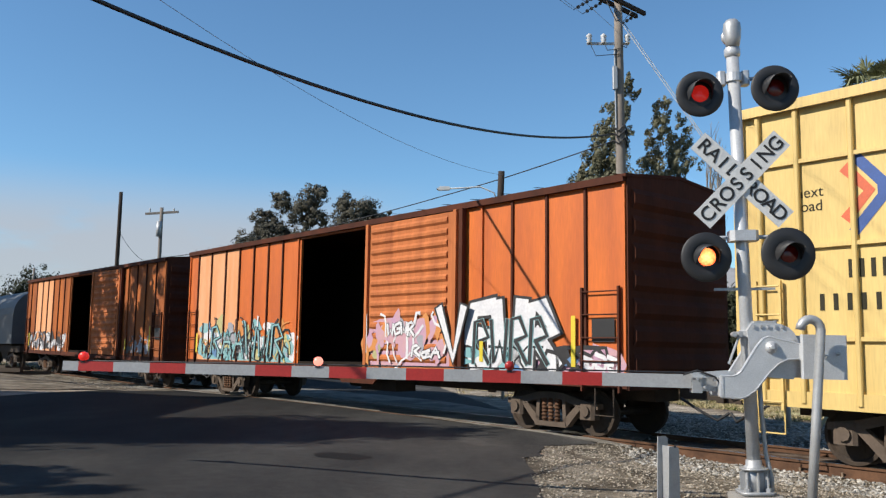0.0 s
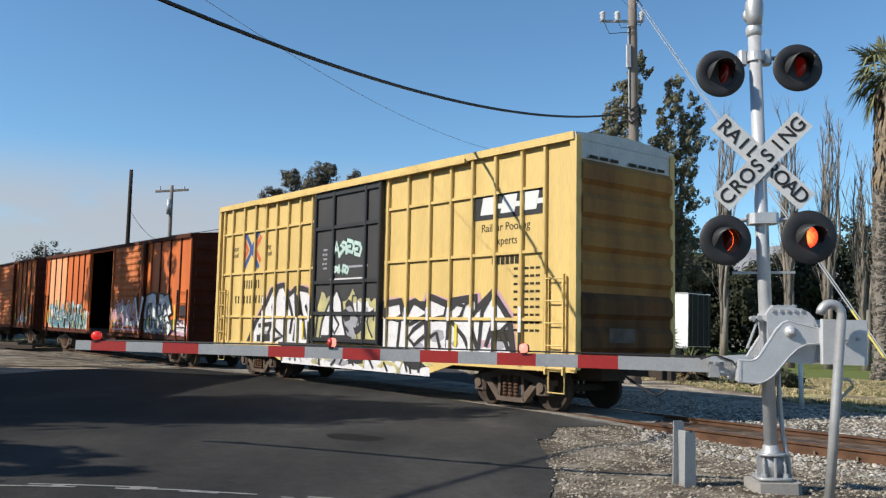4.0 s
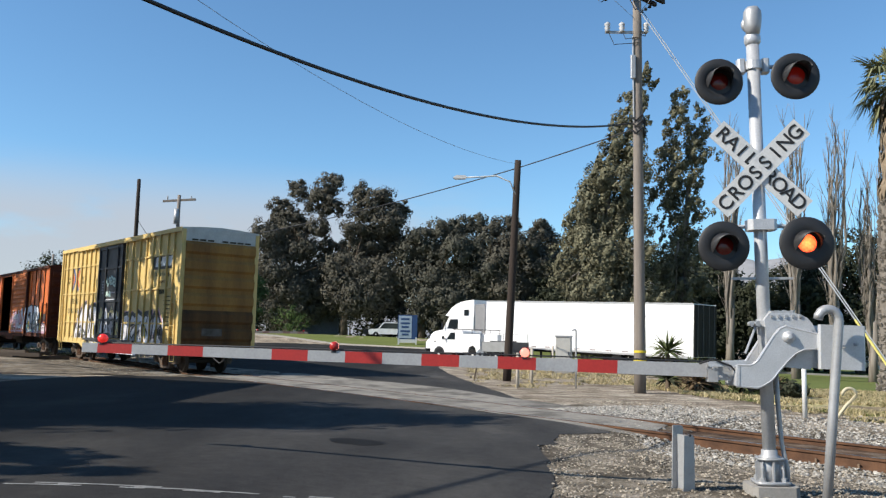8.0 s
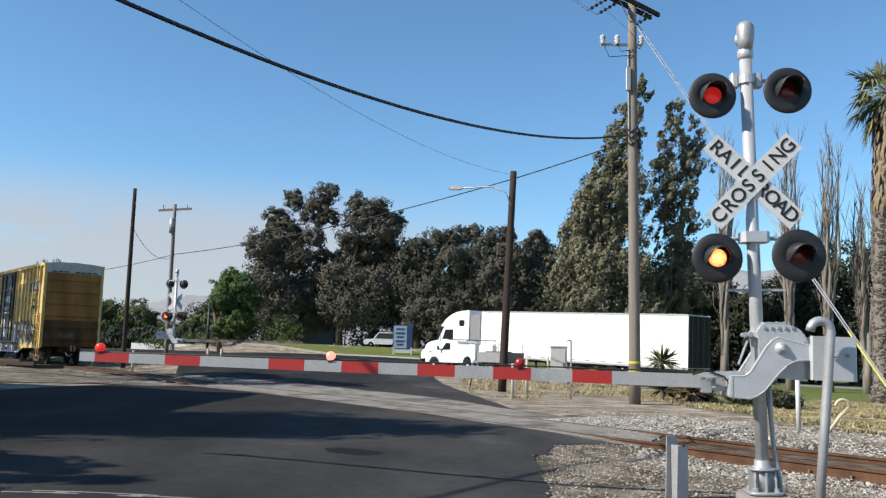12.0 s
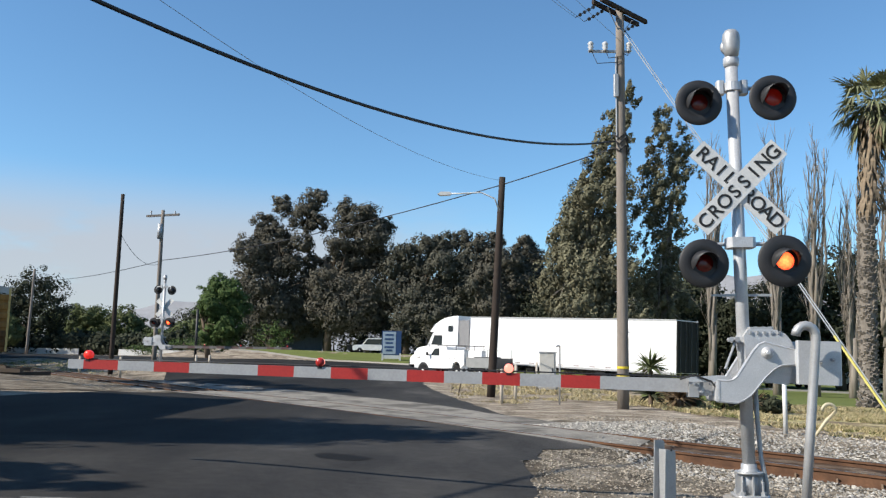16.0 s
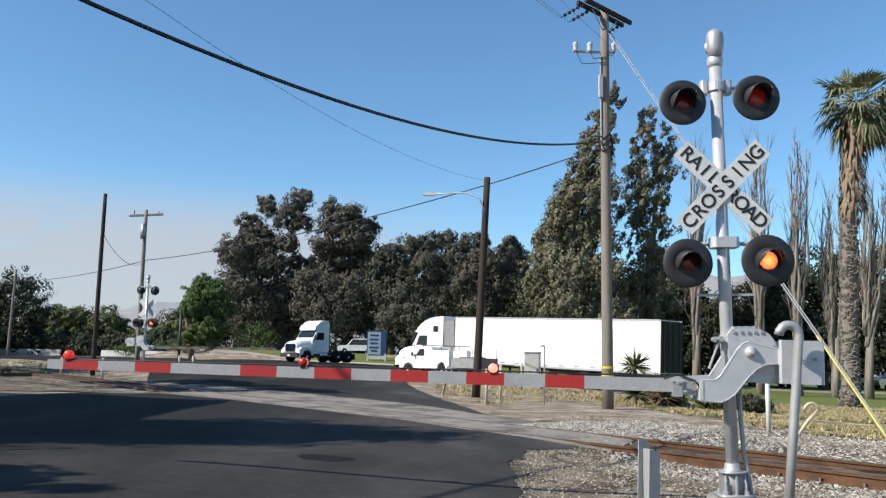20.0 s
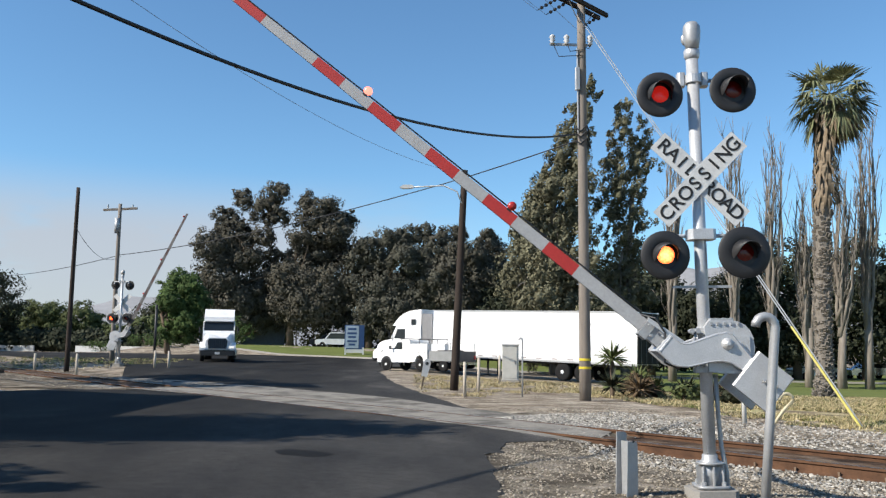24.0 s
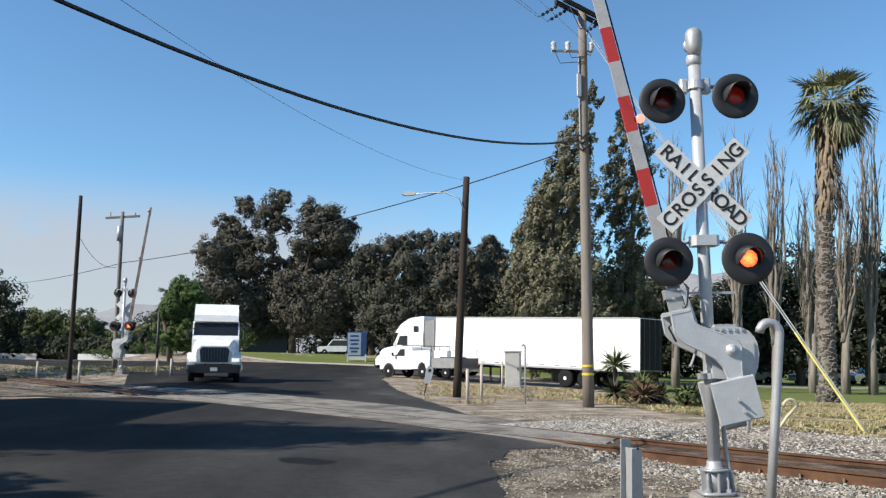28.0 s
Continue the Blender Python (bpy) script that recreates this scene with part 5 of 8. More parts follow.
def signal(at, gate_rows, label, rest=0.0, stripes=(ARMW, ARMR), back=False):
    sig = thing("crossing_signal", label, "crossing signal", "crossing signals", at=at)
    g = Geo()
    g.cyl((0, 0, 0.28), (0, 0, 4.72), 0.066, n=20)
    part("mast", g, SILVER, sig, "silver-painted steel mast", True)
    g = Geo()
    g.box((0, 0, 0.115), (0.33, 0.33, 0.03), None, 0.04)
    g.box((0, 0, 0.24), (0.18, 0.18, 0.24), None, 0.03)
    for i in range(8):
        a = i * math.pi / 4
        c_, s_ = math.cos(a), math.sin(a)
        h = Geo()
        h.box((0.105 * c_, 0.105 * s_, 0.22), (0.08, 0.014, 0.20), Matrix.Rotation(a, 3, "Z"))
        part("base_rib", h, GALV, sig)
    g.box((0, 0, 0.345), (0.26, 0.26, 0.022), None, 0.06)
    g.lathe((0, 0, 0), [(0.105, 0.35), (0.105, 0.365), (0.082, 0.38), (0.078, 0.43), (0.066, 0.435)], 20)
    base = part("mast_base", g, GALV, sig, "cast aluminium base", True)
    for i in range(4):
        a = math.pi / 4 + i * math.pi / 2
        h = Geo()
        h.cyl((0.145 * math.cos(a), 0.145 * math.sin(a), -0.02), (0.145 * math.cos(a), 0.145 * math.sin(a), 0.26), 0.016, n=8)
        h.cyl((0.145 * math.cos(a), 0.145 * math.sin(a), 0.13), (0.145 * math.cos(a), 0.145 * math.sin(a), 0.165), 0.032, n=6)
        h.prism([(-0.03, 0.14), (0.03, 0.14), (0.02, 0.30), (-0.02, 0.30)], 0, 0.01)
        part("anchor_bolt", h, GALV, base)
    g = Geo()
    g.box((0, 0, -0.01), (0.46, 0.46, 0.20), None, 0.05)
    part("foundation", g, CONCRETE, sig, "weathered concrete foundation block")
    g = Geo()
    g.lathe((0, 0, 0), [(0.066, 4.66), (0.085, 4.70), (0.085, 4.76), (0.06, 4.80), (0.055, 4.82)], 16)
    part("mast_cap", g, SILVER, sig, "", True)
    g = Geo()
    g.lathe((0, -0.035, 4.93), [(0.03, -0.17), (0.07, -0.15), (0.088, -0.06), (0.095, 0.04), (0.088, 0.10), (0.06, 0.14), (0.015, 0.155)], 18)
    part("bell_housing", g, GALV, sig, "silver electronic bell", True)
    g = Geo()
    g.lathe((0.0, 0.04, 4.92), [(0.05, -0.01), (0.09, 0.0), (0.095, 0.03), (0.07, 0.05), (0.03, 0.06)], 18, "y")
    part("bell_gong", g, GALV, sig, "", True)
    # lamp arms
    for z, xl, xr_ in ((4.44, -0.385, 0.40), (2.72, -0.40, 0.44)):
        g = Geo()
        g.cyl((xl, 0.05, z), (xr_, 0.05, z), 0.022, n=10)
        part("lamp_arm", g, SILVER, sig)
        g = Geo()
        if z > 4:
            g.lathe((0, 0, z), [(0.072, -0.05), (0.09, -0.045), (0.09, 0.045), (0.072, 0.05)], 16)
            for s in (-1, 1):
                g.box((s * 0.125, 0.03, z), (0.08, 0.12, 0.15), None, 0.02)
        else:
            g.box((0, -0.03, z), (0.29, 0.22, 0.11), None, 0.04)
        part("junction_box", g, SILVER, sig)
        for x in (xl, xr_):
            g = Geo()
            g.tube([(x, 0.05, z), (x, 0.08, z - 0.06), (x, 0.09, z - 0.12)], 0.02, 8)
            part("lamp_bracket", g, SILVER, sig)
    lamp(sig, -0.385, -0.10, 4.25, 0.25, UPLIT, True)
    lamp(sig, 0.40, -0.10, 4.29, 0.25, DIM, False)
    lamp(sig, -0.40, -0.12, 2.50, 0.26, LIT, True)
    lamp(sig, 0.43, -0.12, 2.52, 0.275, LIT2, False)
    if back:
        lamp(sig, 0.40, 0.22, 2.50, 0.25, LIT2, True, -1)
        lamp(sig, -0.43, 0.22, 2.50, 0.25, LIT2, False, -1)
    for x in (-0.40, 0.43) if not back else ():
        g = Geo()
        g.lathe((x, 0.20, 2.51), [(0.06, -0.1), (0.13, -0.04), (0.15, 0.03), (0.12, 0.08)], 20, "y")
        part("rear_lamp", g, BLACK, sig, "black lamp facing the other way", True)
    # crossbuck, the CROSSING blade in front
    g = Geo()
    g.box((0, -0.075, 3.31), (0.16, 0.03, 0.10))
    g.box((0, -0.072, 3.45), (0.18, 0.02, 0.04))
    part("sign_bracket", g, GALV, sig)
    blade(sig, "RAIL ROAD", 45, -0.100, 3.31)
    blade(sig, "CROSSING", -45, -0.116, 3.31)
    g = Geo()
    g.box((0, 0, 2.17), (0.62, 0.03, 0.025))
    part("wire_bracket", g, GALV, sig)
    # the gate's machine on the mast
    g = Geo()
    g.prism([(0.00, 1.28), (0.40, 1.24), (0.46, 1.38), (0.48, 1.52), (0.47, 1.63), (0.44, 1.70), (0.39, 1.76), (0.32, 1.795), (0.25, 1.81), (0.02, 1.81), (-0.03, 1.74)], -0.13, 0.19)
    mach = part("gate_machine", g, SILVER, sig, "silver cast gate machine housing")
    g = Geo()
    for i in range(4):
        g.cyl((0.05 + 0.08 * i, 0.0, 1.80), (0.05 + 0.08 * i, 0.0, 1.84), 0.022, n=8)
    g.box((0.16, 0.03, 1.818), (0.26, 0.24, 0.03), None, 0.02)
    part("machine_lid", g, GALV, mach)
    for z in (1.30, 1.70):
        g = Geo()
        g.lathe((0, 0, z), [(0.07, -0.035), (0.10, -0.03), (0.10, 0.03), (0.07, 0.035)], 14)
        g.box((0.06, -0.09, z), (0.10, 0.06, 0.05))
        g.box((-0.09, -0.03, z), (0.07, 0.10, 0.06))
        part("mast_clamp", g, GALV, sig)
    g = Geo()
    g.tube([(0.10, 0.0, 1.25), (0.11, 0.02, 0.9), (0.13, 0.02, 0.5), (0.17, 0.0, 0.25), (0.17, 0.0, 0.0)], 0.024, 8)
    part("conduit", g, GALV, sig, "grey flexible conduit", True)
    g = Geo()
    g.cyl((-0.10, -0.08, 1.69), (-0.24, -0.16, 1.40), 0.013, n=6)
    part("strut", g, GALV, sig)
    for k in (-0.16, -0.10):
        g = Geo()
        g.cyl((k, -0.14, 1.70), (k, -0.05, 1.70), 0.024, n=8)
        part("clamp_bolt", g, GALV, sig)
    for k in range(5):
        g = Geo()
        g.box((0.04 + 0.07 * k, -0.135, 1.775), (0.024, 0.02, 0.03))
        part("lid_clip", g, GALV, mach)
    g = Geo()
    g.box((0.34, -0.14, 1.50), (0.18, 0.02, 0.28), None, 0.004)
    part("access_cover", g, SILVER, mach, "flat access cover")
    # the gate arm: plates, counterweights and the striped board, all turning about one shaft
    g = Geo()
    g.cyl((0, -0.24, 0), (0, 0.24, 0), 0.055, n=16)
    g.cyl((0, -0.26, 0), (0, -0.24, 0), 0.035, n=6)
    arm = part("gate_arm", g, GALV, sig, "turning shaft of the gate")
    plate = [(0.05, 0.085), (-0.02, 0.105), (-0.08, 0.08), (-0.14, 0.01), (-0.30, -0.25), (-0.34, -0.285), (-0.38, -0.30), (-0.50, -0.30), (-0.505, -0.505), (-0.30, -0.515), (-0.24, -0.49), (-0.17, -0.44), (-0.02, -0.25), (0.06, -0.17), (0.15, -0.12), (0.31, -0.10), (0.31, 0.03)]
    for y in (-0.215, 0.20):
        h = Geo()
        h.prism(plate, y, y + 0.02)
        part("support_plate", h, SILVER, arm, "silver cranked support plate")
        h = Geo()
        rim = [Vector((a, b)) for a, b in plate]
        for a, b in zip(rim, rim[1:] + rim[:1]):
            h.cyl((a.x, y + 0.01, a.y), (b.x, y + 0.01, b.y), 0.014, n=6)
        part("plate_rim", h, SILVER, arm)
        h = Geo()
        h.lathe((0, y + (-0.012 if y < 0 else 0.03), 0), [(0.015, -0.045), (0.028, -0.04), (0.032, -0.02), (0.055, -0.014), (0.062, 0.0), (0.062, 0.012)], 16, "y")
        part("shaft_boss", h, SILVER, arm, "round boss with a nut", True)
        h = Geo()
        h.box((0.50, y + (-0.025 if y < 0 else 0.025), -0.085), (0.44, 0.06, 0.44), None, 0.012)
        part("counterweight", h, SILVER, arm, "pale grey counterweight slab")
        h = Geo()
        h.box((0.30, y + (-0.005 if y < 0 else 0.005), -0.04), (0.05, 0.05, 0.16), None, 0.01)
        part("weight_seat", h, SILVER, arm)
        if y > 0:
            h = Geo()
            h.box((0.77, y - 0.02, -0.06), (0.10, 0.14, 0.24), None, 0.03)
            part("counterweight_block", h, GALV, arm)
        for k, zz in ((-0.06, -0.03), (0.06, 0.0)):
            h = Geo()
            h.cyl((0.56 + k, y - 0.10 if y < 0 else y + 0.07, zz - 0.05), (0.56 + k, y - 0.065 if y < 0 else y + 0.12, zz - 0.05), 0.020, n=6)
            h.cyl((0.56 + k, y - 0.13 if y < 0 else y + 0.12, zz - 0.05), (0.56 + k, y - 0.10 if y < 0 else y + 0.14, zz - 0.05), 0.009, n=6)
            part("counterweight_bolt", h, GALV, arm)
    # cross ties between the two plates, and the jaw that holds the board
    for dx, dz in ((-0.34, -0.40), (-0.10, -0.16), (0.22, -0.04)):
        h = Geo()
        h.cyl((dx, -0.21, dz), (dx, 0.21, dz), 0.022, n=8)
        part("cross_tie", h, GALV, arm)
    h = Geo()
    h.box((-0.485, 0.0, -0.405), (0.025, 0.44, 0.20), None, 0.004)
    part("jaw_plate", h, SILVER, arm, "pale end plate across the jaw")
    h = Geo()
    h.box((-0.62, 0.0, -0.385), (0.26, 0.09, 0.15))
    h.box((-0.70, 0.0, -0.385), (0.10, 0.13, 0.19))
    part("arm_adapter", h, GALV, arm, "dull grey breakaway adapter")
    for yy in (-0.13, 0.13):
        h = Geo()
        h.prism([(-0.78, -0.285), (-0.35, -0.245), (-0.33, -0.275), (-0.50, -0.315), (-0.76, -0.325)], yy - 0.012, yy + 0.012)
        part("adapter_flap", h, SILVER, arm, "pale adapter cheek")
        for bx, bz in ((-0.72, -0.34), (-0.64, -0.42), (-0.54, -0.34)):
            h = Geo()
            h.cyl((bx, yy - 0.035, bz), (bx, yy + 0.035, bz), 0.014, n=6)
            part("adapter_bolt", h, GALV, arm)
    h = Geo()
    h.tube([(-0.84, -0.06, -0.30), (-0.72, -0.15, -0.25), (-0.55, -0.17, -0.31), (-0.44, -0.19, -0.45), (-0.36, -0.14, -0.55), (-0.20, -0.10, -0.50)], 0.010, 6)
    part("arm_cable", h, BLACK, arm)
    tip, root = 7.45, 0.73
    red = [(1.66, 2.07), (2.50, 2.90), (3.305, 3.705), (4.125, 4.525), (4.93, 5.325), (6.085, 6.48), (6.885, 7.275)]
    edges = [root] + [e for p in red for e in p] + [tip]
    for k, (a, b) in enumerate(zip(edges, edges[1:])):
        h = Geo()
        wa, wb = (0.145 - 0.006 * e for e in (a, b))
        za, zb = (-0.365 - 0.002 * (e - root) for e in (a, b))
        h.add([(-e, yy, zz + s * w / 2) for yy in (-0.02, 0.02) for e, w, zz in ((a, wa, za), (b, wb, zb)) for s in (-1, 1)], [(0, 1, 3, 2), (4, 6, 7, 5), (0, 4, 5, 1), (2, 3, 7, 6), (1, 5, 7, 3), (0, 2, 6, 4)])
        part("stripe", h, stripes[k % 2], arm, ("red reflective stripe" if k % 2 else "silver-white stripe") if not back else "dull grey back of the arm")
    h = Geo()
    h.tube([(-root, 0.0, -0.275), (-3.0, 0.0, -0.285), (-5.2, 0.0, -0.30), (-7.2, 0.0, -0.32)], 0.009, 5)
    part("arm_cable", h, BLACK, arm)
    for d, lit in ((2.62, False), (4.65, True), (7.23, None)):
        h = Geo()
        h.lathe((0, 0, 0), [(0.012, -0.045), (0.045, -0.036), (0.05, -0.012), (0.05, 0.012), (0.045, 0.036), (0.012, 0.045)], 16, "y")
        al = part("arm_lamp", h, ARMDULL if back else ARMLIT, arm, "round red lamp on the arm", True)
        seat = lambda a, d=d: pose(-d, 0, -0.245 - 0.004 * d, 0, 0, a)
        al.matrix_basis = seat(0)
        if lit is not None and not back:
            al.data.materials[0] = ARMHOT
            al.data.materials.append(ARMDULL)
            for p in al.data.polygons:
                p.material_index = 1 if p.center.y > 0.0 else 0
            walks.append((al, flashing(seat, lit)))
        h = Geo()
        h.box((-d, 0, -0.298 - 0.004 * d), (0.05, 0.05, 0.028))
        part("lamp_foot", h, BLACK, arm)
    pivot = (0.17, -0.01, 1.565)
    walks.append((arm, [(t, pose(*pivot, 0, a + rest, 0)) for t, a in gate_rows]))
    return sig


GATE = [(0, 0), (10, 0.15), (19.9, 0), (20.15, 0.6), (20.5, 4.0), (21, 9.4), (21.5, 14.3), (22.5, 24.0), (23.5, 33.0), (24, 38.2), (24.5, 43.2), (25, 48.0), (25.5, 53.3), (26, 58.2), (26.5, 63.2), (27, 69.0), (27.5, 73.0), (28, 76.2)]
FARGATE = [(0, 0), (20.6, 0), (21, 4), (21.5, 14), (22.5, 37), (23.5, 57), (24, 64), (24.5, 70.5), (25, 78), (26, 82), (28, 82)]
signal(pose(3.18, 8.93, land(3.18, 8.93) + 0.01, 0, -1.05, -3.8), GATE, "silver mast with red flashing lamps, crossbuck and striped gate", 1.95)
FS = (-15.2, 46.0)
signal(pose(FS[0], FS[1], land(*FS), 0, 0.3, 172), FARGATE, "silver mast with lamps and gate across the track, seen from behind", 0.0, (mat("arm_back", (0.1248, 0.117, 0.117), 0.6), mat("arm_back_dark", (0.0936, 0.0546, 0.0507), 0.6)), True)

# ---- small ironwork near the crossing ----
def hook_post(x, y, lean, top, r, reach, material, label, rz=0):
    post = thing("bent_pipe", label, "pipe", at=pose(x, y, land(x, y) - 0.05, 0, 0, rz))
    g = Geo()
    pts = [(0, 0, 0), (lean * 0.5, 0, top * 0.5), (lean * 0.93, 0, top - reach * 0.5)]
    pts += [(lean * 0.93 - reach / 2 + reach / 2 * math.cos(a), 0, top - reach * 0.5 + reach / 2 * math.sin(a)) for a in [math.pi * i / 8 for i in range(1, 9)]]
    g.tube(pts, r, 14)
    part("pipe", g, material, post, "", True)
    return post


hook_post(3.525, 8.44, 0.185, 1.905, 0.046, 0.20, GALV, "grey galvanised vent pipe with a hooked top")
hook_post(8.0, 18.6, 0.55, 0.75, 0.035, 0.3, mat("cream_paint", (0.546, 0.4836, 0.3276), 0.6), "cream bent pipe leaning in the grass")
post = thing("beam_post", "short galvanised steel beam set upright in gravel", "post", at=pose(2.33, 9.05, land(2.33, 9.05) - 0.05, 0, 0, -64))
for x, w, top in ((-0.085, 0.15, 0.69), (0.085, 0.15, 0.60)):
    g = Geo()
    g.prism([(-w / 2, 0), (w / 2, 0), (w / 2, top - 0.02), (w / 2 - 0.03, top), (-w / 2 + 0.02, top)], x - 0.006, x + 0.006, "x")
    part("flange", g, GALV, post)
g = Geo()
g.box((0, 0, 0.30), (0.17, 0.008, 0.60))
part("web", g, GALV, post)
g = Geo()
g.cyl((0.09, 0.02, 0.60), (0.095, 0.02, 0.60), 0.014, n=8)
part("bolt_hole", g, BLACK, post)


# ---- poles and wires ----
def pole(x, y, top, r0, r1, lean, material, label, lean_y=0.0):
    p = thing("utility_pole", label, "utility pole", "poles", at=pose(x, y, land(x, y) - 0.1))
    g = Geo()
    pts = [(lean * i / 8, lean_y * i / 8, (top - land(x, y) + 0.1) * i / 8) for i in range(9)]
    g.tube(pts, r0, 16, r1)
    part("shaft", g, material, p, "", True)
    return p


def wire(points, sag, r, material, label, name="cable", n=24):
    """A hanging line through given points, with a sag in each span."""
    g, pts = Geo(), []
    for a, b in zip(points, points[1:]):
        for i in range(n):
            t = i / n
            pts.append((a[0] + (b[0] - a[0]) * t, a[1] + (b[1] - a[1]) * t, a[2] + (b[2] - a[2]) * t - 4 * sag * t * (1 - t)))
    pts.append(points[-1])
    g.tube(pts, r, 6)
    return tagged(part(name, g, material, None, "", True), label, "cable", "overhead lines")


UP = (6.0, 28.5)
up = pole(UP[0], UP[1], 13.75, 0.20, 0.145, -0.02, POLEW, "tall weathered wooden utility pole with crossarms")
uz = land(*UP) - 0.1
ax = Vector((0.72, 0.69, 0))
for k in (-0.17, 0.17):
    g = Geo()
    c = Vector((0, 0, 13.62 - uz)) + Vector((-ax.y, ax.x, 0)) * k
    g.box(c, (2.75, 0.11, 0.14), Matrix.Rotation(math.atan2(ax.y, ax.x), 3, "Z"), 0.01)
    part("crossarm", g, DARKPOLE, up, "dark wooden crossarm")
for s in (-1, 1):
    g = Geo()
    g.cyl(tuple(ax * s * 0.75 + Vector((0, 0, 13.55 - uz))), (0, 0, 12.8 - uz), 0.018, n=6)
    part("arm_brace", g, GALV, up)
g = Geo()
g.box((-0.40, 0, 12.18 - uz), (1.45, 0.07, 0.08))
part("lower_bracket", g, GALV, up)
for x in (-1.05, -0.55, 0.28):
    g = Geo()
    g.lathe((x, -0.05, 12.36 - uz), [(0.05, -0.2), (0.10, -0.17), (0.06, -0.12), (0.11, -0.06), (0.07, 0.0), (0.11, 0.05), (0.10, 0.10), (0.05, 0.15), (0.02, 0.17)], 12)
    part("insulator", g, mat("porcelain", (0.4836, 0.4914, 0.4992), 0.3, bump=0), up, "pale grey porcelain insulator", True)
for x0, x1, zz in ((-1.05, 0.0, 11.7), (-0.55, 0.0, 11.9), (0.28, 0.05, 12.0)):
    g = Geo()
    g.tube([(x0, -0.1, 12.2 - uz), (x0 * 0.8, -0.12, zz - uz), (x1, -0.18, zz - uz + 0.05)], 0.014, 5)
    part("jumper", g, CABLEM, up)
for z in (8.95, 9.15, 8.7):
    g = Geo()
    g.tube([(-0.25, -0.12, z - uz), (-0.1, -0.2, z - uz - 0.12), (0.1, -0.2, z - uz + 0.1), (0.22, -0.1, z - uz - 0.2)], 0.035, 6)
    part("cable_clamp", g, BLACK, up)
g = Geo()
g.box((-0.2, -0.16, 10.9 - uz), (0.16, 0.14, 0.8), None, 0.02)
part("conduit_box", g, GALV, up)
g = Geo()
g.cyl((-0.18, -0.12, 9.0 - uz), (-0.19, -0.12, 12.0 - uz), 0.03, n=8)
part("riser", g, GALV, up)
g = Geo()
for i in range(14):
    g.box(((-1) ** i * 0.21, 0, 2.6 + i * 0.45), (0.10, 0.03, 0.025))
part("pole_step", g, GALV, up)
for z in (1.15, 1.42):
    g = Geo()
    g.lathe((0, 0, z), [(0.203, -0.04), (0.21, -0.035), (0.21, 0.035), (0.203, 0.04)], 16)
    part("yellow_band", g, SPRAYY, up, "yellow reflective band")
# strain insulators on the left of the crossarm, and the lines they hold
lft = [Vector((UP[0], UP[1], 13.55)) + ax * s for s in (-1.25, -0.75, 1.1)]
for v in lft:
    g = Geo()
    w = Vector((-0.75, -0.25, -0.55)).normalized()
    for i in range(4):
        q = v + w * (0.25 + 0.2 * i)
        g.cyl(tuple(q), tuple(q + w * 0.06), 0.06, n=8)
    g.cyl(tuple(v), tuple(v + w * 1.1), 0.015, n=5)
    ob = part("strain_insulator", g, BLACK, None)
    ob.parent = up
    ob.matrix_basis = Matrix.Translation((-UP[0], -UP[1], -uz))
wire([(UP[0] - 0.1, UP[1] - 0.15, 13.1), (9.95, 18.5, land(9.95, 18.5))], 0.0, 0.018, WIREM, "bare steel guy wire from pole to ground", "guy_wire")
wire([(UP[0] + 0.15, UP[1] - 0.1, 12.9), (9.99, 18.46, land(9.99, 18.46))], 0.0, 0.016, WIREM, "bare steel guy wire from pole to ground", "guy_wire")
a, b = Vector((9.95, 18.5, land(9.95, 18.5))), Vector((UP[0] - 0.1, UP[1] - 0.15, 13.1))
g = Geo()
g.tube([tuple(a), tuple(a + (b - a) * 0.1), tuple(a + (b - a) * 0.17)], 0.027, 8)
tagged(part("guy_guard", g, mat("guard_yellow", (0.5616, 0.4836, 0.1248), 0.5)), "yellow plastic guard on the guy wire", "guard")
LP = (1.9, 33.7)
lp = pole(LP[0], LP[1], 8.75, 0.17, 0.13, 0.36, DARKPOLE, "dark wooden street-lamp pole with a curved arm")
lz = land(*LP) - 0.1
g = Geo()
g.tube([(0.26, -0.1, 7.35 - lz), (0.05, -0.12, 7.85 - lz), (-0.5, -0.15, 8.08 - lz), (-1.2, -0.2, 8.02 - lz), (-1.75, -0.25, 7.98 - lz)], 0.030, 8)
part("lamp_arm", g, SIGNW, lp, "pale curved metal arm", True)
g = Geo()
g.prism([(-2.25, 7.96 - lz), (-2.1, 8.05 - lz), (-1.75, 8.05 - lz), (-1.68, 7.98 - lz), (-1.75, 7.92 - lz), (-2.15, 7.90 - lz)], -0.36, -0.14)
part("lamp_head", g, SIGNW, lp, "flat pale lamp head")
pole(-16.9, 43.5, 9.6, 0.125, 0.09, 0.03, DARKPOLE, "bare dark wooden pole")
TP = (-18.85, 55.7)
tp = pole(TP[0], TP[1], 10.85, 0.15, 0.11, 0.0, POLEW, "wooden power pole with one crossarm")
tz = land(*TP) - 0.1
g = Geo()
g.box((0.02, 0, 10.5 - tz), (2.2, 0.12, 0.14), Matrix.Rotation(radians(-4), 3, "Y"))
part("crossarm", g, POLEW, tp)
g = Geo()
g.cyl((-0.08, -0.15, 8.9 - tz), (-0.08, -0.15, 9.9 - tz), 0.16, n=12)
part("transformer", g, GALV, tp, "", True)
for s in (-0.8, 0, 0.8):
    g = Geo()
    g.cyl((0.02 + s, 0, 10.55 - tz), (0.02 + s, 0, 10.8 - tz), 0.05, n=8)
    part("insulator", g, GALV, tp)
pole(-46.4, 95, 10.5, 0.16, 0.12, 0.2, POLEW, "far wooden power pole")
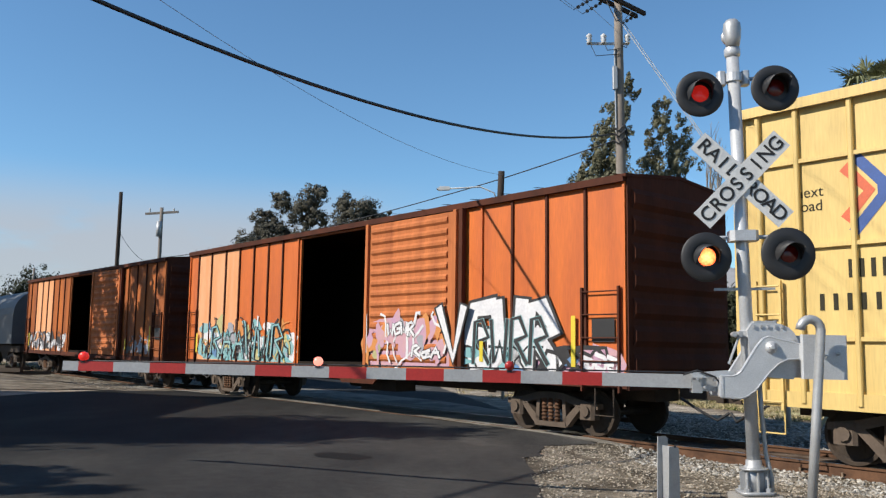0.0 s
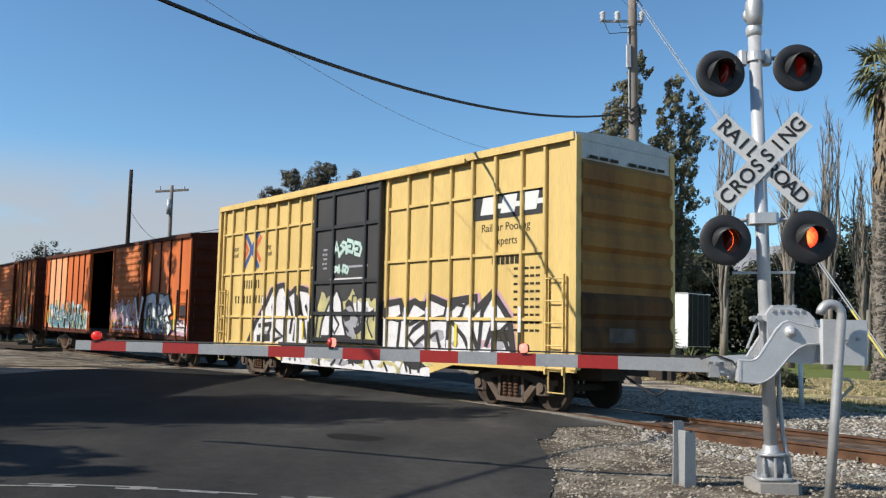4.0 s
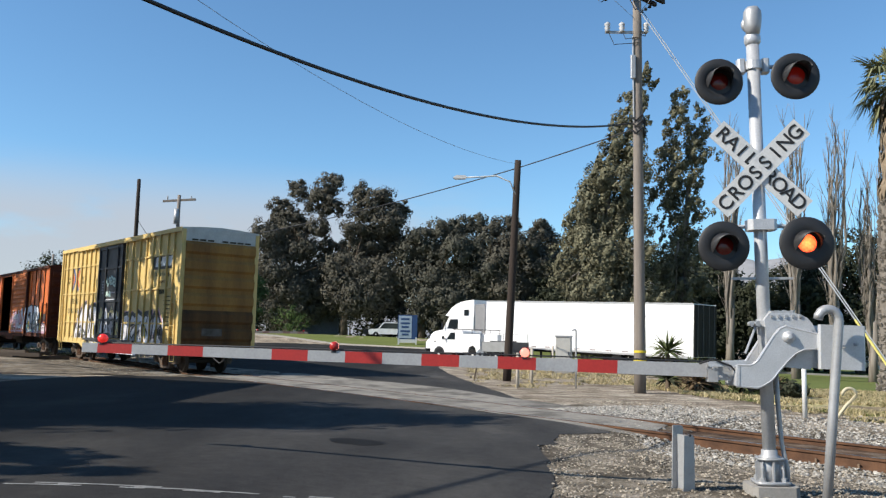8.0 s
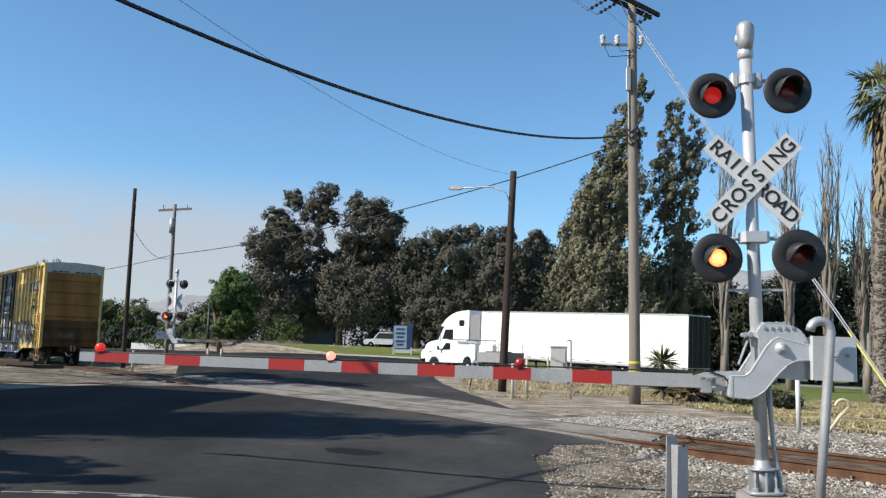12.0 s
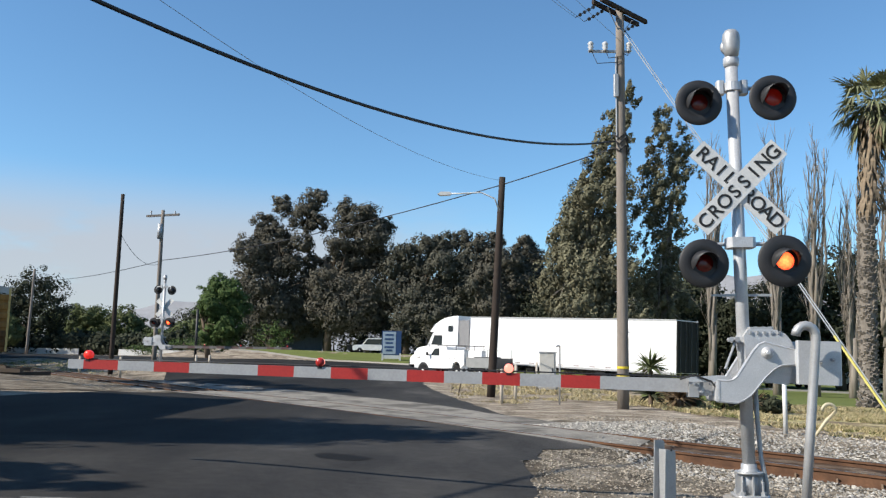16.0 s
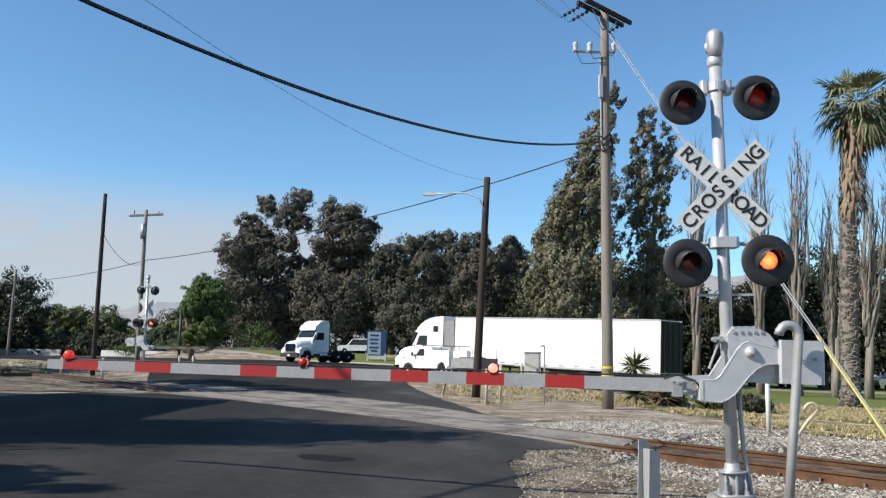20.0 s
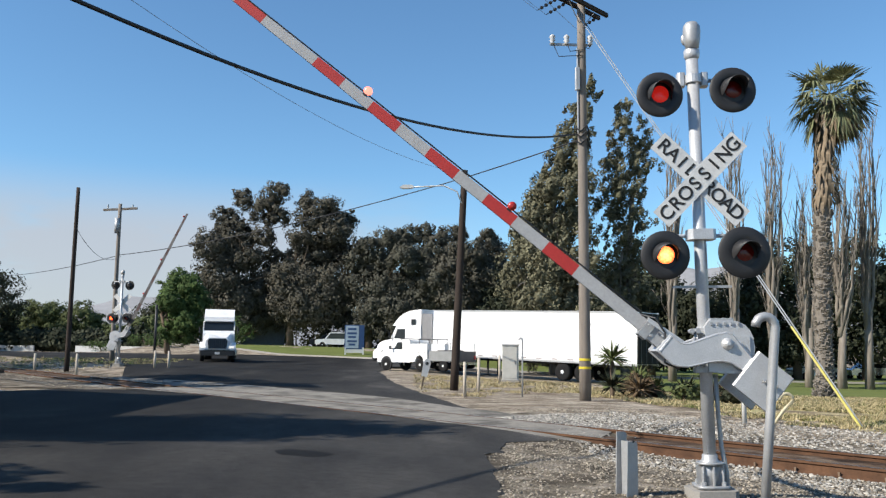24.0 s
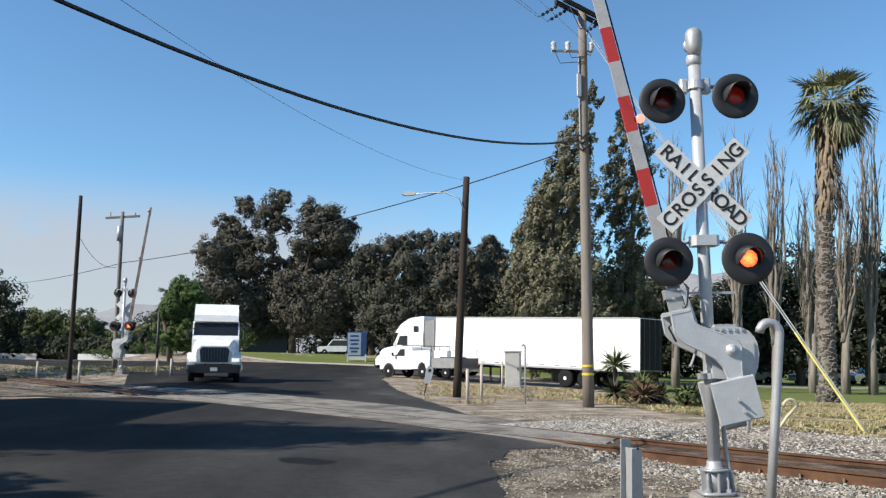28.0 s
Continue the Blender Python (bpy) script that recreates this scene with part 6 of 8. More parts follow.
# the thick black cable overhead, and thinner lines
wire([(-11.51, 0.0, 7.66), (UP[0] - 0.25, UP[1] - 0.1, 8.95)], 2.07, 0.033, CABLEM, "thick black telephone cable sagging overhead", n=40)
wire([(-10.66, 1.16, 10.02), (LP[0] + 0.4, LP[1], 8.6)], 1.67, 0.006, WIREM, "thin pale overhead wire")
wire([(UP[0] - 0.2, UP[1], 8.75), (LP[0] + 0.36, LP[1], 8.45)], 0.02, 0.022, CABLEM, "black overhead cable between poles")
wire([(LP[0] + 0.36, LP[1], 8.45), (TP[0] + 0.2, TP[1], 7.5), (-46.2, 95, 9.2)], 0.4, 0.022, CABLEM, "black overhead cable between poles")
wire([(TP[0] + 0.2, TP[1], 7.4), (-16.9, 43.5, 7.6)], 0.8, 0.012, CABLEM, "thin black overhead wire")
for v in lft:
    w = Vector((-0.75, -0.25, -0.55)).normalized()
    wire([tuple(v + w * 1.1), (-14 + v.x, 2, 11.5)], 0.6, 0.007, WIREM, "thin pale overhead power wire")


# ---- trees and plants ----
class Quads:
    """Many loose four-cornered leaves, kept as one array."""

    def __init__(self, corners):
        self.c = corners


def leaf_cloud(rnd, blobs, count, size, clump=0.22, per=45, droop=0.0, sweep=0.0):
    """Small leaves packed in rounded clumps over several uneven masses; each leaf is one quad."""
    vol = np.array([b[3] * b[4] * b[5] for b in blobs]) ** 0.7
    vol = vol / vol.sum()
    out = []
    for b, share in zip(blobs, vol):
        n = max(2, int(count * share / per))
        d = rnd.normal(size=(n, 3))
        d /= np.linalg.norm(d, axis=1)[:, None]
        r = rnd.uniform(0.35, 1.0, (n, 1)) ** 0.6
        r = np.where(rnd.uniform(size=(n, 1)) < 0.14, rnd.uniform(1.05, 1.28, (n, 1)), r)
        c = np.array(b[:3]) + d * r * np.array(b[3:6])
        ball = clump * ((b[3] + b[5]) / 2) ** 0.7 * rnd.uniform(0.7, 1.5, (n, 1))
        o = rnd.normal(size=(n, per, 3))
        o /= np.linalg.norm(o, axis=2)[:, :, None]
        u = rnd.uniform(0.25, 1.0, (n, per, 1)) ** 0.5
        q = o * u * ball[:, None, :] * np.array([1, 1, 0.8 + 0.7 * max(0, droop)])
        if sweep:
            q = q * np.array([0.72, 0.72, 1.5])
            q[:, :, 0] += sweep * q[:, :, 2]
        p = (c[:, None, :] + q).reshape(-1, 3)
        nrm = (o + 0.6 * d[:, None, :]).reshape(-1, 3) + 0.28 * rnd.normal(size=p.shape)
        a = np.cross(nrm, rnd.normal(size=p.shape))
        a[:, 2] -= droop * np.linalg.norm(a, axis=1) * 0.6
        a /= np.linalg.norm(a, axis=1)[:, None]
        e = np.cross(a, nrm)
        e /= np.linalg.norm(e, axis=1)[:, None]
        s = size * rnd.uniform(0.6, 1.4, (len(p), 1))
        a, e = a * s, e * s * 0.55
        out.append(np.stack([p - a, p + e, p + a, p - e], 1))
    return Quads(np.concatenate(out))


def leaves(name, quads, material, parent):
    c = quads.c
    n = len(c)
    me = bpy.data.meshes.new(name)
    me.vertices.add(4 * n)
    me.loops.add(4 * n)
    me.polygons.add(n)
    me.vertices.foreach_set("co", c.reshape(-1).astype(np.float32))
    me.loops.foreach_set("vertex_index", np.arange(4 * n, dtype=np.int32))
    me.polygons.foreach_set("loop_start", np.arange(0, 4 * n, 4, dtype=np.int32))
    me.update(calc_edges=True)
    me.materials.append(material)
    ob = new(name, me)
    ob.parent = parent
    return tagged(ob, kind="stuff")


def limb(g, p, way, length, r, rnd, depth, bend=0.25, kids=3, up=0.2):
    """A tapering, bending limb that forks."""
    pts, q, d = [p], Vector(p), Vector(way).normalized()
    for i in range(4):
        d = (d + Vector(rnd.normal(size=3)) * bend * 0.5 + Vector((0, 0, up * 0.3))).normalized()
        q = q + d * length / 4
        pts.append(tuple(q))
    g.tube(pts, r, 6 if depth < 2 else 4, r * 0.45)
    if depth > 0:
        for k in range(kids):
            at_ = Vector(pts[1 + (k + 1) % 4])
            w = (d + Vector(rnd.normal(size=3)) * 0.7 + Vector((0, 0, up))).normalized()
            limb(g, tuple(at_), w, length * rnd.uniform(0.5, 0.75), r * 0.5, rnd, depth - 1, bend, kids, up)
    return pts


def tree(name, label, x, y, trunk_h, r, blobs, count, size, leaf, bark=BARK, seed=1, clump=0.22, droop=0.0, limbs=5, group="trees", sweep=0.0):
    rnd = np.random.default_rng(seed)
    z0 = land(x, y) - (0.9 if name == "gum_tree" else 0.1)
    t = thing(name, label, "tree", group, at=pose(x, y, z0))
    g = Geo()
    top = max(b[2] for b in blobs)
    pts = [(0, 0, 0), (0.1 * rnd.normal(), 0.1 * rnd.normal(), trunk_h * 0.5), (0.25 * rnd.normal(), 0.25 * rnd.normal(), trunk_h), (0.4 * rnd.normal(), 0.3 * rnd.normal(), (trunk_h + top) / 2)]
    g.tube(pts, r, 10, r * 0.45)
    part("trunk", g, bark, t, "", True)
    for k in range(limbs):
        g = Geo()
        b = blobs[k % len(blobs)]
        p = Vector(pts[2]) + (Vector(pts[3]) - Vector(pts[2])) * rnd.uniform(-0.3, 0.8)
        w = Vector(b[:3]) - p
        limb(g, tuple(p), w, w.length * (0.42 if name == "gum_tree" else 0.5), r * 0.34, rnd, 1, up=0.0)
        part("limb", g, bark, t, "", True)
    leaves("crown", leaf_cloud(rnd, blobs, count, size, clump, 45, droop, sweep), leaf, t)
    return t


# gum trees and others in the park beyond the far road; places as metres along the plan
def puffs(rows, seed, deep=1.6):
    """Rounded leaf masses of a crown from rows of (x, height, radius), scattered in depth."""
    rnd = random.Random(seed)
    return [(x, rnd.uniform(-deep, deep), z, r * (1.02 if z > 11 else 1.22), r * 1.2, r * (0.9 if z > 11 else 1.1)) for x, z, r in rows]


OPEN_GUM = [(5.3, 20.0, 1.5), (0.9, 19.5, 1.3), (3.8, 18.1, 1.9), (-1.2, 17.2, 1.4), (0.2, 15.2, 2.1), (5.8, 17.1, 1.3), (-2.5, 13.1, 2.1), (-0.1, 12.7, 2.4), (-1.5, 9.5, 2.5), (2.0, 11.5, 2.0), (-2.6, 6.7, 2.2), (0.6, 6.3, 2.8), (3.3, 7.9, 2.1), (2.3, 4.2, 1.7), (-1.8, 15.6, 1.1), (3.9, 14.6, 1.5), (-1.0, 4.0, 1.8), (4.6, 5.4, 2.0), (5.2, 9.6, 1.6), (4.8, 12.2, 1.3)]
TALL_GUM = [(1.8, 19.0, 1.2), (4.4, 18.0, 1.7), (6.5, 16.8, 1.4), (2.4, 16.8, 1.8), (5.3, 15.2, 2.1), (1.3, 14.3, 1.8), (3.7, 12.8, 2.4), (0.6, 11.5, 2.0), (6.1, 12.8, 1.8), (-0.1, 8.7, 2.1), (2.7, 8.8, 2.6), (5.4, 8.8, 2.2), (-0.8, 5.9, 1.7), (1.9, 5.6, 2.4), (4.7, 6.0, 2.2), (6.3, 6.4, 1.6)]
BROAD_GUM = [(-0.5, 13.3, 1.6), (2.2, 14.1, 1.6), (4.5, 14.8, 1.4), (6.5, 15.4, 1.2), (-2.1, 11.7, 1.5), (1.1, 11.4, 2.0), (4.2, 11.8, 2.0), (7.3, 12.6, 1.9), (-1.2, 8.6, 1.9), (1.9, 8.3, 2.2), (5.0, 8.3, 2.2), (8.1, 9.1, 2.1), (0.4, 5.5, 1.9), (3.5, 5.6, 2.1), (6.6, 6.4, 2.1), (-0.3, 3.2, 1.4), (2.6, 3.0, 1.4)]
BACK_GUM = [(-0.7, 15.1, 1.2), (1.2, 15.5, 1.2), (0.9, 12.9, 1.7), (0.1, 10.6, 2.1), (2.8, 13.0, 1.7), (4.8, 14.6, 1.3), (4.8, 15.6, 0.8), (5.9, 13.0, 1.7), (3.6, 10.3, 2.1), (6.3, 9.9, 2.1), (0.9, 7.5, 2.1), (3.6, 7.5, 2.1), (6.3, 7.6, 1.8), (2.0, 4.6, 2.0), (5.0, 4.6, 2.0)]
LEAFY = [(0.9, 7.0, 0.9), (-0.2, 6.2, 0.9), (1.9, 6.3, 1.0), (-0.5, 4.8, 0.9), (0.9, 5.0, 1.2), (2.6, 5.0, 1.0), (0.3, 3.1, 1.0), (2.0, 3.1, 1.1), (1.3, 1.9, 0.9), (-0.2, 2.3, 0.8)]
tree("gum_tree", "tall grey-green eucalyptus tree with ragged open crown", -22.0, 108, 6.5, 0.6, puffs(OPEN_GUM, 3), 76000, 0.16, EUCA, seed=3, clump=0.42, limbs=9)
tree("gum_tree", "tall grey-green eucalyptus tree with hanging foliage", -14.5, 107, 6.0, 0.55, puffs(TALL_GUM, 4), 76000, 0.16, EUCA, seed=4, clump=0.42, limbs=9)
tree("gum_tree", "broad grey-green eucalyptus tree", -4.5, 104, 4.5, 0.5, puffs(BROAD_GUM, 5), 72000, 0.16, GUMLEAF, seed=5, clump=0.40, droop=0.4, limbs=7)
tree("gum_tree", "broad grey-green eucalyptus tree behind the lorry", 5.0, 103, 4.5, 0.5, puffs(BACK_GUM, 6), 64000, 0.16, EUCA, seed=6, clump=0.40, droop=0.4, limbs=7)
tree("gum_tree", "dense dark tree beside the poplars", 12.6, 102, 4.0, 0.4, [(0, 0, 9.0, 3.0, 3.0, 2.6), (1.8, 0, 7.6, 2.6, 2.6, 2.8), (-1.8, 0, 6.6, 2.6, 2.6, 2.8), (0, 0, 3.8, 3.8, 3.0, 2.6)], 26000, 0.15, DARKLEAF, seed=10, clump=0.32)
tree("leafy_tree", "bright green rounded leafy tree", -22.0, 80, 2.2, 0.3, puffs(LEAFY, 8, 1.0), 30000, 0.11, GREEN, seed=8, clump=0.34)
# wind-bent poplars: height, left and right limit of the crown
def poplar(x, y, rows, seed, count, limbs=8):
    rnd = np.random.default_rng(seed)
    zs, ls, rs = (np.array(c, float) for c in zip(*rows))
    blobs = []
    for i in range(70):
        z = zs[0] + (zs[-1] - zs[0]) * (i + 0.5) / 70
        lo, hi = np.interp(z, zs, ls) - x, np.interp(z, zs, rs) - x
        w = (hi - lo) / 2
        k = rnd.uniform(-0.62, 0.62) if w > 0.8 else 0
        blobs.append(((lo + hi) / 2 + k * w, rnd.normal() * 0.4 * w, z, w * 0.42 + 0.12, w * 0.6 + 0.1, 0.55 + 0.2 * w))
    return tree("poplar", "tall narrow grey-green poplar bent by the wind", x, y, zs[-1] * 0.3, 0.42, blobs, count, 0.115, POPL, PALEBARK, seed, 0.33, -0.6, limbs, sweep=0.32)


poplar(11.2, 64.5, [(1.6, 7.6, 14.4), (4.7, 7.1, 14.8), (5.8, 6.9, 14.9), (8.1, 7.2, 14.8), (10.3, 7.9, 14.6), (12.6, 8.3, 14.5), (14.4, 9.0, 14.5), (16.3, 10.3, 14.3), (18.1, 11.2, 14.4), (20.0, 11.9, 14.8), (21.9, 13.3, 15.0), (23.4, 14.0, 14.9)], 11, 105000)
poplar(17.2, 66.5, [(2.0, 15.2, 19.6), (6.1, 15.2, 19.9), (8.4, 14.8, 19.5), (10.7, 14.7, 19.0), (13.0, 14.9, 19.6), (15.4, 15.1, 19.9), (17.3, 15.3, 20.1), (19.2, 16.0, 20.3), (20.9, 16.3, 19.3), (22.3, 17.2, 18.2)], 12, 31000, 14)


def bare_poplar(x, y, h, seed, lean=0.0, stems=8, spread=0.6):
    """A leafless poplar: steep pale stems that branch upward."""
    rnd = np.random.default_rng(seed)
    t = thing("bare_poplar", "tall leafless pale-stemmed poplar", "tree", "bare poplars", at=pose(x, y, land(x, y) - 0.1))
    g = Geo()
    g.tube([(0, 0, 0), (0.05, 0, h * 0.12), (0.1 + lean * 0.2, 0, h * 0.3)], 0.30, 10, 0.20)
    part("trunk", g, PALEBARK, t, "", True)
    for k in range(stems):
        g = Geo()
        a = 2 * math.pi * k / stems + rnd.uniform(-0.3, 0.3)
        z0, top = h * rnd.uniform(0.10, 0.30), h * rnd.uniform(0.72, 1.0)
        rr = spread * rnd.uniform(0.4, 1.0)
        pts = []
        for i in range(9):
            f = i / 8
            pts.append((rr * math.cos(a) * min(1, f * 2.2) + lean * f + 0.07 * rnd.normal(), rr * math.sin(a) * min(1, f * 2.2) + 0.07 * rnd.normal(), z0 + (top - z0) * f))
        g.tube(pts, 0.13, 6, 0.02)
        for i in range(18):
            j = 1 + i % 7
            p, w = Vector(pts[j]), Vector((rnd.normal() * 0.14, rnd.normal() * 0.14, 1.0)).normalized()
            ln = rnd.uniform(1.2, 3.2)
            q = [tuple(p + w * ln * u + Vector(rnd.normal(size=3)) * 0.05) for u in (0, 0.35, 0.7, 1)]
            q[0] = tuple(p)
            g.tube(q, 0.024, 4, 0.009)
            for _ in range(2):
                o = Vector(q[2])
                v = (w + Vector(rnd.normal(size=3)) * 0.16).normalized()
                g.tube([tuple(o), tuple(o + v * ln * 0.4)], 0.016, 3, 0.007)
        part("stem", g, PALEBARK, t, "", True)
    return t


for k, (x, y, h, ln) in enumerate(((17.6, 56, 16.6, 0.5), (20.3, 52, 16.0, 0.3), (22.6, 52, 16.2, 0.6), (24.9, 52, 12.5, 0.2), (26.7, 51.5, 15.2, 0.9), (28.7, 52, 18.4, 0.5), (31.0, 51, 17.4, 0.6), (33.2, 50, 17.0, 0.4), (36, 52, 16.0, 0.3))):
    bare_poplar(x, y, h, 40 + k, ln)
# dark trees at the back of the park, behind the bare poplars
for k, (x, y, h, w) in enumerate(((22, 76, 9.6, 4.2), (28.5, 74, 9.4, 4.6), (33.5, 72, 12.4, 5.0), (39, 71, 12.6, 5.0), (45, 72, 11.8, 5.2), (51, 76, 12.0, 5.5), (15, 92, 11.0, 4.8), (19.6, 97, 13.5, 5.2), (24.5, 92, 12.5, 5.0), (60, 78, 12, 5.5))):
    tree("park_tree", "dark green spreading park tree", x, y, h * 0.3, 0.4, [(0, 0, h * 0.78, w * 0.7, w * 0.6, h * 0.19), (-w * 0.5, 0, h * 0.58, w * 0.6, w * 0.6, h * 0.22), (w * 0.5, 0, h * 0.6, w * 0.6, w * 0.6, h * 0.22), (0, 0, h * 0.4, w * 0.9, w * 0.6, h * 0.18), (w * 0.2, 0, h * 0.24, w * 0.9, w * 0.6, h * 0.10)], 18000, 0.17, DARKLEAF, seed=60 + k, clump=0.42, limbs=3)
# dark hedges that close the park behind the trees
for k, (x0_, y0_, x1_, y1_, h) in enumerate(((-34, 119, 20, 117, 5.6), (16, 104, 74, 98, 5.2), (-74, 106, -29, 104, 2.4))):
    rnd = np.random.default_rng(70 + k)
    hd = thing("hedge", "long dark hedge behind the park trees" if k < 2 else "low straggling hedge under distant trees", "hedge", at=pose(0, 0, land((x0_ + x1_) / 2, (y0_ + y1_) / 2)))
    g = Geo()
    for i in range(24):
        f = i / 23
        g.cyl((x0_ + (x1_ - x0_) * f, y0_ + (y1_ - y0_) * f, -0.3), (x0_ + (x1_ - x0_) * f, y0_ + (y1_ - y0_) * f, h * 0.7), 0.12, 0.05, 6)
    tagged(part("stems", g, BARK, hd), kind="stuff")
    leaves("leaves", leaf_cloud(rnd, [(x0_ + (x1_ - x0_) * i / 13, y0_ + (y1_ - y0_) * i / 13, h * (0.5 + 0.08 * math.sin(i * 1.7)), 3.2, 1.6, h * 0.55) for i in range(14)], 34000, 0.22, 0.5), DARKLEAF, hd)
# hedges and trees far off on the left
for k, (x, y, h, w) in enumerate(((-62, 118, 6.8, 5.0), (-53, 120, 7.4, 5.5), (-47.0, 113, 7.2, 3.6), (-42.0, 112, 6.6, 3.6), (-35, 106, 3.6, 2.8), (-50.6, 104, 11.0, 4.6), (-66, 104, 4.2, 3.6), (-33.5, 112, 5.0, 3.2), (-84, 118, 9, 6), (-55.0, 100, 7.0, 3.4), (-50.5, 97, 4.6, 2.4))):
    tree("far_tree", "rounded green tree in the distance", x, y, h * 0.3, 0.3, [(0, 0, h * 0.66, w * 0.75, w * 0.7, h * 0.26), (-w * 0.45, 0, h * 0.45, w * 0.55, w * 0.6, h * 0.24), (w * 0.45, 0, h * 0.45, w * 0.55, w * 0.6, h * 0.24)], 12000, 0.15, DARKLEAF if k in (5, 8, 9) else OLIVE, seed=80 + k, clump=0.34, limbs=2)
# trees beside the road, out of the camera's sight, that shade the road and the passing train
tree("shade_tree", "dense leafy roadside tree", -14.9, 10.7, 2.6, 0.35, [(0, 0, 6.2, 3.8, 2.8, 2.6), (2.2, 0.8, 5.2, 2.6, 2.2, 1.8), (-2.5, -1, 5.4, 2.6, 2.6, 2.0), (1.2, 1.8, 5.0, 2.4, 1.8, 1.8)], 22000, 0.20, GREEN, seed=101, clump=0.5)
tree("shade_tree", "tall leafy roadside tree", -11.6, 12.2, 4.5, 0.25, [(-1.1, 0.2, 8.2, 2.1, 1.5, 0.9), (-2.0, 0.6, 7.6, 2.2, 2.2, 1.3)], 6000, 0.16, GREEN, seed=102, clump=0.4)
def track_tree(s0, n, seed, count):
    """A tall thin-leaved tree on the sunny side, whose crown shades a stretch of the passing cars."""
    rnd = random.Random(seed)
    x0, y0 = track_xy(s0 + n, -1.47)
    foot = Vector((x0, y0, 0)) + SUN_WAY * 12
    masses = []
    for i in range(n):
        for z in (1.3, 3.1, 4.9):
            x, y = track_xy(s0 + 1 + 2 * i + rnd.uniform(-0.5, 0.5), -1.47)
            c = Vector((x, y, z + rnd.uniform(-0.3, 0.3))) + SUN_WAY * (12 + rnd.uniform(-1.5, 1.5)) - Vector((foot.x, foot.y, 0))
            masses.append((c.x, c.y, c.z, 1.05, 1.05, 0.9))
    tree("shade_tree", "tall thin-leaved tree beside the track", foot.x, foot.y, 5.5, 0.3, masses, count, 0.16, GREEN, seed=seed, clump=0.42)


track_tree(29.0, 5, 103, 8800)
track_tree(47.5, 7, 106, 12000)
tree("shade_tree", "roadside tree with thin crown", -12.3, 4.8, 3.4, 0.16, [(0, 0, 6.6, 1.3, 0.3, 0.2), (-0.8, -0.9, 6.3, 1.8, 0.45, 0.3), (-0.9, 0.7, 6.5, 2.0, 1.0, 0.3)], 2000, 0.15, GREEN, seed=105, clump=0.3, limbs=2)


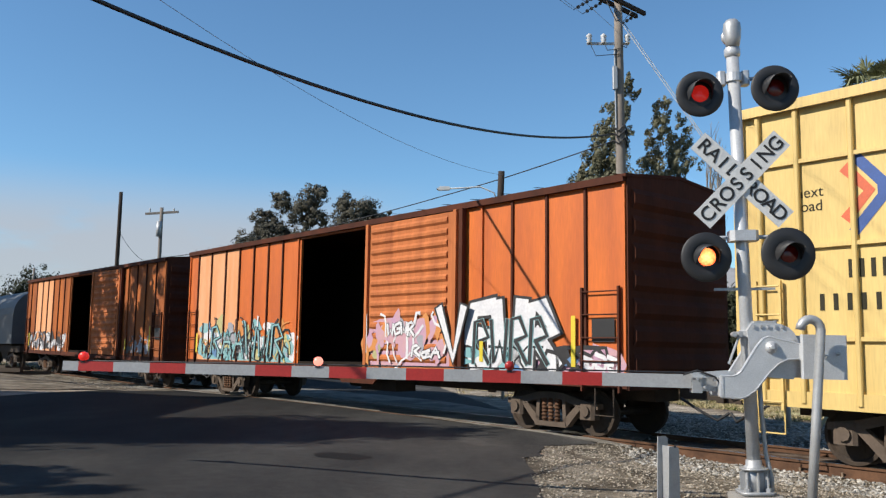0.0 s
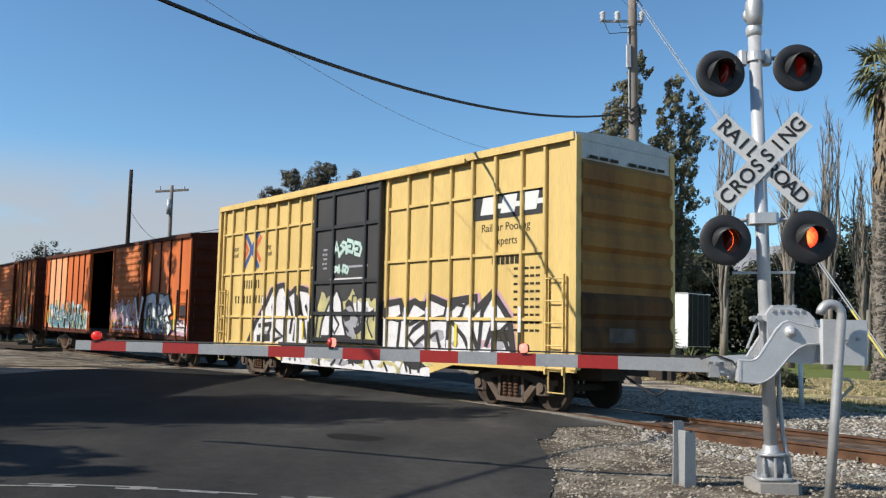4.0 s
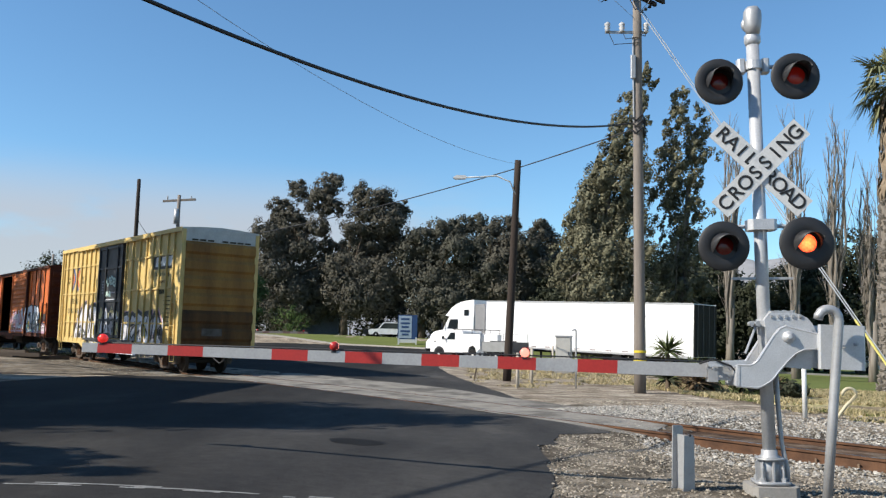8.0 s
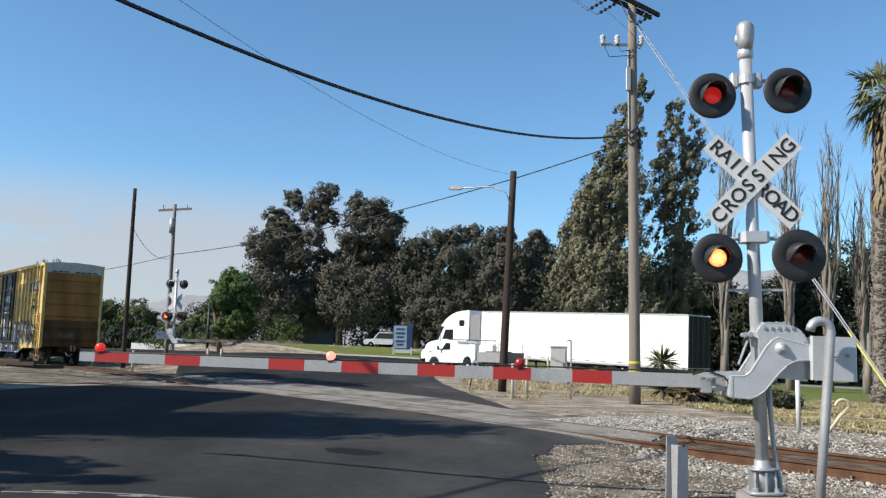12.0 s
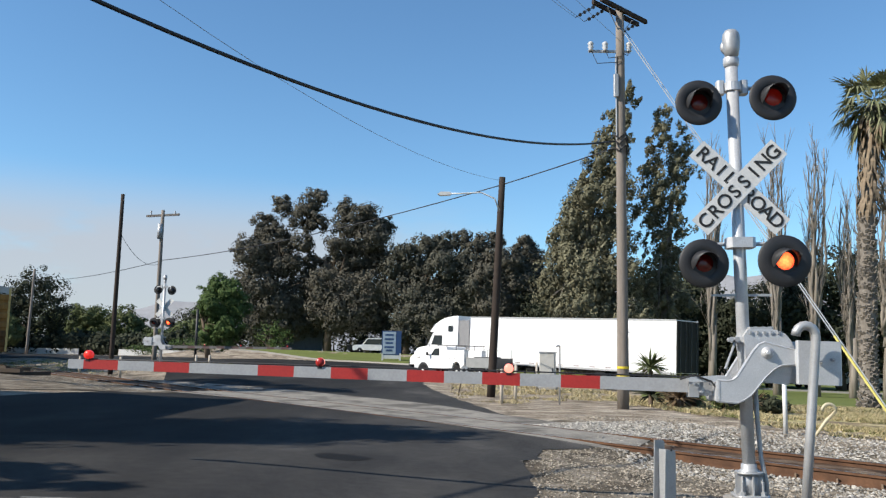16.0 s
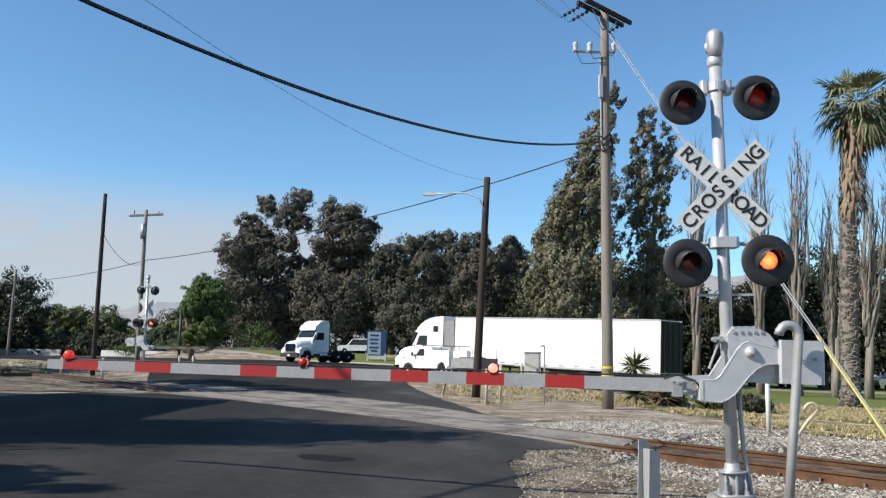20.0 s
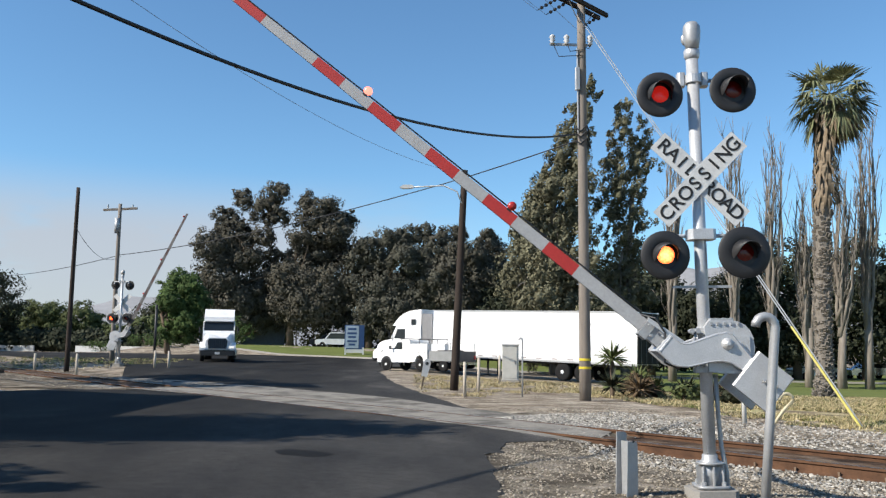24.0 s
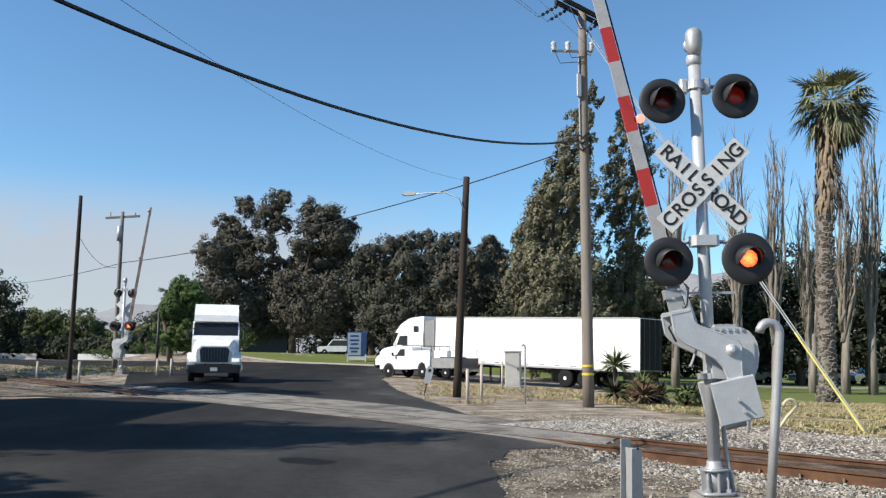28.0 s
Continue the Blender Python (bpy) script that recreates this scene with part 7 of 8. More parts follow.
def fan_palm(x, y, h):
    rnd = np.random.default_rng(7)
    t = thing("palm_tree", "tall fan palm with a skirt of dry fronds", "palm tree", at=pose(x, y, land(x, y) - 0.05))
    g = Geo()
    line = [(0, 0, 0), (0.03, 0, 0.5), (0.05, 0, 1.4), (0.1, 0, 3.9), (0.25, 0, 7.8), (0.5, 0, 10.5), (0.8, 0, h)]
    g.tube(line, 0.40, 14, 0.27)
    part("trunk", g, PALMBARK, t, "", True)
    core = lambda z: float(np.interp(z, [p[2] for p in line], [p[0] for p in line]))
    g = Geo()
    for i in range(900):
        a, z = rnd.uniform(0, 6.28), 0.1 + 8.2 * i / 900
        r = 0.34 + 0.18 * max(0, 1 - z / 0.9) + 0.03 * rnd.normal()
        g.box((core(z) + r * math.cos(a), r * math.sin(a), z), (0.06, 0.12, 0.17), Matrix.Rotation(a, 3, "Z") @ Matrix.Rotation(0.6, 3, "Y"))
    tagged(part("leaf_scar", g, PALMBARK, t), kind="stuff")

    def frond(g, base, way, length, droop, blades, fold):
        """A stalk and a folded fan of narrow blades whose tips hang."""
        way = Vector(way).normalized()
        side = way.cross(Vector((0, 0, 1)))
        side = (side if side.length > 0.05 else Vector((1, 0, 0))).normalized()
        up = side.cross(way)
        hub = Vector(base) + way * length * 0.46 - Vector((0, 0, droop * length * 0.06))
        g.tube([tuple(base), tuple(Vector(base) + way * length * 0.25 + Vector((0, 0, 0.03))), tuple(hub)], 0.02, 4, 0.013)
        for i in range(blades):
            u = -1.35 + 2.7 * i / (blades - 1) + 0.06 * rnd.normal()
            d = (way * math.cos(u) + side * math.sin(u) + up * fold * (abs(u) - 0.5)).normalized()
            ln = length * (0.50 - 0.08 * abs(u)) * rnd.uniform(0.75, 1.15)
            m = hub + d * ln * 0.55 - Vector((0, 0, droop * ln * 0.10))
            e = hub + d * ln - Vector((0, 0, droop * ln * rnd.uniform(0.35, 0.75)))
            n_ = d.cross(up).normalized() * 0.046
            k = len(g.v)
            g.v += [tuple(hub), tuple(m + n_), tuple(e), tuple(m - n_)]
            g.f.append((k, k + 1, k + 2, k + 3))
    for i in range(104):
        a, el = rnd.uniform(0, 6.28), math.asin(rnd.uniform(-0.92, 0.97))
        old = el < -0.55 and i % 2 > 0
        w = (math.cos(a) * math.cos(el) + 0.1, math.sin(a) * math.cos(el), math.sin(el))
        g = Geo()
        frond(g, (0.92 + 0.25 * math.cos(a), 0.25 * math.sin(a), h + 0.15 + 0.35 * math.sin(el)), w, rnd.uniform(1.2, 2.2) * (1.0 if el < 0.9 else 0.8), rnd.uniform(0.3, 1.6) if el < 0.6 else 0.3, 17, rnd.uniform(0.1, 0.5))
        part("frond", g, PALMDRY if old else PALMG, t, "faded fan frond" if old else "olive fan frond")
    for i in range(330):
        a, z = rnd.uniform(0, 6.28), rnd.uniform(-4.6, -0.1)
        w = float(np.interp(z, [-4.6, -3.6, -2.4, -0.8, 0], [0.40, 0.52, 0.50, 0.72, 0.60]))
        bulge = 0.30 if -4.4 < z < -3.2 and math.cos(a) > 0.3 else 0.0
        c = core(h + z)
        b0 = Vector((c + 0.30 * math.cos(a), 0.30 * math.sin(a), h + z))
        e0 = Vector((c + (w + bulge) * math.cos(a) + 0.06 * rnd.normal(), w * math.sin(a), h + z - rnd.uniform(0.6, 1.2)))
        m0 = (b0 + e0) / 2 + Vector((0.12 * math.cos(a), 0.12 * math.sin(a), 0.05))
        q = Vector((-math.sin(a), math.cos(a), 0)) * rnd.uniform(0.03, 0.09)
        g2 = Geo()
        g2.v += [tuple(b0 - q * 0.3), tuple(b0 + q * 0.3), tuple(m0 + q), tuple(e0), tuple(m0 - q)]
        g2.f.append((0, 1, 2, 3, 4))
        part("dry_frond", g2, PALMDRY, t, "hanging dry brown frond")
    return t


fan_palm(18.2, 36.7, 13.45)


def spiky(x, y, n, size, seed, name="yucca", label="spiky dark yucca plant", material=PALMG, h=1.0, tilt=0.2):
    rnd = np.random.default_rng(seed)
    t = thing(name, label, "plant", "plants by the track", at=pose(x, y, land(x, y)))
    g = Geo()
    g.tube([(0, 0, -0.05), (0.02, 0, h * 0.5), (0, 0.02, h)], 0.09, 8, 0.07)
    part("stem", g, BARK, t)
    g = Geo()
    for i in range(n):
        a, el = rnd.uniform(0, 6.28), math.asin(rnd.uniform(-0.5, 0.98))
        d = Vector((math.cos(a) * math.cos(el), math.sin(a) * math.cos(el), math.sin(el)))
        q = d.cross(Vector((0, 0, 1)))
        q = (q if q.length > 0.05 else Vector((1, 0, 0))).normalized() * 0.05
        b, e = Vector((0, 0, h)), Vector((0, 0, h)) + d * size * rnd.uniform(0.7, 1.1)
        m = (b + e) / 2 + Vector((0, 0, 0.04))
        k = len(g.v)
        g.v += [tuple(b), tuple(m + q), tuple(e), tuple(m - q), tuple(m + Vector((0, 0, 0.03)))]
        g.f += [(k, k + 1, k + 4), (k + 1, k + 2, k + 4), (k + 2, k + 3, k + 4), (k + 3, k, k + 4)]
    tagged(part("leaves", g, material, t), kind="stuff")
    return t


spiky(7.75, 32.0, 90, 0.85, 1, material=OLIVE, h=1.35)
spiky(8.5, 31.2, 60, 0.75, 2, material=OLIVE, h=0.6)
for k, (x, y, n, size, h) in enumerate(((7.5, 31.0, 90, 0.80, 0.35), (8.3, 30.2, 90, 0.90, 0.30), (9.0, 30.6, 70, 0.75, 0.30), (9.7, 29.4, 80, 0.80, 0.25), (10.5, 29.0, 60, 0.70, 0.25), (11.3, 29.2, 50, 0.55, 0.2))):
    spiky(x, y, n, size, 20 + k, "agave", "clump of drooping sword-leaved plants, half withered", (DARKLEAF, DRYLEAF, OLIVE)[k % 3], h)


def shrub(x, y, h, w, seed, leaf=EUCA, label="low dark scrubby bush"):
    rnd = np.random.default_rng(seed)
    t = thing("shrub", label, "bush", "shrubs", at=pose(x, y, land(x, y) - 0.05))
    g = Geo()
    for k in range(5):
        limb(g, (0, 0, 0), (rnd.normal() * 0.6, rnd.normal() * 0.6, 1), h * 0.8, 0.03, rnd, 1, kids=2)
    tagged(part("branches", g, BARK, t), kind="stuff")
    leaves("leaves", leaf_cloud(rnd, [(0, 0, h * 0.5, w, w * 0.8, h * 0.45), (w * 0.5, 0, h * 0.4, w * 0.6, w * 0.6, h * 0.35)], 1300, 0.06 + 0.012 * h, 0.3, 18), leaf, t)
    return t


for k, (x, y, h, w) in enumerate(((8.6, 30.8, 0.9, 0.6), (9.6, 29.2, 0.7, 0.5), (11.0, 28.8, 0.6, 0.5))):
    shrub(x, y, h, w, 120 + k, (DRYLEAF, OLIVE, DARKLEAF)[k % 3])
for k, (x, y, h, w) in enumerate(((-20.5, 101, 3.6, 2.4), (-29.5, 98, 1.6, 2.0), (-34, 97, 1.4, 2.0), (-27, 95, 1.2, 1.6))):
    shrub(x, y, h, w, 140 + k, GREEN, "leafy green bush at the roadside")


def tufts(name, label, area, n, h, material, seed, lean=0.5):
    """Grass in tufts over a stretch of the plan."""
    rnd = np.random.default_rng(seed)
    g = Geo()
    for _ in range(n):
        x, y = area(rnd)
        z = land(x, y)
        for _ in range(11):
            a = rnd.uniform(0, 6.28)
            d = Vector((math.cos(a), math.sin(a), 0)) * lean * h * rnd.uniform(0.2, 1.2)
            q = Vector((-math.sin(a), math.cos(a), 0)) * 0.006 * (1 + 0.04 * y)
            b = Vector((x + rnd.normal() * 0.09, y + rnd.normal() * 0.09, z - 0.01))
            t = b + d + Vector((0, 0, h * rnd.uniform(0.5, 1.2)))
            k = len(g.v)
            g.v += [tuple(b - q), tuple(b + q), tuple(t)]
            g.f.append((k, k + 1, k + 2))
    return tagged(part(name, g, material), label, "grass", kind="stuff")


def verge(rnd):
    while True:
        x, y = rnd.uniform(6.8, 24), rnd.uniform(14.5, 37)
        lat = V2.x * x + V2.y * y - TRACK_C
        if lat > 4.2 and x > 7.2 + 0.12 * (31 - y) and noise.noise((x * 0.4, y * 0.4, 2.0)) + 0.6 * noise.noise((x * 1.3, y * 1.3, 7.0)) > 0.12 - 0.04 * (lat - 5):
            return x, y


def by_poles(rnd):
    while True:
        x, y = rnd.uniform(0.5, 9), rnd.uniform(28.5, 46)
        if noise.noise((x * 0.6, y * 0.5, 4.0)) > 0.10 - 0.04 * (y - 32):
            return x, y


tufts("dry_grass", "tufts of dry yellow grass", verge, 11000, 0.10, DRYGRASS, 1, 1.3)
tufts("weeds", "green weeds among dry grass", verge, 3200, 0.08, LAWN, 7, 1.4)
tufts("dry_grass", "tufts of dry grass beside the poles", by_poles, 900, 0.11, DRYGRASS, 2, 1.2)
tufts("weeds", "sparse green weeds on bare ground", lambda r: (r.uniform(-36, -15), r.uniform(46, 62)), 350, 0.13, LAWN, 3)
tufts("weeds", "dry weeds by the far track", lambda r: (r.uniform(-36, -15), r.uniform(44, 62)), 700, 0.12, DRYGRASS, 5)


# loose stones on the shoulder and the ballast
def stones(name, label, spots, n, r0, r1, seed, material=None):
    rnd = np.random.default_rng(seed)
    base = [(1, 0, -0.2), (0.2, 0.9, -0.3), (-0.9, 0.3, -0.2), (-0.3, -0.9, -0.3), (0.7, -0.5, 0.4), (0.3, 0.6, 0.6), (-0.6, 0.2, 0.5), (0, -0.3, 0.75)]
    faces = [(0, 1, 5), (0, 5, 4), (1, 2, 6), (1, 6, 5), (2, 3, 6), (3, 7, 6), (3, 0, 4), (3, 4, 7), (4, 5, 7), (5, 6, 7)]
    B = np.array(base)
    g = Geo()
    for _ in range(n):
        x, y = spots(rnd)
        r = rnd.uniform(r0, r1) * rnd.uniform(0.5, 1.0)
        a = rnd.uniform(0, 6.28)
        c, s = math.cos(a), math.sin(a)
        pts = (B * (1 + 0.25 * rnd.normal(size=(8, 1)))) @ np.array([[c, s, 0], [-s, c, 0], [0, 0, 0.7]]) * r + np.array([x, y, land(x, y) + r * 0.1])
        k = len(g.v)
        g.v += pts.tolist()
        g.f += [(a_ + k, b_ + k, c_ + k) for a_, b_, c_ in faces]
    return tagged(part(name, g, material or STONE), label, "gravel", kind="stuff")


def shoulder(rnd):
    while True:
        x, y = rnd.uniform(0.9, 7.0), rnd.uniform(6.5, 16.5)
        near = V2.x * x + V2.y * y
        if near < 12.2 and x > float(np.interp(y, [6, 8.2, 9.3, 12.3, 12.8, 14.5, 15.2], [0.62, 0.88, 1.06, 1.14, 1.5, 1.68, 2.75])) - 0.03 and (near > 10.6 or noise.noise((x * 1.4, y * 1.4, 5.0)) > -0.22 + 0.25 * rnd.normal()):
            return x, y


def bed(rnd):
    while True:
        s = 13.5 - 22 * rnd.uniform() ** 1.3
        lat = rnd.uniform(-2.4, 3.3) if rnd.uniform() < 0.8 else rnd.uniform(3.2, 5.5)
        x, y = track_xy(s, lat)
        if abs(abs(lat) - 0.753) > 0.09 and (abs(lat) > 0.8 or rnd.uniform() < 0.12) and x > (3.0 if lat < 0.6 else 1.6):
            return x, y


stones("loose_stones", "grey crushed stones of the road shoulder", shoulder, 11000, 0.008, 0.028, 11)
stones("ballast_stones", "pale grey ballast stones between and beside the rails", bed, 19000, 0.018, 0.045, 12, PALESTONE)
stones("scattered_stones", "loose stones strewn on the dirt beside the track", lambda r: track_xy(r.uniform(-16, 15), 3.0 + 4.5 * r.beta(1, 1.6)), 4500, 0.015, 0.05, 14)
stones("far_ballast_stones", "pale ballast stones along the far track", lambda r: track_xy(29 + 25 * r.uniform() ** 1.4, r.uniform(-3.2, 2.5)), 2200, 0.02, 0.05, 13)

# a plain workshop beside the road, out of sight, whose shadow falls across it
hall = thing("workshop", "plain grey flat-roofed workshop beside the road", "building", at=pose(-19.6, 18.2, land(-17, 18)))
g = Geo()
g.span((-5, -4.2, -0.2), (5, 4.5, 6.6))
part("wall", g, CONCRETE, hall)
g = Geo()
g.span((-5.1, -4.3, 6.6), (5.1, 4.6, 6.8))
part("roof", g, OLD_ASPHALT, hall)


# hills at the horizon, with the haze of distance in their colour
def hills(name, pts, y, depth, z0):
    g, n = Geo(), 60
    for j in range(8):
        for i in range(n):
            f = i / (n - 1)
            x = pts[0][0] + (pts[-1][0] - pts[0][0]) * f
            h = float(np.interp(x, [p[0] for p in pts], [p[1] for p in pts]))
            h *= 1 + 0.10 * noise.noise((x * 0.02, j * 0.5, 3)) + 0.05 * noise.noise((x * 0.07, j, 8))
            g.v.append((x, y + depth * j / 7, z0 + (h - z0) * math.sin(j / 7 * math.pi / 2)))
    g.f = [(j * n + i, j * n + i + 1, (j + 1) * n + i + 1, (j + 1) * n + i) for j in range(7) for i in range(n - 1)]
    return tagged(part(name, g, HILLM, None, "", True), "dry grassy hills far away, haze in their colour", "hills", kind="structure")


hills("hills_west", [(-1500, 15), (-1000, 30), (-760, 45), (-670, 78), (-605, 101), (-540, 110), (-444, 116), (-330, 120), (-200, 95), (0, 50)], 1500, 300, 0)
hills("hills_north", [(100, 40), (350, 130), (520, 175), (640, 190), (800, 150), (1200, 60)], 1500, 300, 0)


# ---- vehicles and street furniture ----
def wheel(owner, x, y, z, r, w, rim=WHITEP, name="wheel"):
    g = Geo()
    g.lathe((x, y, z), [(r * 0.58, -w / 2), (r * 0.92, -w / 2), (r, -w / 2 + 0.03), (r, w / 2 - 0.03), (r * 0.92, w / 2), (r * 0.58, w / 2)], 24, "y")
    t = part(name, g, TYRE, owner, "black rubber tyre", True)
    g = Geo()
    g.lathe((x, y, z), [(0.05, -w / 2 - 0.01), (r * 0.2, -w / 2 - 0.01), (r * 0.3, -w / 2 + 0.06), (r * 0.52, -w / 2 + 0.03), (r * 0.59, -w / 2), (r * 0.59, w / 2), (r * 0.52, w / 2 - 0.03), (r * 0.3, w / 2 - 0.06), (r * 0.2, w / 2 + 0.01), (0.05, w / 2 + 0.01)], 20, "y")
    part("rim", g, rim, t, "pale steel rim", True)
    return t


def tractor(name, label, sleeper, group="lorries"):
    """A bonneted road tractor; it faces -y, wheels on z = 0, front bumper at y = 0."""
    t = thing(name, label, "truck", group)
    # bonnet
    def loft(sections, material, nm, lab=""):
        g = Geo()
        n = len(sections[0][1])
        for y, pts in sections:
            g.v += [(px, y, pz) for px, pz in pts]
        for k in range(len(sections) - 1):
            g.f += [(k * n + i, k * n + (i + 1) % n, (k + 1) * n + (i + 1) % n, (k + 1) * n + i) for i in range(n)]
        g.f += [tuple(range(n)), tuple(range((len(sections) - 1) * n, len(sections) * n))]
        return part(nm, g, material, t, lab)
    def ring(w0, w1, z0, z1, c=0.12):
        return [(-w0, z0), (w0, z0), (w1 + (w0 - w1) * 0.3, z1 - c * 1.6), (w1 - c, z1), (-w1 + c, z1), (-w1 - (w0 - w1) * 0.3, z1 - c * 1.6)]
    loft([(0.12, ring(0.88, 0.74, 0.85, 1.66)), (0.5, ring(0.94, 0.82, 0.8, 1.80)), (1.7, ring(1.02, 0.94, 0.8, 1.98))], WHITEP, "bonnet", "white sloping bonnet")
    for s in (-1, 1):
        g = Geo()
        g.prism([(0.12, 0.62), (0.10, 1.05), (0.35, 1.28), (0.95, 1.36), (1.55, 1.2), (1.78, 0.8), (1.72, 0.62), (1.55, 0.62), (1.42, 0.98), (1.0, 1.16), (0.62, 0.98), (0.48, 0.62)], s * 0.84, s * 1.2, "x")
        part("wing", g, WHITEP, t, "white front wing")
        g = Geo()
        g.box((s * 0.95, 0.10, 1.02), (0.34, 0.08, 0.16), None, 0.03)
        part("headlight", g, mat("headlight_glass", (0.624, 0.624, 0.6084), 0.1, glow=((1, 0.97, 0.9), 0.468), bump=0), t, "clear headlight")
        g = Geo()
        g.tube([(s * 1.02, 1.85, 1.95), (s * 1.29, 1.75, 2.0), (s * 1.30, 1.75, 2.4), (s * 1.02, 1.85, 2.5)], 0.016, 6)
        g.box((s * 1.30, 1.75, 2.2), (0.10, 0.07, 0.42), None, 0.03)
        part("mirror", g, BLACK, t, "black door mirror")
    g = Geo()
    g.prism([(-0.60, 0.92), (0.60, 0.92), (0.66, 1.46), (0.54, 1.60), (-0.54, 1.60), (-0.66, 1.46)], 0.06, 0.16)
    gr = part("grille", g, mat("grille_grey", (0.014, 0.0218, 0.039), 0.25, 0.3, bump=0), t, "dark grille in a chrome frame")
    for i in range(9):
        h = Geo()
        h.box((-0.52 + 0.13 * i, 0.05, 1.25), (0.018, 0.03, 0.62))
        part("grille_bar", h, mat("grille_bar_grey", (0.0312, 0.0468, 0.078), 0.3, 0.6, bump=0), gr)
    g = Geo()
    g.box((0, 0.05, 0.62), (2.36, 0.26, 0.36), None, 0.08)
    part("bumper", g, BLACK, t, "black steel bumper")
    g = Geo()
    g.box((0, -0.085, 0.60), (0.32, 0.01, 0.16))
    part("number_plate", g, SIGNW, t)
    # cab
    end = 4.4 if sleeper else 3.6
    g = Geo()
    prof = [(1.65, 0.75), (1.65, 1.98), (2.15, 2.78), (2.3, 2.84), (end, 2.84), (end, 0.75)]
    g.prism(prof, -1.08, 1.08, "x")
    cab = part("cab", g, WHITEP, t, "white cab")
    g = Geo()
    g.prism([(1.69, 1.98), (2.14, 2.76), (2.12, 2.78), (1.665, 1.99)], -1.02, 1.02, "x")
    part("windscreen", g, GLASSD, cab, "dark windscreen")
    for s in (-1, 1):
        g = Geo()
        g.prism([(2.0, 1.98), (2.28, 2.62), (3.0, 2.62), (3.0, 1.98)], s * 1.075, s * 1.088, "x")
        part("side_window", g, GLASSD, cab)
        g = Geo()
        g.cyl((s * 0.86, end + 0.15, 0.9), (s * 0.86, end + 0.15, 3.5), 0.07, n=10)
        part("exhaust_stack", g, CHROME, t)
        g = Geo()
        g.cyl((s * 1.0, 2.4, 0.65), (s * 1.0, 3.7, 0.65), 0.30, n=16)
        part("fuel_tank", g, CHROME, t, "polished fuel tank", True)
    # roof fairing
    g = Geo()
    top = 3.72
    fair = [(1.95, 2.84), (2.05, 3.15), (2.6, 3.58), (3.0, top), (end, top), (end, 2.84)] if not sleeper else [(1.8, 2.84), (1.95, 3.02), (2.3, 3.36), (2.7, 3.60), (3.2, 3.78), (3.8, 3.87), (end, 3.90), (end, 2.84)]
    g.prism(fair, -1.03, 1.03, "x")
    part("roof_fairing", g, WHITEP, t, "white roof fairing")
    if sleeper:
        for s in (-1, 1):
            g = Geo()
            g.box((s * 1.085, 3.75, 3.05), (0.012, 0.40, 0.40))
            part("sleeper_window", g, GLASSD, t)
            g = Geo()
            g.box((s * 0.95, end + 0.45, 2.1), (0.05, 0.9, 3.0))
            part("side_fairing", g, mat("fairing_grey", (0.20, 0.20, 0.205), 0.6), t, "grey side fairing")
    # chassis
    back = end + 3.3
    g = Geo()
    for s in (-1, 1):
        g.span((s * 0.42 - 0.05, 0.3, 0.62), (s * 0.42 + 0.05, back, 0.9))
    g.box((0, back - 1.5, 0.98), (0.9, 1.1, 0.12), None, 0.1)
    part("chassis", g, BLACK, t)
    for y in (1.05, back - 2.1, back - 0.8):
        for s in (-1, 1):
            m = wheel(t, 0, 0, 0, 0.51, 0.28 if y < 2 else 0.56)
            m.matrix_basis = pose(s * (1.02 if y < 2 else 0.88), y, 0.51, 0, 0, 90)
    if not sleeper:
        for s in (-1, 1):
            g = Geo()
            g.box((s * 0.9, back - 0.05, 0.55), (0.6, 0.02, 0.55))
            part("mud_flap", g, BLACK, t)
    return t


lorry = tractor("tractor_unit", "white bonneted tractor unit driving without a trailer", False)
WAY = [(0, 14, 71), (15.5, 4.5, 74), (16.5, -1.6, 76.9), (17, -4.4, 77.7), (18, -7.6, 77.6), (19, -10.4, 76.2), (20, -12.1, 74.6), (21, -13.6, 72.4), (21.5, -14.0, 70.6), (22.5, -13.95, 66.0), (23.5, -13.35, 61.6), (24, -12.9, 59.0), (25, -11.9, 53.8), (26, -10.9, 49.1), (27, -9.85, 44.3), (28, -8.85, 39.4)]


def lorry_rows():
    rows = []
    ts, xs, ys = (np.array(c, float) for c in zip(*WAY))
    head = []
    for i in range(len(ts)):
        a, b = max(0, i - 1), min(len(ts) - 1, i + 1)
        dx, dy = xs[b] - xs[a], ys[b] - ys[a]
        head.append(math.degrees(math.atan2(dx, -dy)))
    head[0] = head[1]
    for t, x, y, h in zip(ts, xs, ys, head):
        rows.append((t, pose(x, y, land(x, y) + 0.01, 0, 0, h)))
    return rows


walks.append((lorry, lorry_rows()))

# the parked articulated lorry
TR0, TR1 = Vector((2.55, 56.62)), Vector((13.3, 46.7))
d = (TR0 - TR1).normalized()
rz = math.degrees(math.atan2(d.x, -d.y))
z0, z1 = land(TR0.x, TR0.y), land(TR1.x, TR1.y)
slope = math.degrees(math.atan2(z0 - z1, (TR0 - TR1).length))
semi = tagged(tractor("sleeper_tractor", "white sleeper tractor unit parked, coupled to a trailer", True), "white sleeper tractor unit parked, coupled to a trailer")
hp = TR0 + d * 5.6
semi.matrix_basis = pose(hp.x, hp.y, land(hp.x, hp.y) - 0.02, 0, 0, rz)
trl = thing("semi_trailer", "long plain white box trailer parked on the verge", "trailer", "lorries", at=pose(TR0.x, TR0.y, z0 - 0.02, -slope, 0, rz))
LT = (TR0 - TR1).length
g = Geo()
g.span((-1.28, 0, 1.12), (1.28, LT, 4.0))
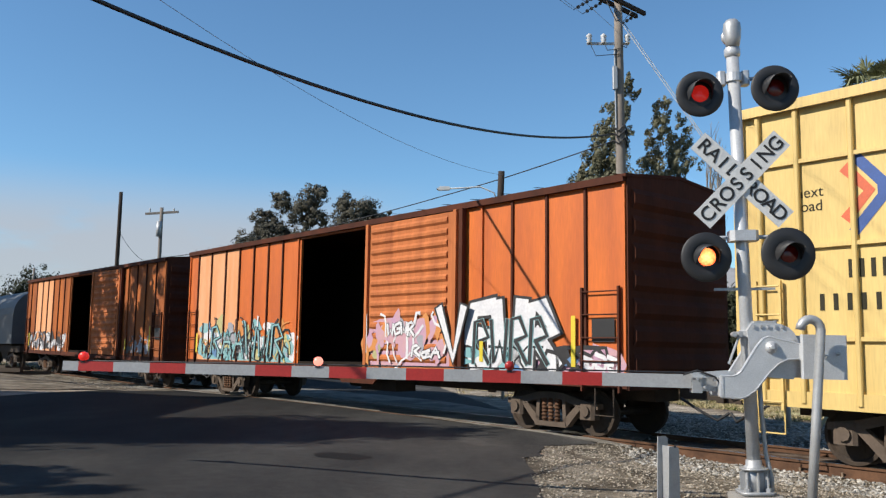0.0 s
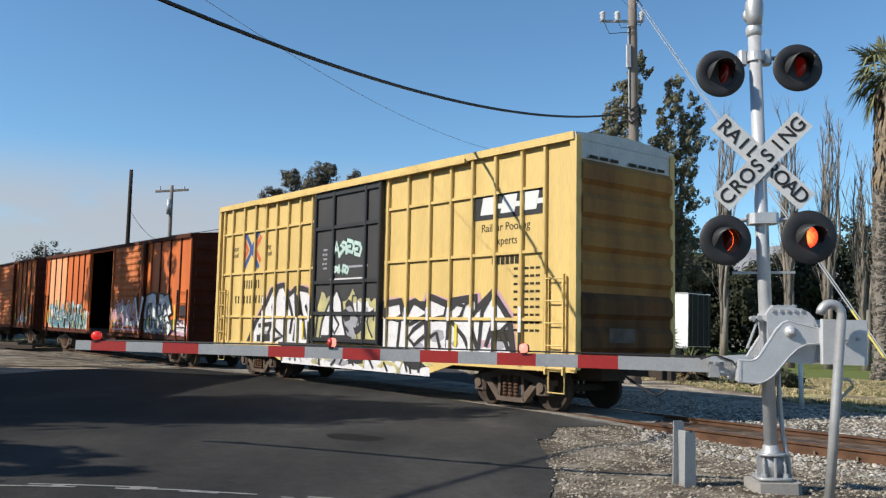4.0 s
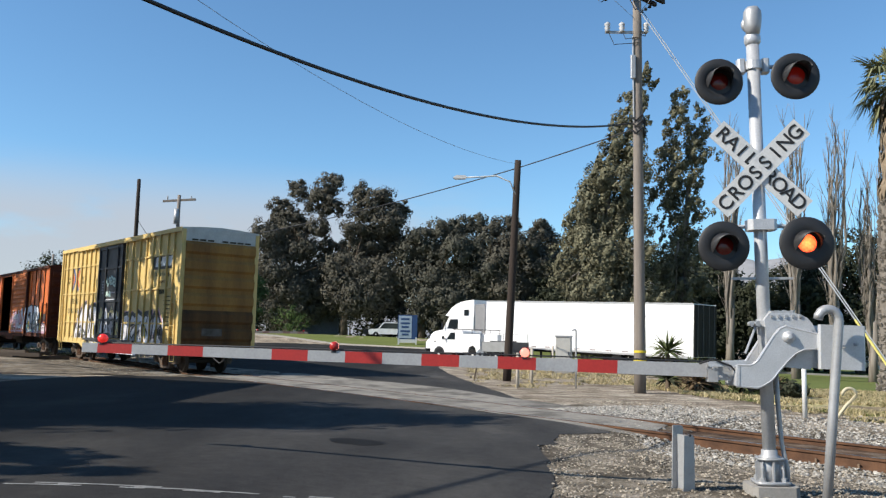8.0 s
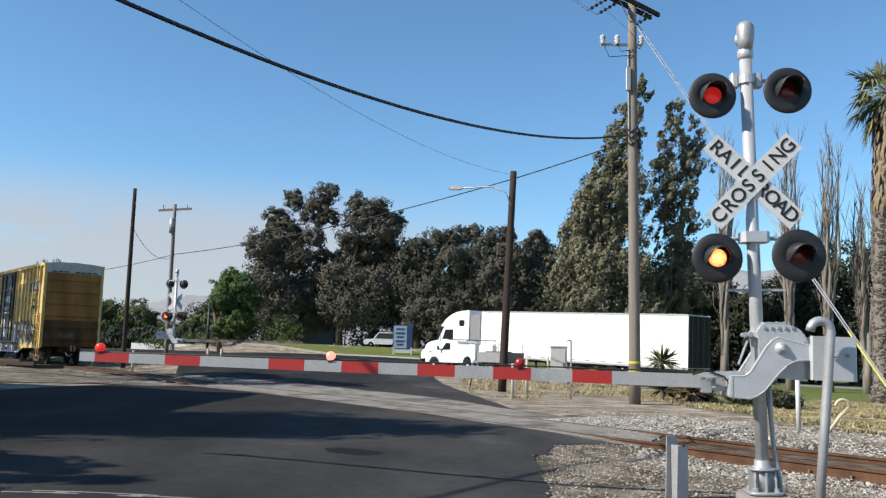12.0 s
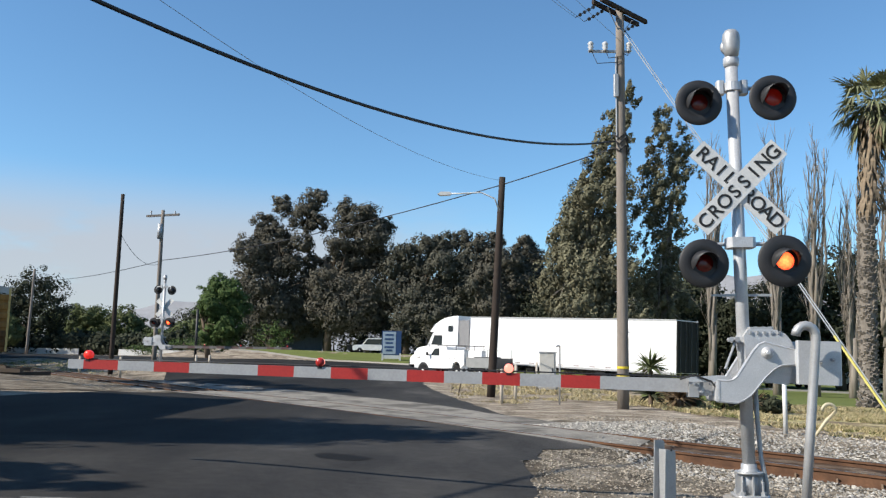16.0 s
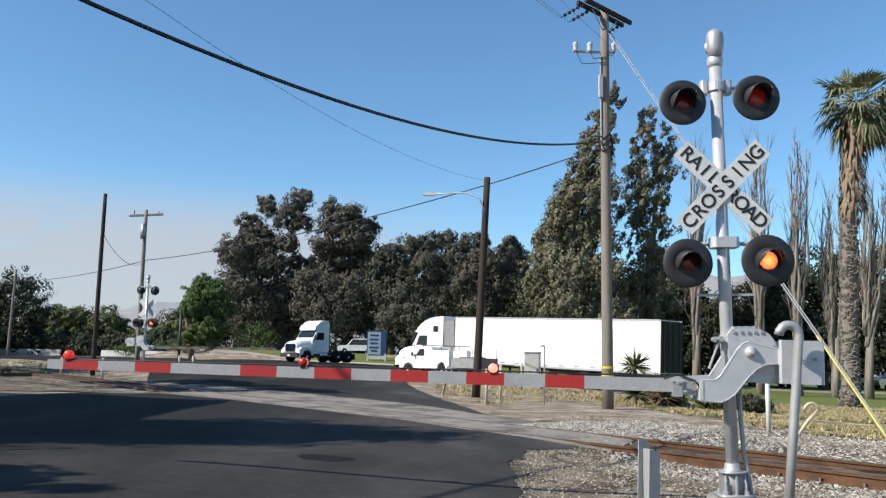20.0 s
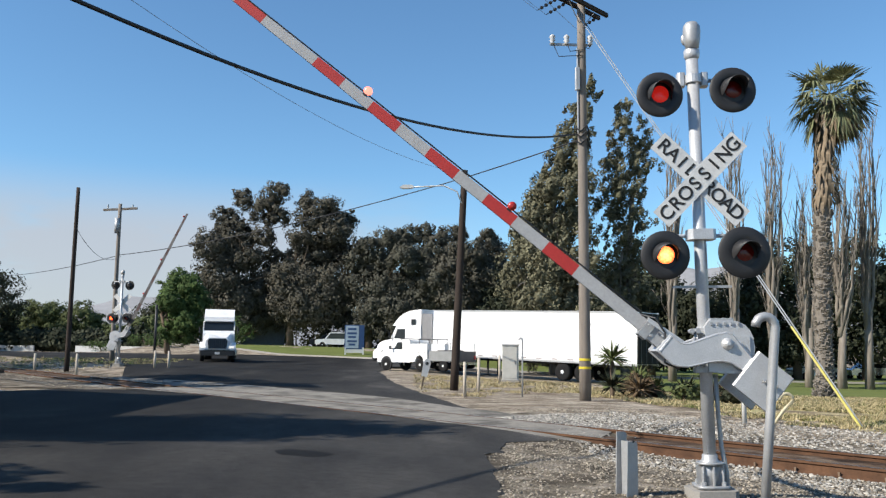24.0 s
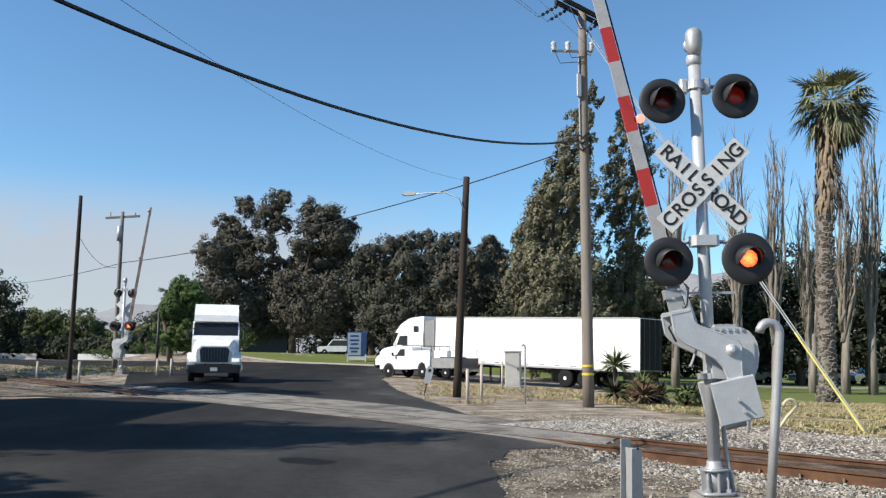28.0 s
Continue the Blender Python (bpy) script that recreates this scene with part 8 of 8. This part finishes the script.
box = part("box", g, WHITEP, trl, "smooth white trailer box")
for k in range(26):
    s = 1 if k % 2 else -1
    g = Geo()
    g.span((s * 1.285 - 0.006, 0.5 + (k // 2) * LT / 13.5, 1.20), (s * 1.285 + 0.006, 0.9 + (k // 2) * LT / 13.5, 1.26))
    part("reflector", g, mat("grey_reflector", (0.273, 0.234, 0.234), 0.4), box)
for s in (-1, 1):
    g = Geo()
    g.span((s * 1.29 - 0.015, 0, 1.05), (s * 1.29 + 0.015, LT, 1.16))
    part("bottom_rail", g, GALV, box)
    g = Geo()
    g.span((s * 1.29 - 0.01, 0, 3.93), (s * 1.29 + 0.01, LT, 4.02))
    part("top_rail", g, GALV, box)
    # rear doors: the shade on this end is put into their dark grey
    g = Geo()
    g.span((s * 0.64 - 0.62, LT, 1.15), (s * 0.64 + 0.62, LT + 0.05, 3.95))
    dr = part("rear_door", g, mat("shaded_door_grey", (0.039, 0.0367, 0.0335), 0.8), trl, "grey rear door, darkened for shade")
    for k in (-0.3, 0.3):
        h = Geo()
        h.cyl((s * 0.64 + k, LT + 0.08, 1.1), (s * 0.64 + k, LT + 0.08, 3.95), 0.02, n=6)
        part("locking_bar", h, mat("bar_grey", (0.1092, 0.1053, 0.1014), 0.6), dr)
    g = Geo()
    g.box((s * 0.55, 4.0, 0.6), (0.1, 0.1, 1.1))
    g.box((s * 0.55, 4.0, 0.05), (0.3, 0.3, 0.05))
    part("landing_leg", g, BLACK, trl)
g = Geo()
for s in (-1, 1):
    g.span((s * 0.5 - 0.05, 0.5, 0.9), (s * 0.5 + 0.05, LT, 1.12))
g.span((-1.1, LT - 0.15, 0.45), (1.1, LT - 0.05, 0.55))
part("subframe", g, BLACK, trl)
for y in (LT - 4.75, LT - 3.45):
    for s in (-1, 1):
        m = wheel(trl, 0, 0, 0, 0.50, 0.56)
        m.matrix_basis = pose(s * 0.95, y, 0.52, 0, 0, 90)
g = Geo()
g.cyl((1.0, 2.6, 0.75), (1.3, 2.6, 0.75), 0.28, n=16)
part("spare_wheel", g, SIGNW, trl, "white-faced spare wheel", True)


def pickup(x, y, rz):
    """A utility pickup with its nose at y = 0, looking along -y."""
    t = thing("service_pickup", "white utility pickup with service boxes and rack, parked", "pickup truck", at=pose(x, y, land(x, y) - 0.01, 0, 0, rz))
    g = Geo()
    prof = [(0.0, 0.50), (-0.02, 0.95), (0.10, 1.12), (0.95, 1.24), (1.05, 1.26), (1.62, 1.82), (1.75, 1.88), (2.70, 1.88), (2.78, 1.80), (2.80, 0.50)]
    g.prism(prof, -0.93, 0.93, "x")
    cab = part("cab", g, WHITEP, t, "white cab")
    g = Geo()
    g.prism([(1.10, 1.29), (1.62, 1.80), (1.60, 1.82), (1.08, 1.31)], -0.80, 0.80, "x")
    part("windscreen", g, GLASSD, cab, "dark windscreen")
    for s in (-1, 1):
        g = Geo()
        g.prism([(1.42, 1.32), (1.76, 1.74), (2.15, 1.76), (2.15, 1.32)], s * 0.925, s * 0.94, "x")
        part("side_window", g, GLASSD, cab)
        g = Geo()
        g.tube([(s * 0.95, 1.32, 1.34), (s * 1.12, 1.30, 1.40)], 0.03, 6)
        g.box((s * 1.14, 1.30, 1.42), (0.16, 0.08, 0.22), None, 0.02)
        part("mirror", g, BLACK, t)
        g = Geo()
        g.prism([(2.84, 0.55), (2.84, 1.66), (4.30, 1.66), (4.30, 0.55), (4.02, 0.55), (3.92, 0.84), (3.68, 0.98), (3.40, 0.84), (3.30, 0.55)], s * 0.62, s * 1.02, "x")
        box_ = part("tool_locker", g, WHITEP, t, "white side locker")
        for yy in (2.9, 3.36, 3.86):
            h = Geo()
            h.span((s * 1.018 - 0.006, yy, 1.04), (s * 1.018 + 0.006, yy + 0.42, 1.60))
            part("locker_door", h, WHITEP, box_)
            h = Geo()
            h.box((s * 1.03, yy + 0.21, 1.14), (0.02, 0.08, 0.03))
            part("latch", h, BLACK, box_)
        g = Geo()
        g.cyl((s * 0.85, 1.9, 1.97), (s * 0.85, 4.35, 1.93), 0.028, n=6)
        for yy in (2.0, 2.7, 3.5, 4.3):
            g.cyl((s * 0.85, yy, 1.62), (s * 0.85, yy, 1.96), 0.022, n=6)
        part("rack_rail", g, BLACK, t, "black roof rack rail")
        for yy in (0.78, 3.66):
            m = wheel(t, 0, 0, 0, 0.38, 0.25)
            m.matrix_basis = pose(s * 0.84, yy, 0.38, 0, 0, 90)
            if yy < 2:
                g = Geo()
                g.lathe((s * 0.925, yy, 0.42), [(0.38, -0.012), (0.47, -0.012), (0.47, 0.012), (0.38, 0.012)], 20, "x")
                part("wheel_arch", g, BLACK, t)
        g = Geo()
        g.box((s * 0.72, -0.02, 0.86), (0.34, 0.06, 0.18))
        part("headlight", g, CHROME, t)
        g = Geo()
        g.span((s * 0.95 - 0.03, 4.42, 0.62), (s * 0.95 + 0.03, 6.5, 1.22))
        part("bed_side", g, mat("bed_side_grey", (0.234, 0.2418, 0.2418), 0.6), t, "grey bed side")
        g = Geo()
        for yy in (4.5, 6.4):
            g.cyl((s * 0.95, yy, 1.2), (s * 0.95, yy, 1.72), 0.025, n=6)
        g.cyl((s * 0.95, 4.45, 1.70), (s * 0.95, 6.45, 1.70), 0.02, n=6)
        part("rack_post", g, GALV, t)
        m = wheel(t, 0, 0, 0, 0.34, 0.22)
        m.matrix_basis = pose(s * 0.84, 5.5, 0.34, 0, 0, 90)
        g = Geo()
        g.box((s * 0.85, 6.52, 0.85), (0.14, 0.03, 0.22))
        part("tail_lamp", g, ARMR, t)
    g = Geo()
    g.span((-0.93, 4.38, 0.58), (0.93, 6.5, 0.72))
    g.span((-0.93, 6.44, 0.7), (0.93, 6.5, 1.2))
    g.span((-0.6, 2.84, 0.58), (0.6, 4.36, 0.9))
    part("bed", g, mat("bed_grey", (0.078, 0.078, 0.0819), 0.6), t, "dark open bed")
    g = Geo()
    g.box((0, 5.3, 1.0), (1.3, 1.1, 0.56), None, 0.05)
    part("compressor_box", g, mat("compressor_dark", (0.0546, 0.0546, 0.0585), 0.6), t, "dark machine box on the bed")
    for lo, hi in (((-0.9, -0.10, 0.42), (0.9, 0.03, 0.64)), ((-0.95, 6.5, 0.42), (0.95, 6.62, 0.60))):
        g = Geo()
        g.span(lo, hi, 0.03)
        part("bumper", g, CHROME, t)
    return t


pickup(-1.2, 55.6, rz)


# old ties and a length of rail lying beside the far track
for k, (x, y, a, ln) in enumerate(((-22.9, 40.2, 14, 2.6), (-22.0, 40.8, -8, 2.6), (-24.0, 41.2, 30, 2.4), (-20.3, 38.6, 4, 2.5), (-21.4, 41.8, 55, 2.5), (-25.4, 39.6, -20, 2.6), (-21.2, 38.2, 22, 2.4), (-19.6, 37.9, -12, 2.2), (-22.3, 38.9, 70, 2.3), (-18.9, 38.4, 35, 2.4), (-24.4, 39.0, 8, 2.6), (-20.8, 39.4, -30, 2.5))):
    t = thing("old_tie", "weathered timber tie lying on the gravel", "railway tie", "old ties", at=pose(x, y, land(x, y) + 0.02 + 0.06 * (k % 3), 0, 0, a))
    g = Geo()
    g.box((0, 0, 0.05), (ln, 0.22, 0.17), None, 0.02)
    part("timber", g, TIE, t)


def cabinet(x, y):
    t = thing("electrical_cabinet", "pale grey metal control cabinet by the track", "cabinet", at=pose(x, y, land(x, y), 0, 0, -12))
    g = Geo()
    g.box((0, 0, 0.06), (1.0, 0.8, 0.14), None, 0.02)
    part("plinth", g, CONCRETE, t)
    g = Geo()
    g.box((0, 0, 0.98), (0.78, 0.60, 1.70), None, 0.02)
    part("body", g, mat("cabinet_grey", (0.4524, 0.4446, 0.4134), 0.5), t)
    g = Geo()
    g.box((0, -0.305, 0.98), (0.68, 0.02, 1.55))
    dr = part("door", g, mat("cabinet_grey", (0.4524, 0.4446, 0.4134), 0.5), t)
    g = Geo()
    g.box((0.26, -0.33, 1.0), (0.03, 0.04, 0.16))
    part("handle", g, BLACK, dr)
    g = Geo()
    g.box((0, 0, 1.86), (0.86, 0.68, 0.06), None, 0.02)
    part("lid", g, GALV, t)
    return t


cabinet(5.25, 42.9)


def marker_post(x, y, h, r, material, label, lean=0.0):
    t = thing("marker_post", label, "post", "posts by the track", at=pose(x, y, land(x, y) - 0.05, 0, lean, 0))
    g = Geo()
    g.cyl((0, 0, 0), (0, 0, h), r, n=10)
    part("post", g, material, t, "", True)
    g = Geo()
    g.lathe((0, 0, h), [(r, 0), (r * 0.9, 0.02), (r * 0.4, 0.035)], 10)
    part("cap", g, material, t)
    return t


PALEP = mat("pale_post_paint", (0.4836, 0.429, 0.3588), 0.7)
for x, y, h in ((1.96, 28.5, 1.15), (2.66, 31.2, 1.3), (4.6, 42.0, 1.35)):
    marker_post(x, y, h, 0.055, PALEP, "pale wooden marker post in dry grass")
hook_post(4.08, 29.9, 0.0, 2.05, 0.03, 0.12, GALV, "thin grey pipe with bent top beside the track")
marker_post(7.55, 18.95, 1.35, 0.05, SIGNW, "white plastic marker post")
marker_post(-18.0, 62.0, 3.9, 0.09, BLACK, "thin black post at the far kerb")
for x, y, h in ((-15.2, 40.3, 1.0), (-18.9, 44.5, 0.9), (-12.9, 44.6, 0.9), (-12.3, 45.0, 0.9)):
    marker_post(x, y, h, 0.06, PALEP, "short weathered post near the far signal")
t = thing("tag_sign", "small white paddle sign on a leaning stake", "sign", at=pose(0.62, 33.8, land(0.62, 33.8) - 0.03, 0, 12, 10))
g = Geo()
g.box((0, 0, 0.5), (0.05, 0.03, 1.0))
part("stake", g, BARK, t)
g = Geo()
g.prism([(-0.12, 0.5), (0.12, 0.5), (0.15, 1.05), (0.08, 1.2), (-0.08, 1.2), (-0.15, 1.05)], -0.03, -0.015)
pad = part("paddle", g, SIGNW, t)
g = Geo()
g.lathe((0, -0.033, 1.02), [(0.02, 0), (0.045, 0.002), (0.07, 0)], 14, "y")
part("mark", g, LETTER, pad)

# the blue board on the lawn, parked cars, a white house and a low wall
t = thing("park_sign", "blue and white noticeboard on white legs", "sign", at=pose(-5.6, 92.0, land(-5.6, 92.0) - 0.25, 0, 0, 4))
g = Geo()
g.box((0, 0, 2.2), (2.1, 0.14, 2.6))
b = part("board", g, mat("board_blue", (0.0234, 0.0624, 0.1716), 0.5), t, "blue board")
g = Geo()
g.box((-0.25, -0.08, 2.2), (1.4, 0.02, 2.4))
part("panel", g, mat("board_pale", (0.351, 0.429, 0.5148), 0.5), b)
for i, (w, z) in enumerate(((0.9, 3.05), (1.0, 2.6), (0.8, 2.2), (1.0, 1.75), (0.7, 1.4))):
    g = Geo()
    g.box((-0.25, -0.1, z), (w, 0.012, 0.2))
    part("lettering_bar", g, mat("board_blue", (0.0234, 0.0624, 0.1716), 0.5), b)
for s in (-0.95, 0.95):
    g = Geo()
    g.box((s, 0, 0.5), (0.16, 0.16, 1.2))
    part("leg", g, SIGNW, t)
g = Geo()
g.box((0, -0.02, 0.75), (2.0, 0.08, 0.5))
part("skirt", g, SIGNW, t)


def parked_car(x, y, rz, material, label, tall=1.5, name="parked_car"):
    t = thing(name, label, "car", "parked cars", at=pose(x, y, land(x, y), 0, 0, rz))
    g = Geo()
    g.prism([(-2.3, 0.35), (-2.35, 0.8), (-2.1, 0.95), (-1.2, 1.0), (-0.6, tall - 0.05), (0.2, tall), (1.5, tall - 0.05), (2.15, 1.0), (2.3, 0.85), (2.3, 0.35)], -0.9, 0.9)
    body = part("body", g, material, t)
    for s in (-1, 1):
        g = Geo()
        g.prism([(-1.0, 1.03), (-0.5, tall - 0.12), (1.4, tall - 0.12), (1.9, 1.03)], s * 0.895, s * 0.91)
        part("side_window", g, GLASSD, body)
        for xx in (-1.45, 1.4):
            wheel(t, xx, s * 0.8, 0.33, 0.33, 0.22)
    for xx, m in ((-2.34, CHROME), (2.3, ARMR)):
        g = Geo()
        g.box((xx, 0, 0.75), (0.04, 1.5, 0.16))
        part("lamp_strip", g, m, t)
    return t


parked_car(-8.6, 103, 3, WHITEP, "white sport-utility car parked under the trees", 1.8)
parked_car(-9.6, 106.5, 0, BLACK, "black car parked under the trees", 1.6)
parked_car(-49.5, 112, 0, BLACK, "dark car parked by the white house")
parked_car(-57, 110, 20, CHROME, "grey car parked in the distance")
for x, y, m in ((36, 74, WHITEP), (42, 76, CHROME), (48, 74, BLACK), (31, 77, WHITEP)):
    parked_car(x, y, 5, m, "car parked beyond the park lawn")
h = thing("house", "small white house among trees", "house", at=pose(-47, 116, land(-47, 116), 0, 0, 8))
g = Geo()
g.span((-3, 0, 0), (3, 5, 3.0))
w = part("wall", g, SIGNW, h)
g = Geo()
g.prism([(-3.3, 2.9), (3.3, 2.9), (0, 3.6)], -0.2, 5.2)
part("roof", g, OLD_ASPHALT, h, "grey shingle roof")
for x in (-1.8, 0.2, 1.9):
    g = Geo()
    g.span((x - 0.45, -0.03, 1.0), (x + 0.45, 0.02, 2.2))
    part("window", g, GLASSD, w)
g = Geo()
for (ax_, ay_), (bx_, by_) in (((-58, 104), (-44, 103)), ((-38, 100), (-30, 98.6))):
    m = Matrix.Rotation(math.atan2(by_ - ay_, bx_ - ax_), 3, "Z")
    c = ((ax_ + bx_) / 2, (ay_ + by_) / 2, land(-40, 100) + 0.35)
    g.box(c, (math.hypot(bx_ - ax_, by_ - ay_), 0.2, 0.7), m)
tagged(part("low_wall", g, SIGNW), "low white wall by the side road", "wall", kind="structure")
g = Geo()
g.box((-18.4, 110, land(-18, 110) + 1.4), (5.5, 0.3, 3.2))
tagged(part("fence_panel", g, mat("fence_grey", (0.156, 0.1638, 0.1716), 0.8)), "grey fence panel behind the trees", "fence")

# road paint: a worn stop line, and a dark patch painted for a tree's shadow
g = Geo()
for off, w, x_lo, x_hi in ((0.0, 0.06, -6.6, -0.6),):
    n_ = 60
    for k in range(n_):
        x0_, x1_ = (x_lo + (x_hi - x_lo) * (k + e) / n_ for e in (0, 1))
        for j in range(3):
            if noise.noise((k * 0.37, j * 1.7, off + 0.3)) < 0.02:
                continue
            v0, v1 = -w + 2 * w * j / 3, -w + 2 * w * (j + 1) / 3
            yy = [7.0 + 0.085 * (x_ + 3.63) + off + 0.02 * noise.noise((x_ * 3, off, j)) for x_ in (x0_, x1_)]
            g.add([(x_, y_ + v, land(x_, y_ + v) + 0.012) for x_, y_, v in ((x0_, yy[0], v0), (x1_, yy[1], v0), (x1_, yy[1], v1), (x0_, yy[0], v1))], [(0, 1, 2, 3)])
tagged(part("stop_line", g, mat("road_paint", (0.33, 0.325, 0.31), 0.8, dark=(0.11, 0.11, 0.11), scale=7, amount=0.9)), "worn white stop line on the asphalt", "road marking", kind="structure")


def shadow_patch(x, y, rx, ry, seed):
    g, n_ = Geo(), 28
    g.v.append((x, y, land(x, y) + 0.012))
    for i in range(n_):
        a = 2 * math.pi * i / n_
        k = 1 + 0.16 * noise.noise((math.cos(a) * 2, math.sin(a) * 2, seed))
        px_, py_ = x + rx * k * math.cos(a), y + ry * k * math.sin(a)
        g.v.append((px_, py_, land(px_, py_) + 0.011))
    g.f = [(0, 1 + i, 1 + (i + 1) % n_) for i in range(n_)]
    return tagged(part("shadow_patch", g, mat("tree_shadow_dark", (0.009, 0.009, 0.009), 0.85, dark=(0.014, 0.0135, 0.013), scale=4, amount=0.7)), "dark round patch painted as a tree's shadow on the asphalt", "road patch", kind="structure")


shadow_patch(-1.27, 11.1, 0.36, 0.36, 2)


def motions():
    """All that moves: the train and its wheels, the gates, the lamps, the lorry."""
    for ob, rows in walks:
        walk(ob, rows)


motions()
